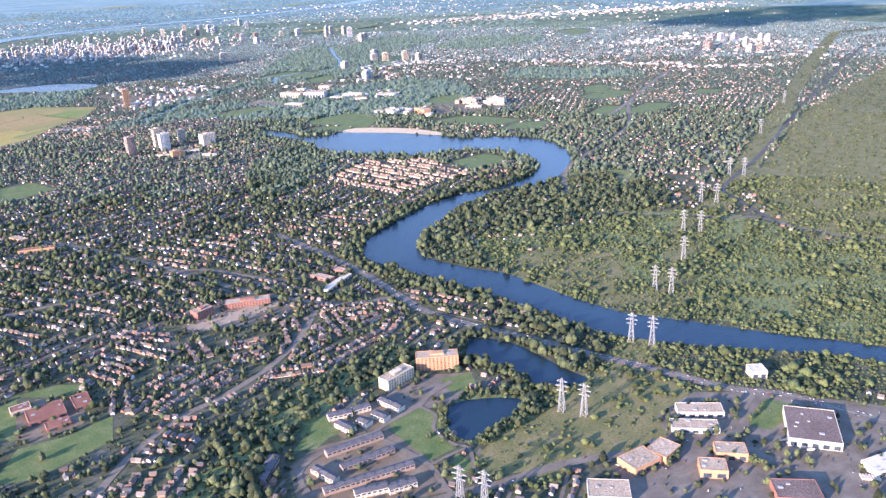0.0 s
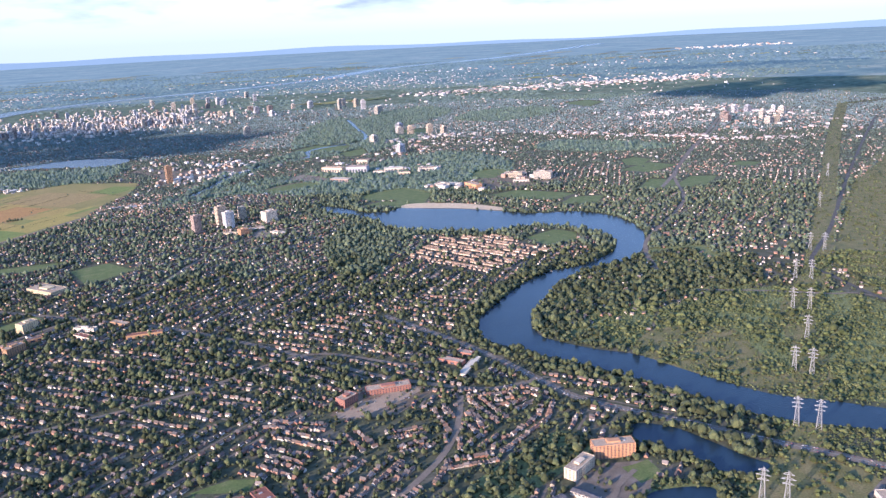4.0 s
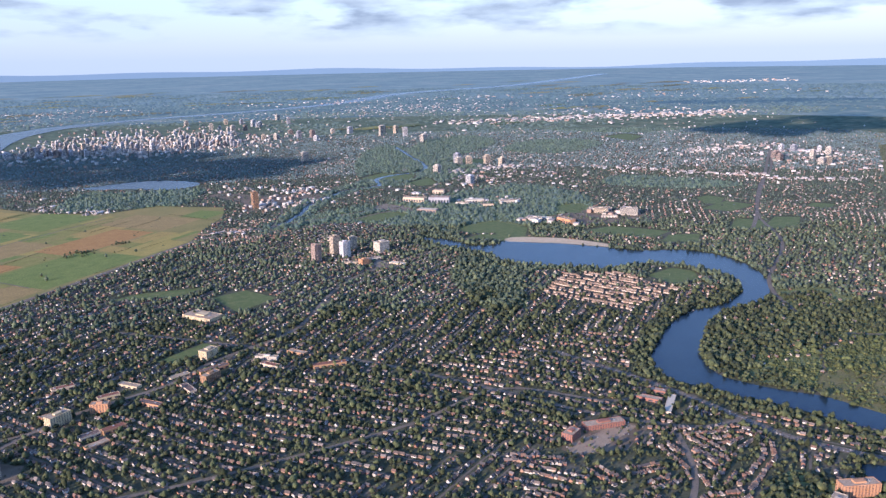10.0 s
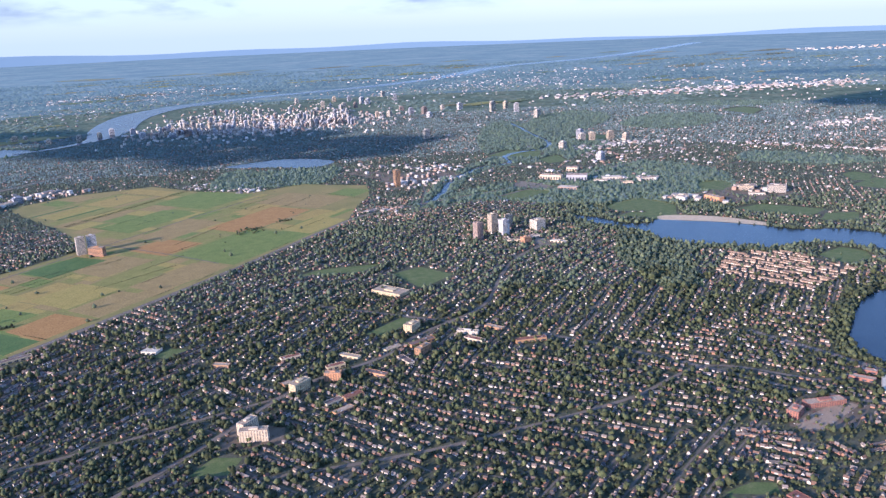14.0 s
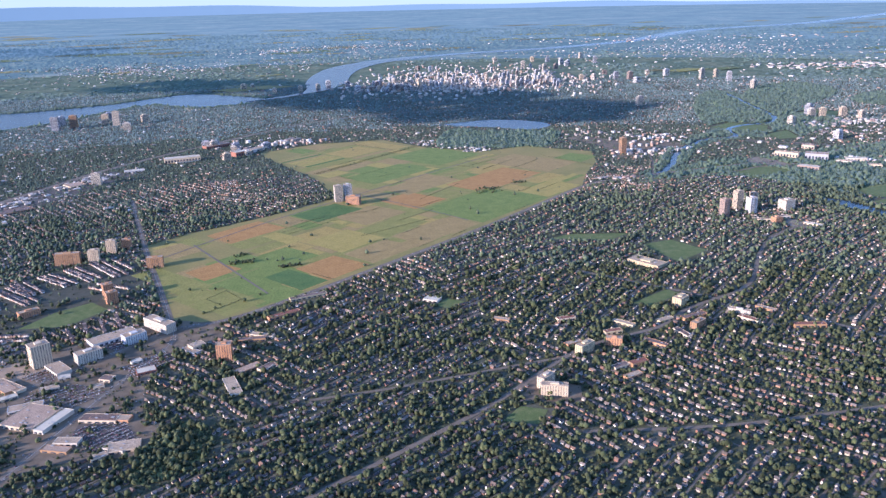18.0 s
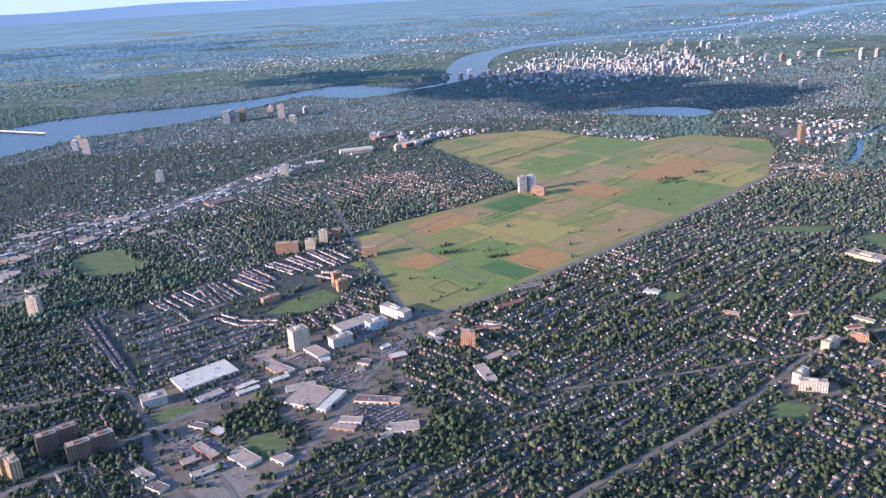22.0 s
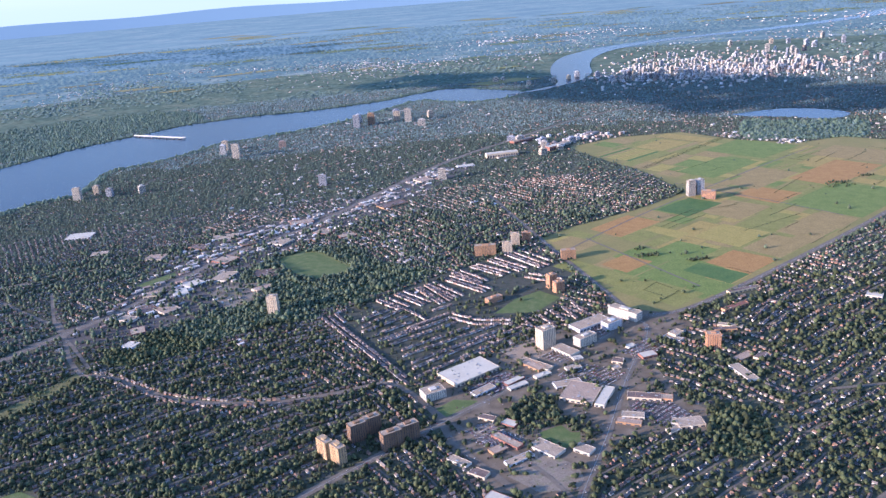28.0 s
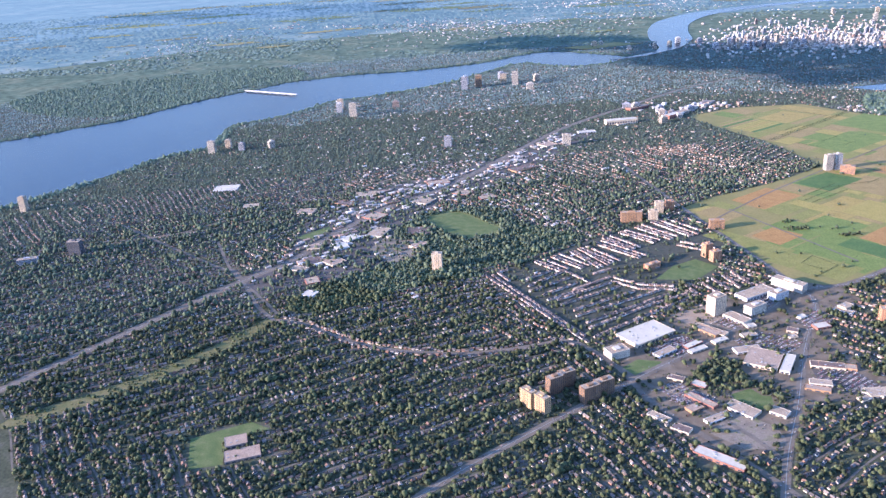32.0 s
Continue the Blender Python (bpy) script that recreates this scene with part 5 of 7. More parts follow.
HALLS += [
    ("elementary_school", "small wing of a red brick school", 125.4, 121.4, 3.6, 2.6, .8, 14, CREAM, RED_ROOF),
    ("supermarket", "huge white roofed store beside a car park", -149.2, 213.6, 18, 10.6, 1.2, 41, CREAM, WHITE_ROOF),
    ("store", "big square store with tan gravel roof", -113.4, 198, 10.4, 11.6, 1.1, -22, CREAM, TAN_ROOF),
    ("store", "white roofed annex of a big store", -106.6, 195.2, 3, 11.6, 1.1, -22, WHITE, WHITE_ROOF),
    ("strip_mall", "low strip of shops facing parked cars", -99.6, 184.4, 6.4, 3, .8, -8, WHITE, GRAVEL),
    ("strip_mall", "low gravel roofed shops", -84.4, 180, 7.6, 4.6, .8, 10, CREAM, GRAVEL),
    ("strip_mall", "small flat roofed shop by the lane", -89.6, 176.2, 4, 2.4, .7, 30, CREAM, GRAVEL),
    ("strip_mall", "long tan strip mall along the avenue", -92, 195, 11, 3, .8, -12, ORANGE, GRAVEL),
    ("strip_mall", "tan strip of shops in the parking lot", -127, 218, 12, 3.2, .8, -38, CREAM, GRAVEL),
    ("bank", "small pale bank at the corner", -77.6, 238, 4.6, 3.4, 1.4, 40, CREAM, GRAVEL),
    ("podium", "low white podium beneath an office tower", -116.6, 227.4, 9, 4.6, 1.1, -48, WHITE, GRAVEL),
    ("shopping_hall", "long grey roofed shopping hall", -106.6, 249, 15, 6, 1.3, 38, CONCRETE, GRAVEL),
    ("store", "white shop building along the main road", -133, 203.6, 7, 2.2, .7, 36, WHITE, WHITE_ROOF),
    ("store", "pale shop building along the main road", -125, 210.4, 6, 2.2, .7, 36, CREAM, WHITE_ROOF),
]
HALLS += [
    ("store", "grey warehouse shop on a wide lot", -125, 168, 9, 5, .8, -40, WHITE, GRAVEL),
    ("store", "brick shop row beside a lot", -136, 172, 10, 2.6, .8, -42, RED, GRAVEL),
    ("garage", "small service garage on a paved corner", -113, 222, 3.4, 2.4, .6, 20, WHITE, WHITE_ROOF),
    ("garage", "small restaurant on a paved corner", -101, 214.6, 3, 2.6, .6, 20, CREAM, GRAVEL),
    ("garage", "fuel station canopy beside the road", -94.4, 230, 3.4, 2.4, .6, 35, WHITE, WHITE_ROOF),
    ("curling_hall", "bright white roofed hall among houses", .4, 267, 5.6, 4.2, .9, -30, WHITE, WHITE_ROOF),
    ("junior_school", "tan brick school with gravel roof on a lawn", -265, 134.6, 10, 5.4, .8, 26, TAUPE, TAN_ROOF),
    ("junior_school", "square wing of a tan brick school", -269.4, 140.4, 6.4, 5, .9, 26, TAUPE, TAN_ROOF),
]
for k, (name, label, x, y, w, d, h, turn, wall, roof) in enumerate(HALLS):
    hall(name, label, x, y, w, d, h, turn, wall, roof, doors=max(2, int(w / 1.6)), units=max(2, int(w * d / 14)), seed=k)


def hall_on(name, label, a, b, depth, h, wall, roof, seed):
    (ax, ay), (bx, by) = a, b
    w = math.hypot(bx - ax, by - ay)
    turn = math.degrees(math.atan2(by - ay, bx - ax))
    nx, ny = -(by - ay) / w, (bx - ax) / w
    hall(name, label, (ax + bx) / 2 + nx * depth / 2, (ay + by) / 2 + ny * depth / 2, w, depth, h, turn, wall, roof, doors=max(2, int(w / 1.8)), units=max(1, int(w * depth / 16)), seed=seed)
    return (name, label, (ax + bx) / 2 + nx * depth / 2, (ay + by) / 2 + ny * depth / 2, w * .8, depth)


row_walls, row_roofs = [WHITE, CREAM, RED, CONCRETE, BROWN], [GRAVEL, DARK_ROOF, WHITE_ROOF, GRAVEL, TAN_ROOF]
MORE = []
for k, (a, b) in enumerate(SHOPS):
    MORE.append(hall_on("shop", ["low pale shop with flat gravel roof", "flat roofed brick shop by a busy road", "small shop with a bright membrane roof"][k % 3] + " beside parking", a, b, 2.6 + .5 * (k % 3), .65 + .1 * (k % 3), row_walls[k % 5], row_roofs[k % 5], 200 + k))
for k, (a, b) in enumerate(SHEDS):
    MORE.append(hall_on("industrial_shed", ["long pale industrial shed near the highway", "flat roofed works in a paved yard", "broad grey warehouse near the rail line"][k % 3], a, b, 5 + 1.6 * (k % 4), .9, row_walls[(k * 2) % 5], row_roofs[(k * 3) % 5], 300 + k))
for k, (a, b) in enumerate(CAMPUS_HALLS):
    if math.dist(a, b) > 26:
        continue
    MORE.append(hall_on("institute_hall", "pale institute hall at the edge of the farm", a, b, 6, 2.0 + .6 * (k % 3), row_walls[k % 4], row_roofs[k % 3], 400 + k))
INFILL = [[(38.9, 221.3), (44.1, 223.5)], [(48.5, 203.2), (53.6, 205.4)], [(54.1, 204.6), (59.7, 206.7)], [(73.5, 234.8), (79.3, 237.2)], [(82.2, 235.3), (91.5, 238.6)],
          [(40.5, 240.2), (46.7, 241.6)], [(18.9, 245.7), (24, 242.9)], [(-50.7, 273.2), (-37.8, 278.4)], [(-56.6, 256.1), (-46.5, 262.1)], [(-62, 244.5), (-54.3, 241.4)],
          [(-65.5, 239.6), (-56.2, 239.9)], [(52.9, 227.7), (58.9, 229)], [(50, 197), (55.6, 199.7)], [(75.3, 228.6), (77.5, 221.7)], [(114.9, 224.7), (125.3, 223.5)],
          [(58.2, 238.1), (63.5, 232.7)], [(63.3, 221.1), (68.3, 215.8)], [(100.2, 234.8), (104.5, 229)], [(110.6, 243.1), (114.9, 237.5)]]
for k, (a, b) in enumerate(INFILL):
    MORE.append(hall_on("low_block", ["low brick block among suburban houses", "flat roofed pale block on a leafy avenue", "long low tan block with gravel roof"][k % 3], a, b, 2.2, .75 + .2 * (k % 3), [ORANGE, CREAM, BROWN, YELLOW][k % 4], [GRAVEL, DARK_ROOF, RED_ROOF][k % 3], 500 + k))
BAY_HALLS = [
    ("shop_row", "red brick shop row near the river avenue", (190.9, 164.0), (195.4, 157.9), 2.2, 0.9, RED),
    ("shop_row", "short red brick block near the river avenue", (197.4, 165.5), (200.2, 162.0), 2, 0.9, RED),
    ("shop_row", "tan strip of shops beside a lot", (193.3, 151.0), (201.8, 159.3), 2, 0.8, CREAM),
    ("hospital_wing", "cream hospital wing beyond a wooded park", (242.6, 484.5), (253.2, 474.3), 5, 3.0, CREAM),
    ("glass_block", "grey glazed block beside a hospital wing", (254.3, 468.5), (265.9, 461.6), 7, 4.2, GREY),
    ("hospital_wing", "low brown hospital wing by a gravel lot", (238.2, 448.0), (247.0, 439.4), 5, 1.6, TAUPE),
    ("office_block", "cream office block by the parkway woods", (272.0, 504.1), (278.1, 498.9), 4, 2.2, CREAM),
    ("laboratory", "white laboratory block on a wooded campus", (268.6, 457.4), (274.9, 451.2), 4, 1.5, WHITE),
    ("laboratory", "long white laboratory with flat roof", (277.1, 459.9), (288.8, 456.8), 5, 1.8, WHITE),
    ("laboratory", "cream laboratory wing among trees", (278.9, 442.7), (286.9, 439.1), 4, 1.5, CREAM),
    ("laboratory", "white hall beyond the parkway", (295.9, 446.1), (307.8, 444.0), 5, 1.7, WHITE),
    ("school_hall", "long white school hall near the bay", (285.5, 393.2), (296.2, 383.9), 4, 1.6, WHITE),
    ("brick_block", "tan brick block near the bay", (296.6, 378.7), (298.7, 367.8), 4, 3.2, ORANGE),
    ("office_block", "white office hall among eastern trees", (330.2, 394.8), (342.0, 390.0), 5, 2.2, WHITE),
    ("office_block", "brown and white office block in eastern suburbs", (342.5, 380.9), (345.3, 377.1), 4, 4.2, TAUPE),
    ("office_block", "pale end wing of an eastern office block", (345.4, 377.0), (350.6, 375.0), 4, 3.8, WHITE),
    ("low_block", "low white block under trees", (326.4, 377.6), (334.2, 373.0), 3, 1.2, WHITE),
    ("strip_mall", "orange brick shops near apartment towers", (167.5, 341.8), (170.6, 338.8), 3, 2.2, ORANGE),
    ("strip_mall", "long pale strip mall near apartment towers", (159.5, 344.3), (167.6, 342.3), 2.6, 0.9, CREAM),
    ("strip_mall", "low white shops beside a pale lot", (172.7, 346.0), (179.3, 346.3), 2.6, 0.9, WHITE),
    ("strip_mall", "flat roofed shops at the end of a lot", (179.7, 335.7), (184.8, 329.1), 2.6, 0.8, CREAM),
]
for k, (name, label, a, b, depth, h, wall) in enumerate(BAY_HALLS):
    MORE.append(hall_on(name, label, a, b, depth, h, wall, [GRAVEL, TAN_ROOF, WHITE_ROOF][k % 3], 600 + k))
building_spots = np.array([(b[2], b[3], max(b[4], b[5])) for b in FLATS + HALLS + MORE])
for x, y, s in building_spots:
    stamp([(x - s * .5, y - s * .5), (x + s * .5, y - s * .5), (x + s * .5, y + s * .5), (x - s * .5, y + s * .5)], 4)


# ---- suburbs: streets, houses, trees ----
rng = np.random.default_rng(11)
busy = np.zeros((NY, NX), bool)          # cells under a house or a local street


def cells(P):
    return (np.clip(((P[:, 1] - Y0) / CELL).astype(int), 0, NY - 1), np.clip(((P[:, 0] - X0) / CELL).astype(int), 0, NX - 1))


def warp(U, V, much):
    return much * (2.6 * np.sin(U / 31 + 0.7 * np.sin(V / 47)) + 1.5 * np.sin(U / 13 + V / 29) + 2.2 * np.sin(V / 23 + 1.3 * np.sin(U / 61)))


def district(c, far, angle, block, spacing, much, valid, seed, setback=1.6):
    """Streets that run at an angle round a centre, and house places on both sides."""
    r = np.random.default_rng(seed)
    c = np.array(c, float)
    a = radians(angle)
    e, n = np.array([math.cos(a), math.sin(a)]), np.array([-math.sin(a), math.cos(a)])
    u = np.arange(-far, far, spacing)
    streets, spots = [], []
    for k in range(int(-far / block), int(far / block) + 1):
        v0 = np.full(len(u), k * block)
        v = v0 + warp(u + seed * 17, v0 + seed * 5, much)
        line = c + np.outer(u, e) + np.outer(v, n)
        ok = valid(line)
        if not ok.any():
            continue
        streets.append((line, ok))
        turn = a + np.arctan(np.gradient(v, u))
        for s in (-1, 1):
            P = line + s * setback * np.c_[-np.sin(turn), np.cos(turn)] + r.normal(0, .2 if setback > 1.4 else .05, (len(u), 2))
            good = ok & valid(P) & (r.random(len(u)) < (0.9 if setback > 1.4 else .78))
            spots.append(np.c_[P, turn + (math.pi if s > 0 else 0) + r.choice([0, 0, 0, math.pi / 2], len(u)) * (setback > 1.4)][good])
    return streets, np.concatenate(spots) if spots else np.zeros((0, 3))


SOUTH_EAST = [(118, 60), (130, 135), (150, 148), (160, 142), (182, 139), (206, 140), (212, 126), (202, 117), (176, 106), (160, 90), (150, 70)]
seeds = np.array([(x + rng.uniform(-22, 22), y + rng.uniform(-22, 22)) for y in range(60, 1000, 62) for x in range(-740, 860, 66)])
seeds = seeds[seen(seeds, 60)]


gx, gy = np.meshgrid(X0 + np.arange(NX // 4) * 2 + 1.0, Y0 + np.arange(NY // 4) * 2 + 1.0)
best, owner = np.full(gx.shape, 1e18), np.zeros(gx.shape, np.int32)
for k, c in enumerate(seeds):
    dd = (gx - c[0]) ** 2 + (gy - c[1]) ** 2
    m = dd < best
    best[m], owner[m] = dd[m], k


def nearest(P):
    return owner[np.clip(((P[:, 1] - Y0) / 2).astype(int), 0, NY // 4 - 1), np.clip(((P[:, 0] - X0) / 2).astype(int), 0, NX // 4 - 1)]


street_quads, house_spots = [], []
jobs = [((247, 257), 45, -62, 6.8, 1.1, 0.2, lambda P: inside(P, POINT_ESTATE) & (land_at(P) == 5), 4, 2)]
for k, c in enumerate(seeds):
    angle = 43 + rng.uniform(-9, 9) - (90 if rng.random() < .33 else 0)
    jobs.append((c, 75, angle, rng.uniform(6.8, 8.8), 1.75, rng.uniform(.2, 1.3), lambda P, k=k: (land_at(P) == 0) & seen(P) & (nearest(P) == k) & ~inside(P, SOUTH_EAST), 10 + k, 0))
for c, far, angle, block, spacing, much, valid, seed, small in jobs:
    streets, spots = district(c, far, angle, block, spacing, much, valid, seed, 1.25 if small else 1.6)
    if len(spots):
        house_spots.append(np.c_[spots, np.full(len(spots), small)])
    for line, ok in streets:
        v, f = band(line, 0.62 if not small else 0.7, 0.045)
        keep = ok[:-1] & ok[1:] & (reach(line[:-1]) < 380)
        if keep.any():
            street_quads.append((v, f[keep]))
            for dx in (-.5, 0, .5):
                for dy in (-.5, 0, .5):
                    busy[cells(line[ok] + (dx, dy))] = True


def row_spots(lines, gap, small, jitter=.08):
    """House places along lines, all facing the same way."""
    out = []
    for pts in lines:
        q = np.array(pts, float)
        for a, b in zip(q[:-1], q[1:]):
            n = max(1, int(np.hypot(*(b - a)) / gap))
            t = (np.arange(n) + .5) / n
            P = a + (b - a) * t[:, None] + rng.normal(0, jitter, (n, 2))
            out.append(np.c_[P, np.full(n, math.atan2(b[1] - a[1], b[0] - a[0])) + rng.normal(0, .06, n), np.full(n, small)])
    return np.concatenate(out)


def twin(lines, off):
    """The same rows again, a little further back."""
    out = []
    for pts in lines:
        q = np.array(pts, float)
        n = np.array([-(q[-1] - q[0])[1], (q[-1] - q[0])[0]])
        out.append(q + n / np.hypot(*n) * off)
    return out


own_spots = np.r_[row_spots(NEAR_ROWS, .94, 0), row_spots(SCHOOL_ROWS, .94, 0), row_spots(twin(NEAR_ROWS + SCHOOL_ROWS, 2.7), 1.2, 0, .2)]
own_spots = own_spots[np.isin(land_at(own_spots[:, :2]), [0, 3])]
own_spots[:, 2] += np.where(rng.random(len(own_spots)) < .55, math.pi / 2, 0)
house_spots.append(own_spots)
estate = row_spots(ESTATE_UPPER + twin(ESTATE_UPPER[1:10], 1.8) + twin(ESTATE_UPPER[1:10], 4.9) + ESTATE_LOWER[:2], .84, 1, .05)
estate[:, 2] += np.where((rng.random(len(estate)) < .8) | (np.sin(estate[:, 2]) > .3), math.pi / 2, 0)
lower = row_spots(ESTATE_LOWER[2:], .84, 1, .03)
lower[:, 2] += np.where(rng.random(len(lower)) < .5, math.pi / 2, 0)
estate = np.r_[estate, lower]
house_spots.append(estate)
house_spots.append(row_spots([[(-49.1, 247.8), (-38.8, 262.1)], [(-46.4, 244.7), (-36, 258.6)], [(-43.7, 241.6), (-33.4, 255.2)], [(-38.5, 265.3), (-27.9, 259.3)]], .86, 1, .06))
house_spots.append(row_spots([[(220.5, 124.5), (235, 116)], [(226.5, 127), (236, 119.5)]], 1.5, 0, .35))
arc = [tuple(p) for p in roads["arc_road"][1][:48:3]]
house_spots.append(row_spots(twin([[a, b] for a, b in zip(arc[:-1], arc[1:])], 1.8) + twin([[a, b] for a, b in zip(arc[:-1], arc[1:])], -1.8), 1.55, 0, .3))
leafy = np.array([(rng.uniform(232, 318), rng.uniform(152, 232)) for k in range(320)])
leafy = leafy[(land_at(leafy) == 3) & (leafy[:, 1] > 166) & (away(leafy, BANK_EAST) > 6)]
house_spots.append(np.c_[leafy, rng.uniform(0, 3, len(leafy)), np.zeros(len(leafy))])
v, f = merge(street_quads)
put("street", raw_mesh("street", v, f, mats=[STREET]), label="narrow grey residential streets between rows of houses", category="street", kind="structure")

H = np.concatenate(house_spots)
d = reach(H[:, :2])
keep = ((d < 490) & ((H[:, 0] < 285) | (H[:, 3] > 0) | (rng.random(len(H)) < .4))) | ((d < 780) & (rng.random(len(H)) < np.where(H[:, 0] < 0, .07, .17))) | ((d < 1000) & (rng.random(len(H)) < 0.07))
H, d = H[keep], d[keep]
for dx in (-.5, 0, .5):
    for dy in (-.5, 0, .5):
        busy[cells(H[:, :2] + (dx, dy))] = True


def gable_houses(H, w, dp, eave, ridge, over=0.1):
    """Walls and roofs of many gabled houses, as two vertex and face sets."""
    n = len(H)
    c, s = np.cos(H[:, 2])[:, None], np.sin(H[:, 2])[:, None]
    w, dp, eave, ridge = (np.asarray(t)[:, None] for t in (w, dp, eave, ridge))
    X = np.array([-1, 1, 1, -1, -1, 1, 1, -1, -1, 1])[None] * w / 2
    Y = np.array([-1, -1, 1, 1, -1, -1, 1, 1, 0, 0])[None] * dp / 2
    Z = np.concatenate([np.zeros((n, 4)), np.repeat(eave, 4, 1), np.repeat(ridge, 2, 1)], 1)
    V = np.stack([H[:, :1] + X * c - Y * s, H[:, 1:2] + X * s + Y * c, Z], -1).reshape(-1, 3)
    quads = np.array([[0, 1, 5, 4], [2, 3, 7, 6]])
    pent = np.array([[1, 2, 6, 9, 5], [3, 0, 4, 8, 7]])
    flat = np.r_[quads[0], quads[1], pent[0], pent[1]]
    F = (flat[None] + 10 * np.arange(n)[:, None]).ravel()
    S = np.tile([4, 4, 5, 5], n)
    drop = (ridge - eave) * over / (dp / 2)
    RX = np.array([-1, 1, 1, -1, -1, 1])[None] * (w / 2 + over)
    RY = np.array([-1, -1, 0, 0, 1, 1])[None] * (dp / 2 + over)
    RZ = np.concatenate([np.repeat(eave - drop, 2, 1), np.repeat(ridge, 2, 1), np.repeat(eave - drop, 2, 1)], 1) + 0.03
    R = np.stack([H[:, :1] + RX * c - RY * s, H[:, 1:2] + RX * s + RY * c, RZ], -1).reshape(-1, 3)
    rf = (np.array([[0, 1, 2, 3], [3, 2, 5, 4]])[None] + 6 * np.arange(n)[:, None, None]).reshape(-1, 4)
    return V, F, S, R, rf


def house_sizes(H, r):
    n = len(H)
    small = H[:, 3] > 0
    w = np.where(small, r.uniform(.85, 1.1, n), r.uniform(.85, 1.3, n))
    dp = np.where(small, r.uniform(.6, .74, n), r.uniform(.68, .92, n))
    eave = np.where(small, r.uniform(.5, .72, n), np.where(r.random(n) < .55, r.uniform(.3, .36, n), r.uniform(.5, .6, n)))
    return w, dp, eave, eave + r.uniform(.22, .4, n)


# the houses that the flight passes nearest stand as things of their own
own = (away(H[:, :2], [(130, 125), (150, 120), (190, 118), (206, 129)]) < 40) & inside(H[:, :2], SOUTH_EAST) & (H[:, 3] == 0)
idx = np.flatnonzero(own)
own[idx[160:]] = False


def house_model(w, dp, eave, rise, k):
    top = tagged(new("house"), ["brick and siding suburban house with dark gable roof", "pale two storey suburban house with grey shingle roof",
                                "low brick bungalow with brown shingle roof", "white sided house with a low grey roof"][k], "house", "suburban houses")
    V, F, S, R, rf = gable_houses(np.array([[0, 0, 0, 0.]]), [w], [dp], [eave], [eave + rise])
    put("wall", raw_mesh("wall", V, F, S, [HOUSE_WALL_ONE]), top)
    put("roof", raw_mesh("roof", np.r_[R, R - (0, 0, .04)], np.r_[rf, rf[:, ::-1] + 6], mats=[HOUSE_ROOF_ONE]), top)
    put("chimney", raw_mesh("chimney", *box(w * .25, .1, eave, w * .25 + .09, .2, eave + rise + .16), mats=[BROWN]), top)
    put("door", raw_mesh("door", *box(-.06, -dp / 2 - .015, 0, .06, -dp / 2 + .01, .22), mats=[BROWN]), top)
    win = raw_mesh("window", *box(-.1, -.015, 0, .1, .015, .13), mats=[GLASS])
    for x in (-w * .33, w * .33):
        put("window", win, top, at=pose(x, -dp / 2, .12))
        put("window", win, top, at=pose(x, dp / 2, .12))
    return top


HOUSE_WALL_ONE = palette("single_house_walls", [(0.50, 0.46, 0.38), (0.29, 0.165, 0.11), (0.44, 0.36, 0.27), (0.60, 0.56, 0.48), (0.33, 0.21, 0.145)], vary="object")
HOUSE_ROOF_ONE = palette("single_house_roofs", [(0.085, 0.075, 0.068), (0.15, 0.118, 0.092), (0.115, 0.088, 0.068), (0.19, 0.16, 0.13), (0.16, 0.098, 0.07)], rough=0.85, vary="object")
models = [house_model(1.02, .80, .48, .26, 0), house_model(.94, .84, .52, .3, 1), house_model(1.18, .8, .32, .22, 2), house_model(1.0, .76, .4, .24, 3)]
spots = H[own]
for k, (x, y, t, _) in enumerate(spots):
    m = pose(x, y, 0, 0, 0, math.degrees(t))
    if k < 4:
        models[k].matrix_basis = m
    else:
        copy_thing(models[(k * 7 + k // 3) % 4], m)

for name, pick, wall, roof, label in (
        ("suburban_houses", (H[:, 3] == 0) & ~own, HOUSE_WALL, HOUSE_ROOF, "thousands of suburban houses with gable roofs among trees"),
        ("terraced_houses", H[:, 3] == 1, ROW_WALL, ROW_ROOF, "tight rows of brown roofed terraced houses"),
        ("bay_townhouses", H[:, 3] == 2, BAY_WALL, BEIGE_ROOF, "rows of beige roofed townhouses on the river point")):
    part_h = H[pick]
    V, F, S, R, rf = gable_houses(part_h, *house_sizes(part_h, rng))
    top = tagged(new(name), label, "houses", kind="stuff")
    put("walls", raw_mesh("walls", V, F, S, [wall]), top, kind="stuff")
    put("roofs", raw_mesh("roofs", R, rf, mats=[roof]), top, kind="stuff")

# ---- trees ----
t5 = (1 + 5 ** .5) / 2
ICO = np.array([(-1, t5, 0), (1, t5, 0), (-1, -t5, 0), (1, -t5, 0), (0, -1, t5), (0, 1, t5), (0, -1, -t5), (0, 1, -t5), (t5, 0, -1), (t5, 0, 1), (-t5, 0, -1), (-t5, 0, 1)]) / math.hypot(1, t5)
ICO_F = np.array([(0, 11, 5), (0, 5, 1), (0, 1, 7), (0, 7, 10), (0, 10, 11), (1, 5, 9), (5, 11, 4), (11, 10, 2), (10, 7, 6), (7, 1, 8),
                  (3, 9, 4), (3, 4, 2), (3, 2, 6), (3, 6, 8), (3, 8, 9), (4, 9, 5), (2, 4, 11), (6, 2, 10), (8, 6, 7), (9, 8, 1)])


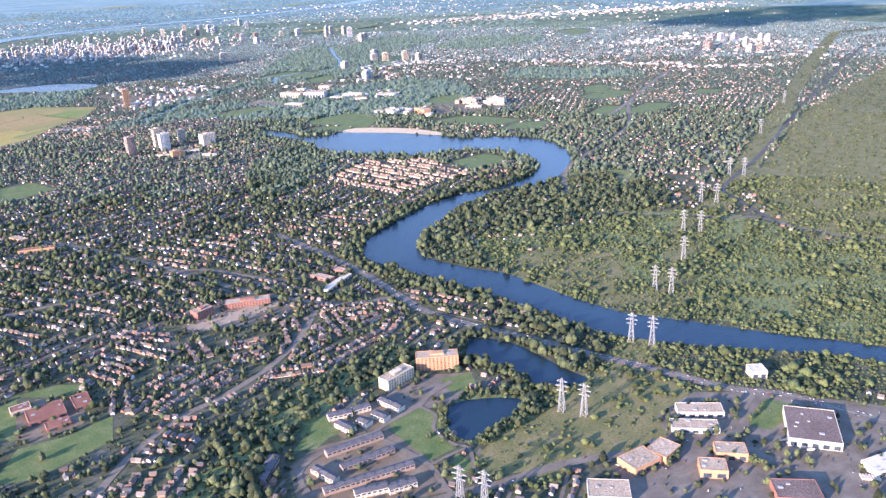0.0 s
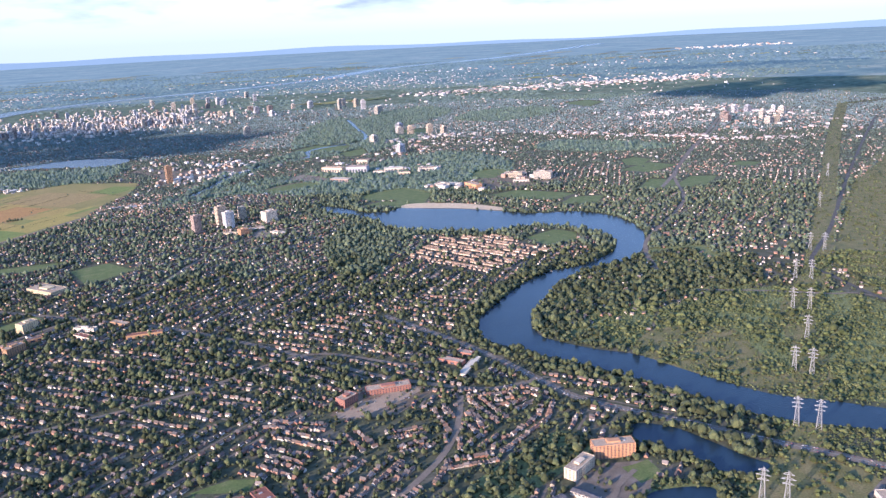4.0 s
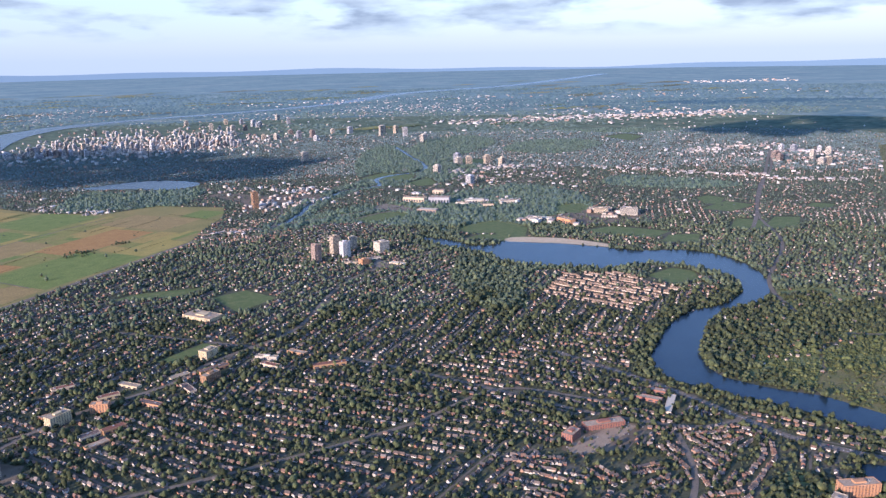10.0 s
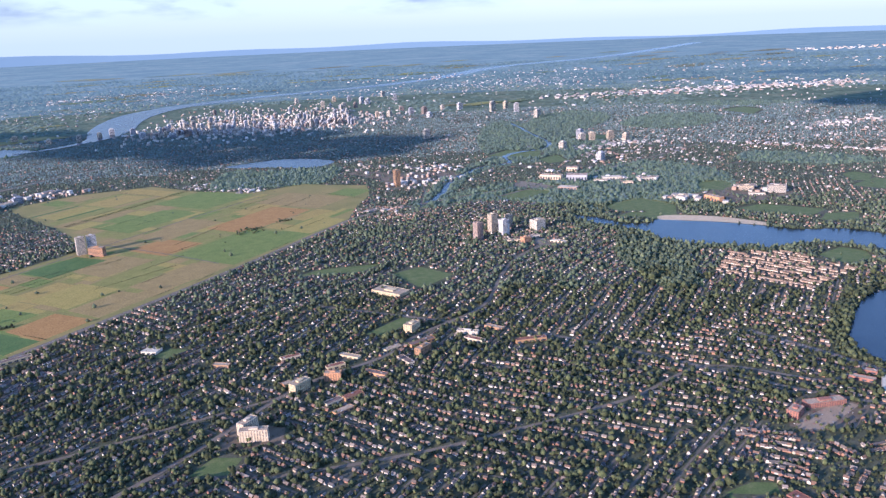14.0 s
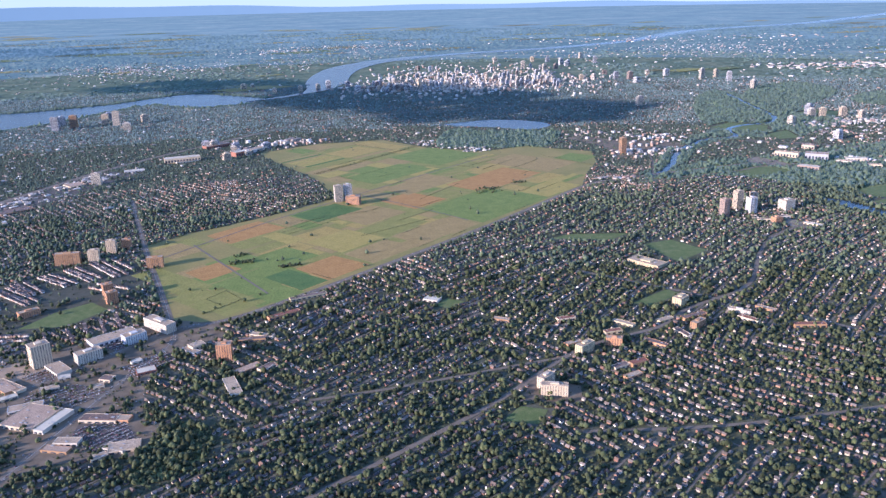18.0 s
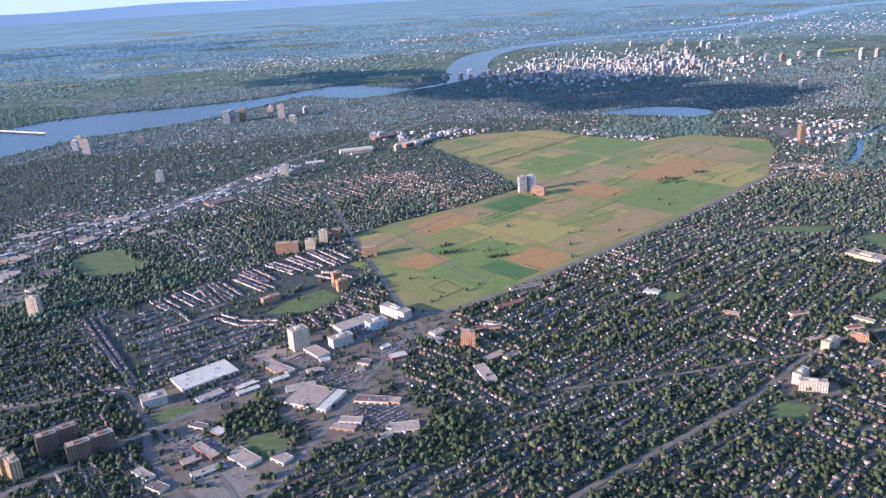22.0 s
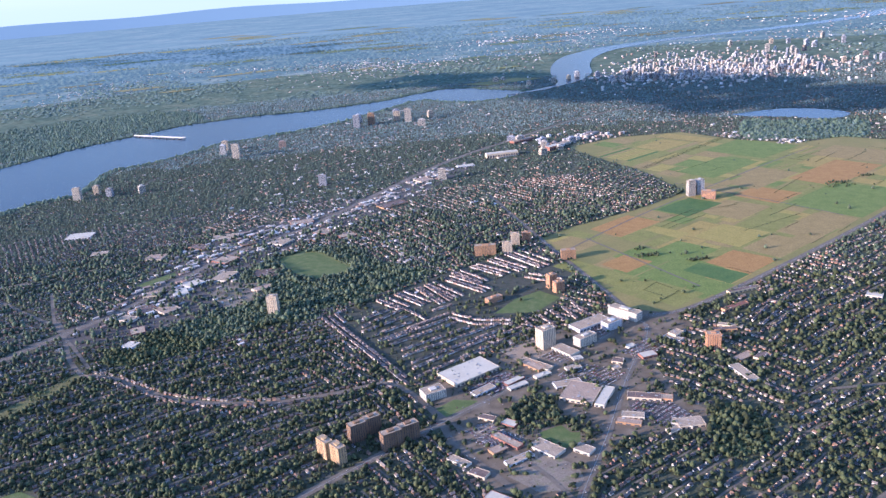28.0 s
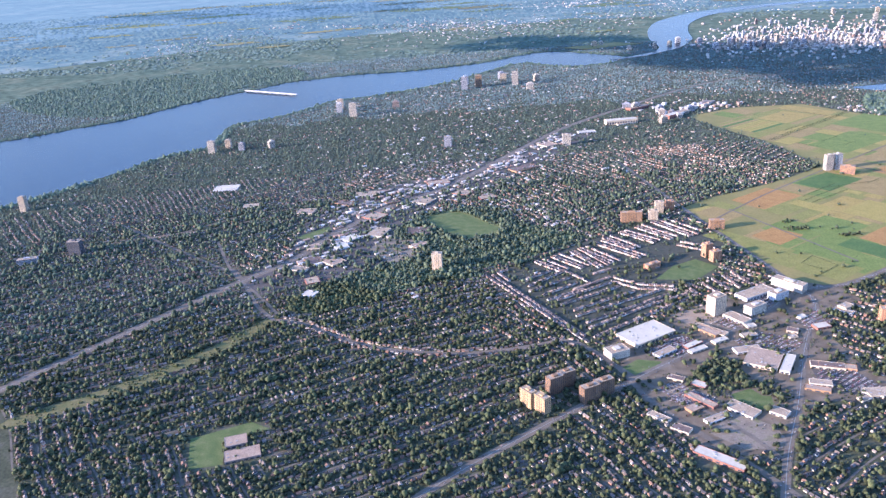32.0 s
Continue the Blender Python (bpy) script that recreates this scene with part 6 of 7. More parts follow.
def dome(r, size, tall):
    """A lumpy crown without its underside: two uneven rings and a tip."""
    a = np.arange(5) * 2 * math.pi / 5 + r.uniform(0, 1)
    low, mid = r.uniform(.26, .46, 5) * size, r.uniform(.36, .62, 5) * size
    v = np.r_[np.c_[np.cos(a) * low, np.sin(a) * low, r.uniform(.06, .2, 5) * size * tall],
              np.c_[np.cos(a + .5) * mid, np.sin(a + .5) * mid, r.uniform(.38, .66, 5) * size * tall],
              [[r.uniform(-.12, .12) * size, r.uniform(-.12, .12) * size, r.uniform(.86, 1.08) * size * tall]]]
    i = np.arange(5)
    j = (i + 1) % 5
    return v, np.r_[np.c_[i, j, i + 5], np.c_[j, j + 5, i + 5], np.c_[i + 5, j + 5, np.full(5, 10)]]


def clump(blobs, seed, tall=1.0):
    """A crown of a few uneven lumps, about one unit across, from the ground up."""
    r = np.random.default_rng(seed)
    if blobs == 0:
        a = np.arange(4) * math.pi / 2 + r.uniform(-.3, .3, 4)
        ring_ = r.uniform(.36, .62, 4)
        return np.r_[np.c_[np.cos(a) * ring_, np.sin(a) * ring_, r.uniform(0, .3, 4) * tall], [[r.uniform(-.15, .15), r.uniform(-.15, .15), .85 * tall]]], np.array([(0, 1, 4), (1, 2, 4), (2, 3, 4), (3, 0, 4)])
    vs, fs = [], []
    for k in range(blobs):
        a = r.uniform(0, 2 * math.pi)
        v, f = dome(r, 1.0 if k == 0 else r.uniform(.5, .72), tall)
        if k:
            v = v + np.array([math.cos(a), math.sin(a), 0]) * r.uniform(.32, .5) + (0, 0, r.uniform(-.02, .22) * tall)
        vs.append(v)
        fs.append(f + 11 * k)
    return np.concatenate(vs), np.concatenate(fs)


def forest(name, P, size, blobs, mat, label, seed, tall=1.0):
    r = np.random.default_rng(seed)
    protos = [clump(blobs, seed * 10 + k, tall * (0.85 + .07 * k)) for k in range(6)]
    which = r.integers(0, 6, len(P))
    V, F, at = [], [], 0
    for k, (pv, pf) in enumerate(protos):
        Q, s = P[which == k], size[which == k]
        a = r.uniform(0, 2 * math.pi, len(Q))
        c, sn = np.cos(a)[:, None], np.sin(a)[:, None]
        x = (pv[None, :, 0] * c - pv[None, :, 1] * sn) * s[:, None] + Q[:, :1]
        y = (pv[None, :, 0] * sn + pv[None, :, 1] * c) * s[:, None] + Q[:, 1:2]
        z = pv[None, :, 2] * s[:, None] * r.uniform(.7, 1.35, (len(Q), 1))
        V.append(np.stack([x, y, z], -1).reshape(-1, 3))
        F.append((pf[None] + len(pv) * np.arange(len(Q))[:, None, None]).reshape(-1, 3) + at)
        at += len(pv) * len(Q)
    put(name, raw_mesh(name, np.concatenate(V), np.concatenate(F), mats=[mat], soft=True), label=label, category="trees", kind="stuff")


def scatter(box_, step, seed):
    """One jittered place in each cell of a plan rectangle."""
    r = np.random.default_rng(seed)
    x, y = np.meshgrid(np.arange(box_[0], box_[2], step), np.arange(box_[1], box_[3], step))
    P = np.c_[x.ravel(), y.ravel()] + r.uniform(-.5, .5, (x.size, 2)) * step
    return P[seen(P)], r


def density(code, groups):
    """Chance of a tree by land use: suburb, water, open, wood, paved, rows, meadow, road."""
    return np.array(tuple(groups) + (groups[8] * .8,))[np.minimum(code, 9)]


def grove(P):
    """Streets differ: some are leafy, some are bare."""
    return .72 + .28 * np.sin(P[:, 0] / 17 + 1.7 * np.sin(P[:, 1] / 23)) * np.sin(P[:, 1] / 13 + 1.1 * np.sin(P[:, 0] / 31))


OLD_STREETS = [(-170, 80), (-62, 135), (-45, 185), (0, 200), (14, 176), (30, 150), (40, 80)]
for tier, (lo, hi, step, blobs, sizes, odds) in {
        "scrub": (0, 300, .56, 1, (.24, .8), (0, 0, 0, .85, 0, 0, .13, 0, .62)),
        "low": (0, 260, 1.2, 0, (.3, .8), (.55, 0, 0, .8, .10, .2, .05, 0, .3)),
        "near_small": (0, 290, .84, 2, (.4, 1.35), (.5, 0, .004, .5, .05, .06, .05, 0, .5)),
        "near": (0, 225, 1.02, 2, (.42, 1.6), (.82, 0, .004, .95, .07, .16, .10, 0, .42)),
        "middle": (225, 300, 1.06, 1, (.5, 1.65), (.82, 0, .003, .95, .07, .16, .10, 0, .42)),
        "further": (300, 440, 1.2, 1, (.62, 1.8), (.78, 0, .003, .85, .08, .10, .06, 0, .42)),
        "distant_town": (440, 650, 1.4, 0, (.75, 1.9), (.78, 0, .004, .9, .10, .10, .12, 0, .45)),
        "distant": (650, 1000, 1.6, 0, (.8, 1.9), (.76, 0, .004, .9, .10, .10, .12, 0, .45))}.items():
    P, r = scatter((-760, 0, 860, 990), step, 21 + len(tier))
    dd = reach(P) + 14 * np.sin(P[:, 0] / 9 + 2 * np.sin(P[:, 1] / 13)) * np.sin(P[:, 1] / 7) * (lo > 0 or hi < 300)
    P = P[(dd >= lo) & (dd < hi)]
    fine_zone = inside(P, [(108, 40), (118, 100), (140, 160), (204, 142), (212, 180), (260, 215), (330, 240), (460, 200), (460, 0)])
    green = land_at(P)
    young = np.isin(green, (6, 8, 9)) | ((green == 3) & (P[:, 1] < 172) & (P[:, 0] > 240))
    if tier in ("scrub", "near_small"):
        P, fine_zone = P[young == (tier == "scrub")], fine_zone[young == (tier == "scrub")]
    if tier.startswith("near") or tier in ("middle", "low"):
        P = P[fine_zone == (tier == "near_small")]
    code = land_at(P)
    ok = r.random(len(P)) < density(code, odds) * np.where(code == 0, np.where((P[:, 0] < -130) | inside(P, OLD_STREETS), .98, grove(P)) * np.where(inside(P, SOUTH_EAST), .85, 1), np.where((code == 4) & (P[:, 0] < -170) & (P[:, 1] > 240), 3.5, np.where((code == 4) & (np.sin(P[:, 0] / 3.1 + 1.3 * np.sin(P[:, 1] / 4.7)) > .7), 4, 1)))
    if "distant" not in tier:
        ok &= ~busy[cells(P)] | (code == 3) | (r.random(len(P)) < .16) | ((inside(P, OLD_STREETS) | (P[:, 0] > 285)) & (r.random(len(P)) < .4))
    P, code = P[ok], code[ok]
    size = sizes[0] * .8 + (sizes[1] * 1.08 - sizes[0] * .8) * r.random(len(P)) ** 1.7
    # old gardens grow large trees, new streets small ones
    size *= .82 + .42 * (.5 + .5 * np.sin(P[:, 0] / 6.1 + 1.9 * np.sin(P[:, 1] / 8.3)) * np.sin(P[:, 1] / 5.2 + 1.4 * np.sin(P[:, 0] / 9.7)))
    if tier == "scrub":
        # scrub and young wood stand in uneven patches with openings
        patch = .5 + .5 * np.sin(P[:, 0] / 5.3 + 2.1 * np.sin(P[:, 1] / 8.7)) * np.sin(P[:, 1] / 4.1 + 1.7 * np.sin(P[:, 0] / 11.3))
        stay = r.random(len(P)) < .45 + .7 * patch
        P, code, size = P[stay], code[stay], (size * (.75 + .6 * patch) * np.where(r.random(len(P)) < .12, 1.9, 1))[stay]
    if tier != "scrub":
        size = np.where(np.isin(code, (6, 8, 9)), size * .6, size * np.where((tier == "near_small") & (code == 3), 1.25, 1))
    young = np.isin(code, (6, 8, 9)) | ((code == 3) & (P[:, 1] < 172) & (P[:, 0] > 240))
    for wood in (0, 1, 2):
        pick = (np.isin(code, (3, 6, 8, 9)) == (wood > 0)) & (young == (wood == 2))
        if not pick.any():
            continue
        # Leaf material by distance tier; the farther ones carry painted haze.
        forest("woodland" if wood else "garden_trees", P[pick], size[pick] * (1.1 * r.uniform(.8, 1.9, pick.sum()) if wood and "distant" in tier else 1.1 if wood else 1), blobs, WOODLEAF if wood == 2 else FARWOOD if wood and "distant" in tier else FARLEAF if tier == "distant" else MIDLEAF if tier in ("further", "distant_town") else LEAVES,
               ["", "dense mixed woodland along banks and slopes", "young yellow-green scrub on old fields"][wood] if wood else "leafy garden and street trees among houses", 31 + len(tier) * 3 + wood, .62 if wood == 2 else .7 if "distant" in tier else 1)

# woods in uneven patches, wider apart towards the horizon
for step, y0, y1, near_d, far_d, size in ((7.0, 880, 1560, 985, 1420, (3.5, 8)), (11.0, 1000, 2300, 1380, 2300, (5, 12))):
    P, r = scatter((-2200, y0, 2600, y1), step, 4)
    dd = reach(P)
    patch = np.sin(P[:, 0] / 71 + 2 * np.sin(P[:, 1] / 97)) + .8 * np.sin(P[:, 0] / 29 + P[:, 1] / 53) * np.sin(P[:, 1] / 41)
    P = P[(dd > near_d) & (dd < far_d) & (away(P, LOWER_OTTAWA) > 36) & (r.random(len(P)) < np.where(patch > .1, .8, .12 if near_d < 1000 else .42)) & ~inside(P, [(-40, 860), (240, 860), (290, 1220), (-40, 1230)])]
    # The farther belt glows blue, its haze being part of the material.
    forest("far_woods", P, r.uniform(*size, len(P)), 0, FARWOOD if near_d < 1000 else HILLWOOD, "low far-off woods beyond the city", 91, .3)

# open fields beyond the wide river and past the city
far_fields = np.random.default_rng(17)
for k in range(150):
    c = np.array([far_fields.uniform(-1300, 1700), far_fields.uniform(960, 2500)])
    if away(c[None], LOWER_OTTAWA)[0] < 70 or (-60 < c[0] < 300 and c[1] < 1240) or not seen(c[None])[0]:
        continue
    s, q = far_fields.uniform(14, 38) * (1 if c[1] < 1500 else 1.8), radians(43)
    sheet("far_field", [tuple(c + s * np.array([math.cos(q + t) * 1.4, math.sin(q + t) * .8])) for t in (.5, 2.6, 3.6, 5.8)], .9 + .02 * (k % 5), [FIELD, LAWN, CROPS[1], MEADOW][k % 4],
          "pale distant farm field beyond the city", "field", closed_curve=False)

hedge_pts = np.concatenate([np.array([a + (b - a) * t for t in np.linspace(0, 1, max(2, int(np.hypot(*(b - a)) / .7)))]) for a, b in hedges])
extra = []
for u0, v0, n, m in ((60, 42, 5, 2),):
    for k in range(n * m):
        extra.append(F0 + FU * (u0 + 1.4 * (k % max(1, n))) + FV * (v0 + 1.5 * (k // max(1, n))) + rng.normal(0, .3, 2))
for c, n, sx in (((-73, 322), 34, 3.6), ((-55, 314), 26, 2.8), ((48, 430), 30, 4), ((66, 442), 20, 3)):
    for k in range(n):
        extra.append(np.array(c, float) + rng.normal(0, .8, 2) * (sx, sx * .5))
for k in range(20):
    extra.append(np.array((44, 424.)) + rng.normal(0, 1, 2) * (7, 3))
hp = np.r_[hedge_pts, np.array(extra)]
forest("farm_hedges", hp, np.r_[rng.uniform(.24, .42, len(hedge_pts)), rng.uniform(.7, 1.3, len(extra))], 1, LEAVES, "dark hedgerows and small shelter clumps on the farm", 77)

# trees that stand as things of their own, along the ponds, lawns and the near bank
def tree_model(seed, height, k):
    r = random.Random(seed)
    top = tagged(new("tree"), ["broad dark green maple beside water", "yellow-green poplar with a tall crown", "rounded leafy tree on a lawn edge", "tall dark tree in a riverside belt"][k], "tree", "riverside trees")
    seg = [beam((0, 0, 0), (.02, .01, height * .45), .09)]
    for s in range(4):
        a = s * 1.6 + r.random()
        seg.append(beam((.01, 0, height * (.25 + .06 * s)), (math.cos(a) * .28, math.sin(a) * .28, height * (.5 + .07 * s)), .04))
    put("trunk", raw_mesh("trunk", *merge(seg), mats=[BARK]), top)
    vs = []
    rr = np.random.default_rng(seed)
    for s in range(16):
        a, z = s * 2.4, height * (.32 + .6 * s / 16)
        rad = .36 * math.sin(math.pi * (.2 + .75 * s / 16)) * r.uniform(.7, 1.1)
        vs.append((ICO * rr.uniform(.6, 1.25, (12, 1)) * r.uniform(.17, .27) + (math.cos(a) * rad, math.sin(a) * rad, z), ICO_F))
    put("crown", raw_mesh("crown", *merge(vs), mats=[LEAVES if k != 1 else WOODLEAF]), top)
    return top


stock = [tree_model(3, 1.1, 0), tree_model(8, 1.5, 1), tree_model(14, .95, 2), tree_model(23, 1.3, 3)]
spots, verge = [], []
for line, gap in ((curve_through(POND_A, True), 1.1), (curve_through(POND_B, True), 1.0), (curve_through(BANK_WEST[2:11]), 1.2), (curve_through(ROADS["works_road"][1]), 2.2)):
    for a, b in zip(line[:-1], line[1:]):
        if rng.random() < np.hypot(*(b - a)) / gap:
            n = np.array([-(b - a)[1], (b - a)[0]]) / max(np.hypot(*(b - a)), 1e-6)
            for s in (1.3, -1.3, 2.6):
                spots.append(a + n * s + rng.normal(0, .25, 2))
for x0, y0, x1, y1, n in ((233.1, 60.9, 226, 53.9, 14), (238.1, 50, 240, 48, 8), (248.3, 65.5, 244, 60, 6), (242.4, 67.3, 246, 66, 4), (260, 56, 254, 46, 8)):
    for k in range(n):
        verge.append(np.array((x0 + (x1 - x0) * k / n, y0 + (y1 - y0) * k / n)) + rng.normal(0, .35, 2))
spots = np.array(spots)
spots = spots[np.isin(land_at(spots), [0, 2, 3, 6])][:170]
spots = np.r_[spots, np.array(verge)]
for k, (x, y) in enumerate(spots):
    m = pose(x, y, 0, 0, 0, rng.uniform(0, 360))
    if k < 4:
        stock[k].matrix_basis = m
    else:
        copy_thing(stock[rng.integers(4)], m)


# ---- townhouse rows by the pond ----
def terrace(a, b, depth, h, wall, label):
    """Joined houses whose fronts run from a to b."""
    (ax, ay), (bx, by) = a, b
    long = math.hypot(bx - ax, by - ay)
    n = max(2, round(long / .85))
    s = long / n
    top = tagged(new("townhouse_row"), label, "townhouses", "townhouse rows")
    top.matrix_basis = turned((ax + bx) / 2, (ay + by) / 2, math.degrees(math.atan2(by - ay, bx - ax)))
    for k in range(n):
        u = (k - (n - 1) / 2) * s
        hh = h + .06 * (k % 2)
        unit = put("unit", raw_mesh("unit", *box(u - s * .48, 0, 0, u + s * .48, depth, hh), mats=[wall]), top)
        ridge = np.array([[u - s * .5, -.05, hh], [u + s * .5, -.05, hh], [u + s * .5, depth + .05, hh], [u - s * .5, depth + .05, hh], [u - s * .5, depth / 2, hh + .26], [u + s * .5, depth / 2, hh + .26]])
        put("unit_roof", raw_mesh("unit_roof", ridge, np.array([0, 1, 5, 4, 2, 3, 4, 5, 1, 2, 5, 3, 0, 4]), [4, 4, 3, 3], [SLATE]), unit)
        put("unit_window", raw_mesh("unit_window", *box(u - s * .34, -.02, hh * .55, u + s * .34, .01, hh * .85), mats=[GLASS]), unit)
        put("unit_door", raw_mesh("unit_door", *box(u - s * .3, -.02, 0, u, .01, hh * .32), mats=[BROWN]), unit)
        put("unit_back_window", raw_mesh("unit_back_window", *box(u - s * .3, depth - .01, hh * .5, u + s * .3, depth + .02, hh * .8), mats=[GLASS]), unit)


for k, (a, b) in enumerate(TERRACES):
    white = k in (4, 5, 6, 7, 8, 9, 10, 11)
    terrace(a, b, 1.5 if k < 4 else 1.8, .95, WHITE if white else (CREAM if k == 3 else TAUPE), "row of white townhouses with dark roofs" if white else "row of brown brick townhouses with dark gabled roofs")

# ---- power pylons ----
def pylon_model(h):
    top = tagged(new("power_pylon"), "tall grey steel lattice power pylon with crossarms", "pylon", "power pylons")
    b, t = .55, .12
    for sx, sy in ((-1, -1), (1, -1), (1, 1), (-1, 1)):
        put("leg", raw_mesh("leg", *beam((sx * b, sy * b, 0), (sx * t, sy * t, h), .075), mats=[STEEL]), top)
    for k in range(7):
        z0, z1 = h * k / 7, h * (k + 1) / 7
        r0, r1 = b + (t - b) * k / 7, b + (t - b) * (k + 1) / 7
        br = []
        for (ax, ay), (bx, by) in (((-1, -1), (1, -1)), ((1, -1), (1, 1)), ((1, 1), (-1, 1)), ((-1, 1), (-1, -1))):
            br += [beam((ax * r0, ay * r0, z0), (bx * r1, by * r1, z1), .035), beam((bx * r0, by * r0, z0), (ax * r1, ay * r1, z1), .035)]
        put("bracing", raw_mesh("bracing", *merge(br), mats=[STEEL]), top, kind="stuff")
    for z, s in ((.62, 1.0), (.76, 1.25), (.9, .95)):
        put("crossarm", raw_mesh("crossarm", *merge([beam((-s, 0, h * z), (s, 0, h * z), .09), beam((-s, 0, h * z), (-.2, 0, h * (z + .06)), .06), beam((s, 0, h * z), (.2, 0, h * (z + .06)), .06)]), mats=[STEEL]), top)
    return top


pylon = pylon_model(6.8)
PYLONS = [(245.5, 94.5), (248.4, 91.2), (218.7, 76.6), (221.5, 73.5), (192, 60.3), (194.9, 57.6), (266, 115), (268.4, 111.8), (299.2, 147.8), (285, 129),
          (303, 145), (322.2, 169), (325.8, 165.8), (352, 191), (356, 188), (410, 240), (470, 290)]
for k, (x, y) in enumerate(PYLONS):
    m = pose(x, y, 0, 0, 0, -48)
    if k == 0:
        pylon.matrix_basis = m
    else:
        copy_thing(pylon, m)

# ---- downtown and far-off towers ----
r = random.Random(9)


def far_tower(name, label, x, y, w, d, h, turn, wall, group):
    top = tagged(new(name), label, "tower", group)
    top.matrix_basis = turned(x, y, turn)
    put("wall", storeys_mesh(w, d, h, 8, wall), top)
    put("roof_house", raw_mesh("roof_house", *box(-w * .25, -d * .25, h, w * .25, d * .25, h + .9), mats=[wall]), top)


walls = [CREAM, CONCRETE, WHITE, TAUPE, WHITE, CONCRETE, GREY, WHITE]
for k in range(230):
    u, v = r.gauss(0, .42), r.gauss(0, .4)
    x, y = r.uniform(-20, 200) + abs(v) * 45, 885 + abs(v) * 210 + abs(u) * 20
    h = max(2.0, r.gauss(4.9, 1.9) * (1.15 - .5 * abs(u)))
    far_tower("downtown_tower", "pale downtown office tower in evening light", x, y, r.uniform(2.2, 4.4), r.uniform(2.0, 3.6), h, 25, walls[r.randrange(8)], "downtown towers")
for x, y, h in ((377, 917, 12), (397, 887, 11), (266, 1150, 9), (284, 950, 8), (298, 940, 9), (235, 723, 9), (390, 814, 9), (348, 626, 7), (388, 941, 10), (403, 936, 9), (398, 829, 8), (352, 638, 9),
                (358, 627, 7), (376, 627, 7), (314, 531, 6), (383, 612, 6), (315, 597, 6), (-284, 727, 8), (-251, 750, 7), (-219, 690, 6), (-216, 736, 6), (-375, 607, 8), (-330, 625, 5), (-391, 489, 5)):
    far_tower("distant_tower", "distant pale apartment tower above trees", x, y, r.uniform(4, 6.5), r.uniform(3, 5), h, r.uniform(0, 40), walls[r.randrange(8)], "distant towers")
for x0, x1, y0, y1, n, h0, h1 in ((560, 680, 470, 560, 9, 5, 8), (-160, -20, 900, 980, 8, 4, 7), (240, 420, 900, 1000, 6, 5, 9), (-140, -90, 540, 600, 8, 3, 5), (180, 330, 1050, 1250, 10, 6, 10)):
    for k in range(n):
        far_tower("distant_tower", "distant pale apartment tower above trees", r.uniform(x0, x1), r.uniform(y0, y1), r.uniform(4, 7), r.uniform(3, 5), r.uniform(h0, h1), r.uniform(0, 40), walls[r.randrange(8)], "distant towers")

# low white sheds, campuses and far houses, too small to pick apart
parts = []


def far_box(x, y, w, d, h):
    v, f = box(-w / 2, -d / 2, 0, w / 2, d / 2, h)
    a = radians(43 + r.uniform(-8, 8))
    c, s = math.cos(a), math.sin(a)
    parts.append((np.c_[x + v[:, 0] * c - v[:, 1] * s, y + v[:, 0] * s + v[:, 1] * c, v[:, 2]], f))


for x0, x1, y0, y1, n, s0, s1, hh in ((600, 1000, 880, 1180, 160, 3, 12, 1.5), (540, 700, 400, 640, 130, 2, 8, 1.4), (130, 205, 500, 580, 46, 2, 5, 1.8), (-300, -170, 260, 520, 620, 1.2, 4, .8),
                                     (250, 420, 470, 640, 120, 2, 7, 1.2), (-480, -180, 1080, 1420, 450, 1.5, 5, 1.0), (-830, -700, 1000, 1360, 320, 1.5, 5, 1.0), (-230, 120, 1180, 1750, 600, 2, 6, 1.0),
                                     (-60, 260, 860, 1150, 700, 2, 6, 2.2), (0, 210, 870, 1000, 800, 2, 5, 2.6), (300, 900, 640, 1000, 300, 1.5, 5, 1.2), (330, 620, 380, 660, 100, 1.5, 5, 1.2), (-420, -150, 480, 800, 180, 1.5, 4, 1.0), (-110, -40, 555, 620, 40, 2, 6, 2.0), (20, 60, 530, 575, 30, 2, 6, 1.2), (-60, 60, 520, 600, 40, 2, 6, 1.0), (230, 900, 1200, 1500, 700, 2, 7, 1.2)):
    for k in range(n):
        x, y = r.gauss((x0 + x1) / 2, (x1 - x0) / 3.4), r.gauss((y0 + y1) / 2, (y1 - y0) / 3.4)
        P = np.array([[x, y]])
        if y < 990 and land_at(P)[0] in (1, 2, 3, 7):
            continue
        if y >= 990 and away(P, LOWER_OTTAWA)[0] < 40:
            continue
        far_box(x, y, r.uniform(s0, s1) * .7, r.uniform(s0, s1) * .45, hh * r.uniform(.4, 1.1))
# the built-up strip beside the expressway
STRIP = [(-303, 262), (-292, 300), (-290, 340), (-272, 372), (-240, 408), (-212, 462), (-178, 516)]
for (ax, ay), (bx, by) in zip(STRIP[:-1], STRIP[1:]):
    for k in range(75):
        t = r.random()
        x, y = ax + (bx - ax) * t + r.gauss(0, 9), ay + (by - ay) * t + r.gauss(0, 7)
        if land_at(np.array([[x, y]]))[0] == 4 and np.hypot(building_spots[:, 0] - x, building_spots[:, 1] - y).min() > 4:
            far_box(x, y, r.uniform(1.2, 4.2), r.uniform(.9, 2.2), r.uniform(.4, 1.0))
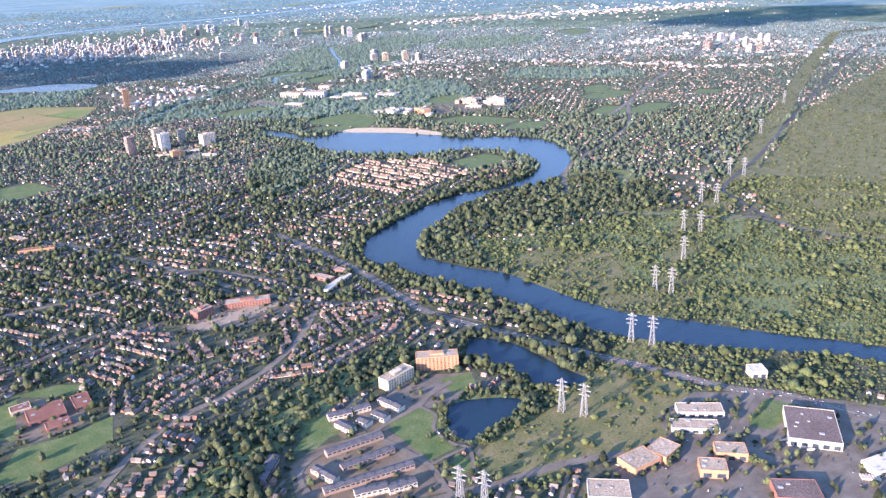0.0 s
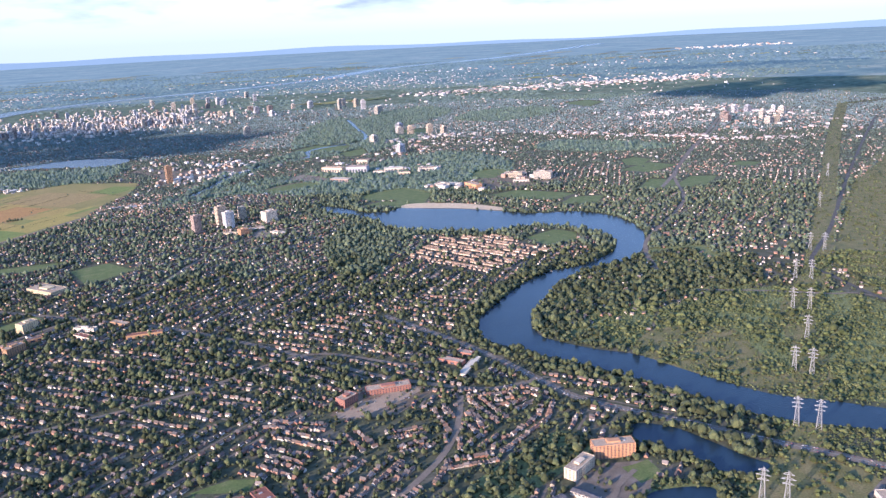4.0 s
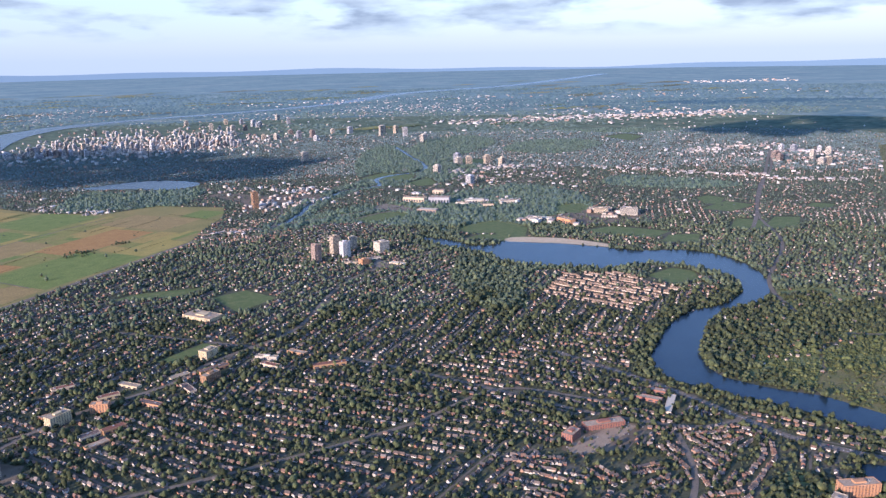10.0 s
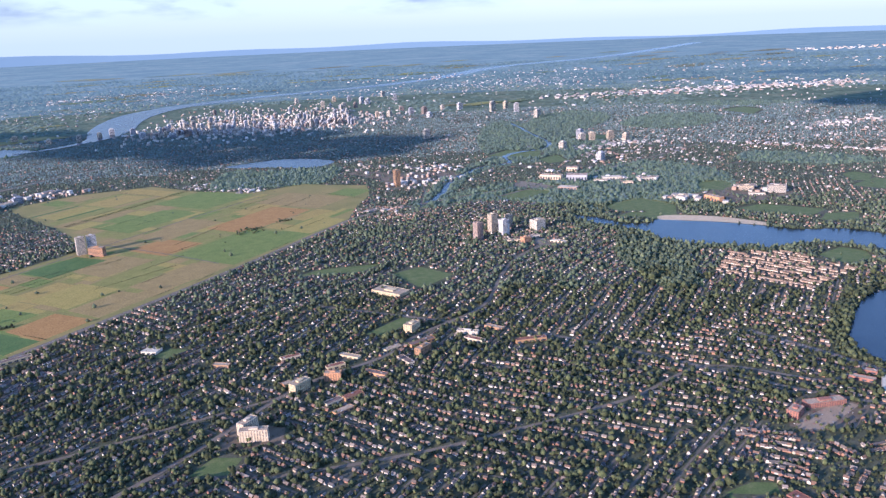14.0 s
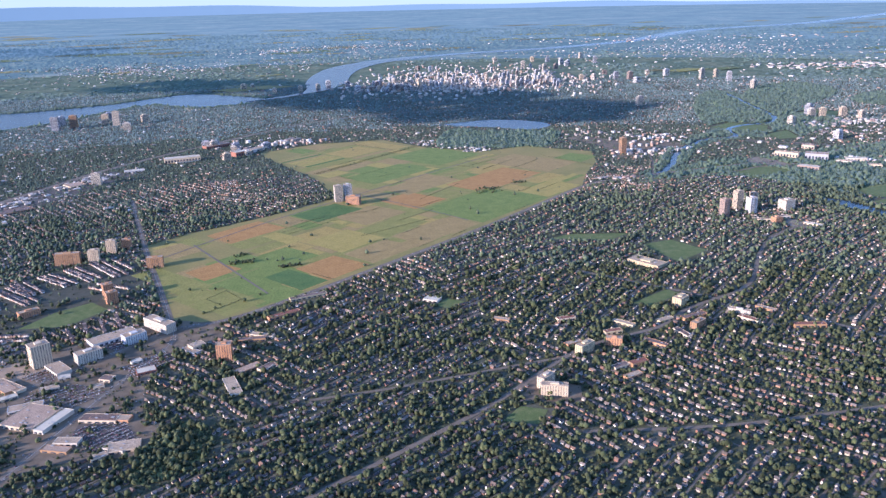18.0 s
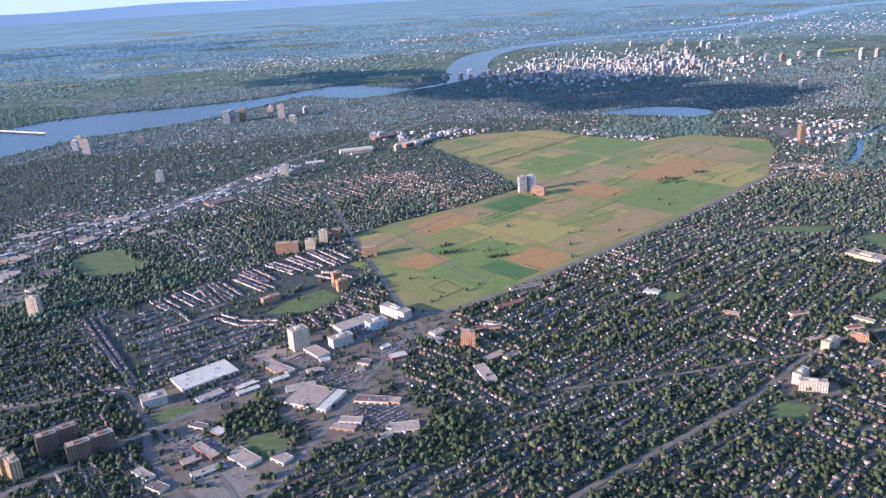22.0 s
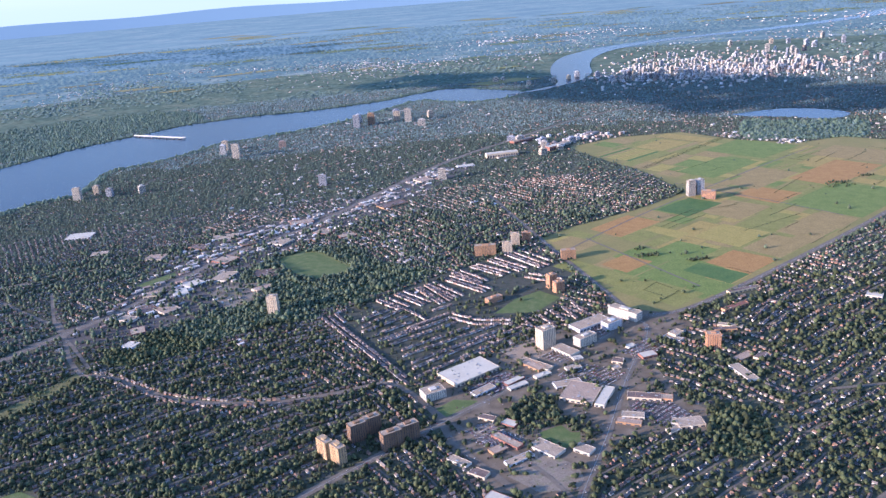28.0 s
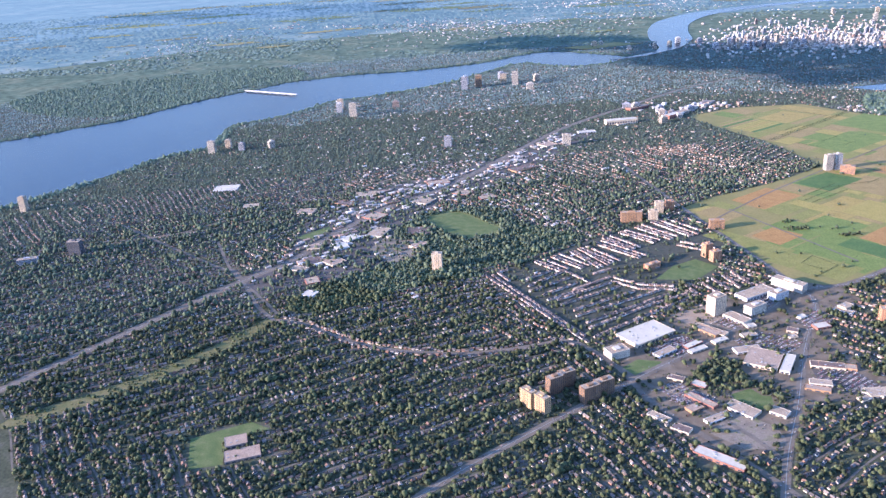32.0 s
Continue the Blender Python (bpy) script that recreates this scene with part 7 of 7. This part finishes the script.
# shopping strips, works and campuses, each along its own street
for ax, ay, bx, by, spread, n, s0, s1, hh in ((534, 1039, 980, 954, 22, 420, 4, 14, 1.6), (565, 597, 679, 605, 11, 90, 2, 8, 1.5), (502, 466, 531, 454, 4, 40, 2, 6, 1.2), (443, 563, 504, 472, 4, 90, 2, 6, 1.0),
                                              (515, 437, 566, 405, 4, 60, 2, 6, 1.0), (658, 565, 672, 506, 8, 60, 2, 8, 1.5), (285, 395, 306, 366, 4, 12, 4, 9, 2.6), (330, 392, 351, 376, 3, 8, 3, 7, 2.0)):
    for k in range(n):
        t = r.random()
        far_box(ax + (bx - ax) * t + r.gauss(0, spread), ay + (by - ay) * t + r.gauss(0, spread), r.uniform(s0, s1) * .7, r.uniform(s0, s1) * .45, hh * r.uniform(.4, 1.1))
for ax, ay, bx, by, spread, n, s0, s1, hh in ((278, 464, 310, 452, 5, 26, 2, 6, 1.6), (144, 594, 208, 555, 7, 40, 2, 6, 1.8), (149, 509, 199, 519, 6, 46, 2, 6, 1.8), (17, 578, 60, 539, 4, 44, 1.5, 4, 1.0),
                                              (112, 442, 140, 441, 2, 14, 2, 6, 1.0), (-109, 569, -68, 615, 4, 30, 3, 7, 2.4), (-489, 1381, -292, 1202, 34, 260, 2, 8, 1.2), (-247, 1592, 76, 1708, 40, 340, 3, 9, 1.2), (309, 585, 397, 599, 8, 50, 3, 8, 1.6),
                                              (1000, 1500, 1500, 1380, 60, 120, 5, 14, 1.6), (1700, 1900, 1980, 1840, 40, 90, 8, 22, 2), (-700, 1380, -520, 1330, 20, 60, 3, 8, 1.2), (300, 1700, 900, 1600, 60, 160, 4, 12, 1.4)):
    for k in range(n):
        t = r.random()
        far_box(ax + (bx - ax) * t + r.gauss(0, spread), ay + (by - ay) * t + r.gauss(0, spread), r.uniform(s0, s1) * .7, r.uniform(s0, s1) * .45, hh * r.uniform(.4, 1.1))
FAR_PAINT = palette("far_building_paint", [(0.48, 0.44, 0.37), (0.33, 0.29, 0.24), (0.42, 0.37, 0.30), (0.26, 0.23, 0.20), (0.60, 0.56, 0.49), (0.32, 0.22, 0.16)])
v, f = merge(parts)
put("far_buildings", raw_mesh("far_buildings", v, f, mats=[FAR_PAINT]), label="scattered pale low buildings in the distance", category="buildings", kind="stuff")

# cars on the lots and roads
cars = []
for poly in (PAVED_LOTS[0], PAVED_LOTS[2], PAVED_LOTS[4], PAVED_LOTS[1]):
    q = np.array(poly, float)
    for k in range(260 if poly is PAVED_LOTS[0] else 60 if poly is PAVED_LOTS[4] else 220):
        x, y = r.uniform(q[:, 0].min(), q[:, 0].max()), r.uniform(q[:, 1].min(), q[:, 1].max())
        if inside(np.array([[x, y]]), q)[0] and np.hypot(building_spots[:, 0] - x, building_spots[:, 1] - y).min() > 3:
            cars.append((round(x / .36) * .36, y, radians(43)))
# marked rows of parking: both sides of each lane
PARKING = LOT_PATCHES[1:8] + [[(-147.4, 206), (-141.6, 215), (-131, 211), (-138, 201)], [(-145, 172), (-140, 178), (-131, 175), (-138, 166)], [(-127, 224), (-121, 229), (-110, 226), (-118, 219)], [(218, 60), (228, 62), (229, 60), (219, 57)]]
cos43, sin43 = math.cos(radians(43)), math.sin(radians(43))
for poly in PARKING:
    q = np.array(poly, float)
    c = q.mean(0)
    for i in range(-34, 35):
        for j in range(-9, 10):
            u, v = i * .3, (j // 2) * 1.75 + (j % 2) * .5
            p = c + np.array([cos43 * u - sin43 * v, sin43 * u + cos43 * v])
            if r.random() < .62 and inside(p[None], q)[0] and np.hypot(building_spots[:, 0] - p[0], building_spots[:, 1] - p[1]).min() > 2.2:
                cars.append((p[0], p[1], radians(133)))
for k, (w, line) in roads.items():
    if w > 1.6:
        for a, b in zip(line[:-1], line[1:]):
            for n_car in range(4 if k in ("riverside_drive", "main_road", "crossing_avenue") else 1):
                if r.random() > (.75 if k in ("riverside_drive", "main_road", "expressway", "crossing_avenue") else .4) or b[1] > 500:
                    continue
                t, s = r.random(), r.choice((-.25, .25)) * w
                n = np.array([-(b - a)[1], (b - a)[0]]) / np.hypot(*(b - a))
                p = a + (b - a) * t + n * s
                cars.append((p[0], p[1], math.atan2(b[1] - a[1], b[0] - a[0])))
parts = []
for x, y, t in cars:
    c, s = math.cos(t), math.sin(t)
    for v, f in (box(-.24, -.09, .1, .24, .09, .18), box(-.12, -.08, .18, .13, .08, .25)):
        parts.append((np.c_[x + v[:, 0] * c - v[:, 1] * s, y + v[:, 0] * s + v[:, 1] * c, v[:, 2]], f))
v, f = merge(parts)
put("parked_cars", raw_mesh("parked_cars", v, f, mats=[CAR_PAINT]), label="many small cars parked on lots and along roads", category="cars", kind="stuff")

# ---- clouds that shade parts of the land ----
def cloud(x, y, lx, ly, turn, seed):
    """A flat-based cumulus whose shadow falls on x, y."""
    z = 260
    back = z / math.tan(SUN_ELEVATION)
    cx, cy = x - math.cos(SUN_HEADING) * back, y - math.sin(SUN_HEADING) * back
    rr = np.random.default_rng(seed)
    vs = []
    for k in range(70):
        a, q = rr.uniform(0, 2 * math.pi), math.sqrt(rr.random())
        s = rr.uniform(.16, .34) * min(lx, ly)
        vs.append((ICO * rr.uniform(.8, 1.2, (12, 1)) * (s, s, s * .22) + (math.cos(a) * q * lx * .8, math.sin(a) * q * ly * .8, rr.uniform(0, 6)), ICO_F))
    v, f = merge(vs)
    put("cloud", raw_mesh("cloud", v, f, mats=[CLOUD]), label="flat grey-white cumulus cloud above the city", category="cloud", kind="structure", at=pose(cx, cy, z, 0, 0, turn))


for k, (x, y, lx, ly, turn) in enumerate(((45, 795, 245, 120, -38), (-215, 1005, 180, 85, -20), (870, 735, 205, 105, 10), (1190, 1110, 250, 60, -25), (-900, 1750, 500, 200, 0))):
    cloud(x, y, lx, ly, turn, 50 + k)

# trailers and vans in the warehouse yard
def trailer_model():
    top = tagged(new("trailer"), "white box trailer parked in a gravel yard", "trailer", "parked trailers")
    put("cargo_box", raw_mesh("cargo_box", *box(-.65, -.13, .1, .65, .13, .4), mats=[WHITE]), top)
    for x in (.36, .5):
        put("axle", raw_mesh("axle", *box(x - .05, -.13, 0, x + .05, .13, .1), mats=[RAILBED]), top)
    return top


trailer = trailer_model()
yard = [(250.6 + .34 * k, 39.9 - .22 * k, 62) for k in range(7)] + [(247.2 + .5 * k, 52.6 - 1.0 * k, -20) for k in range(5)]
for k, (x, y, a) in enumerate(yard):
    if k == 0:
        trailer.matrix_basis = pose(x, y, 0, 0, 0, a)
    else:
        copy_thing(trailer, pose(x, y, 0, 0, 0, a))
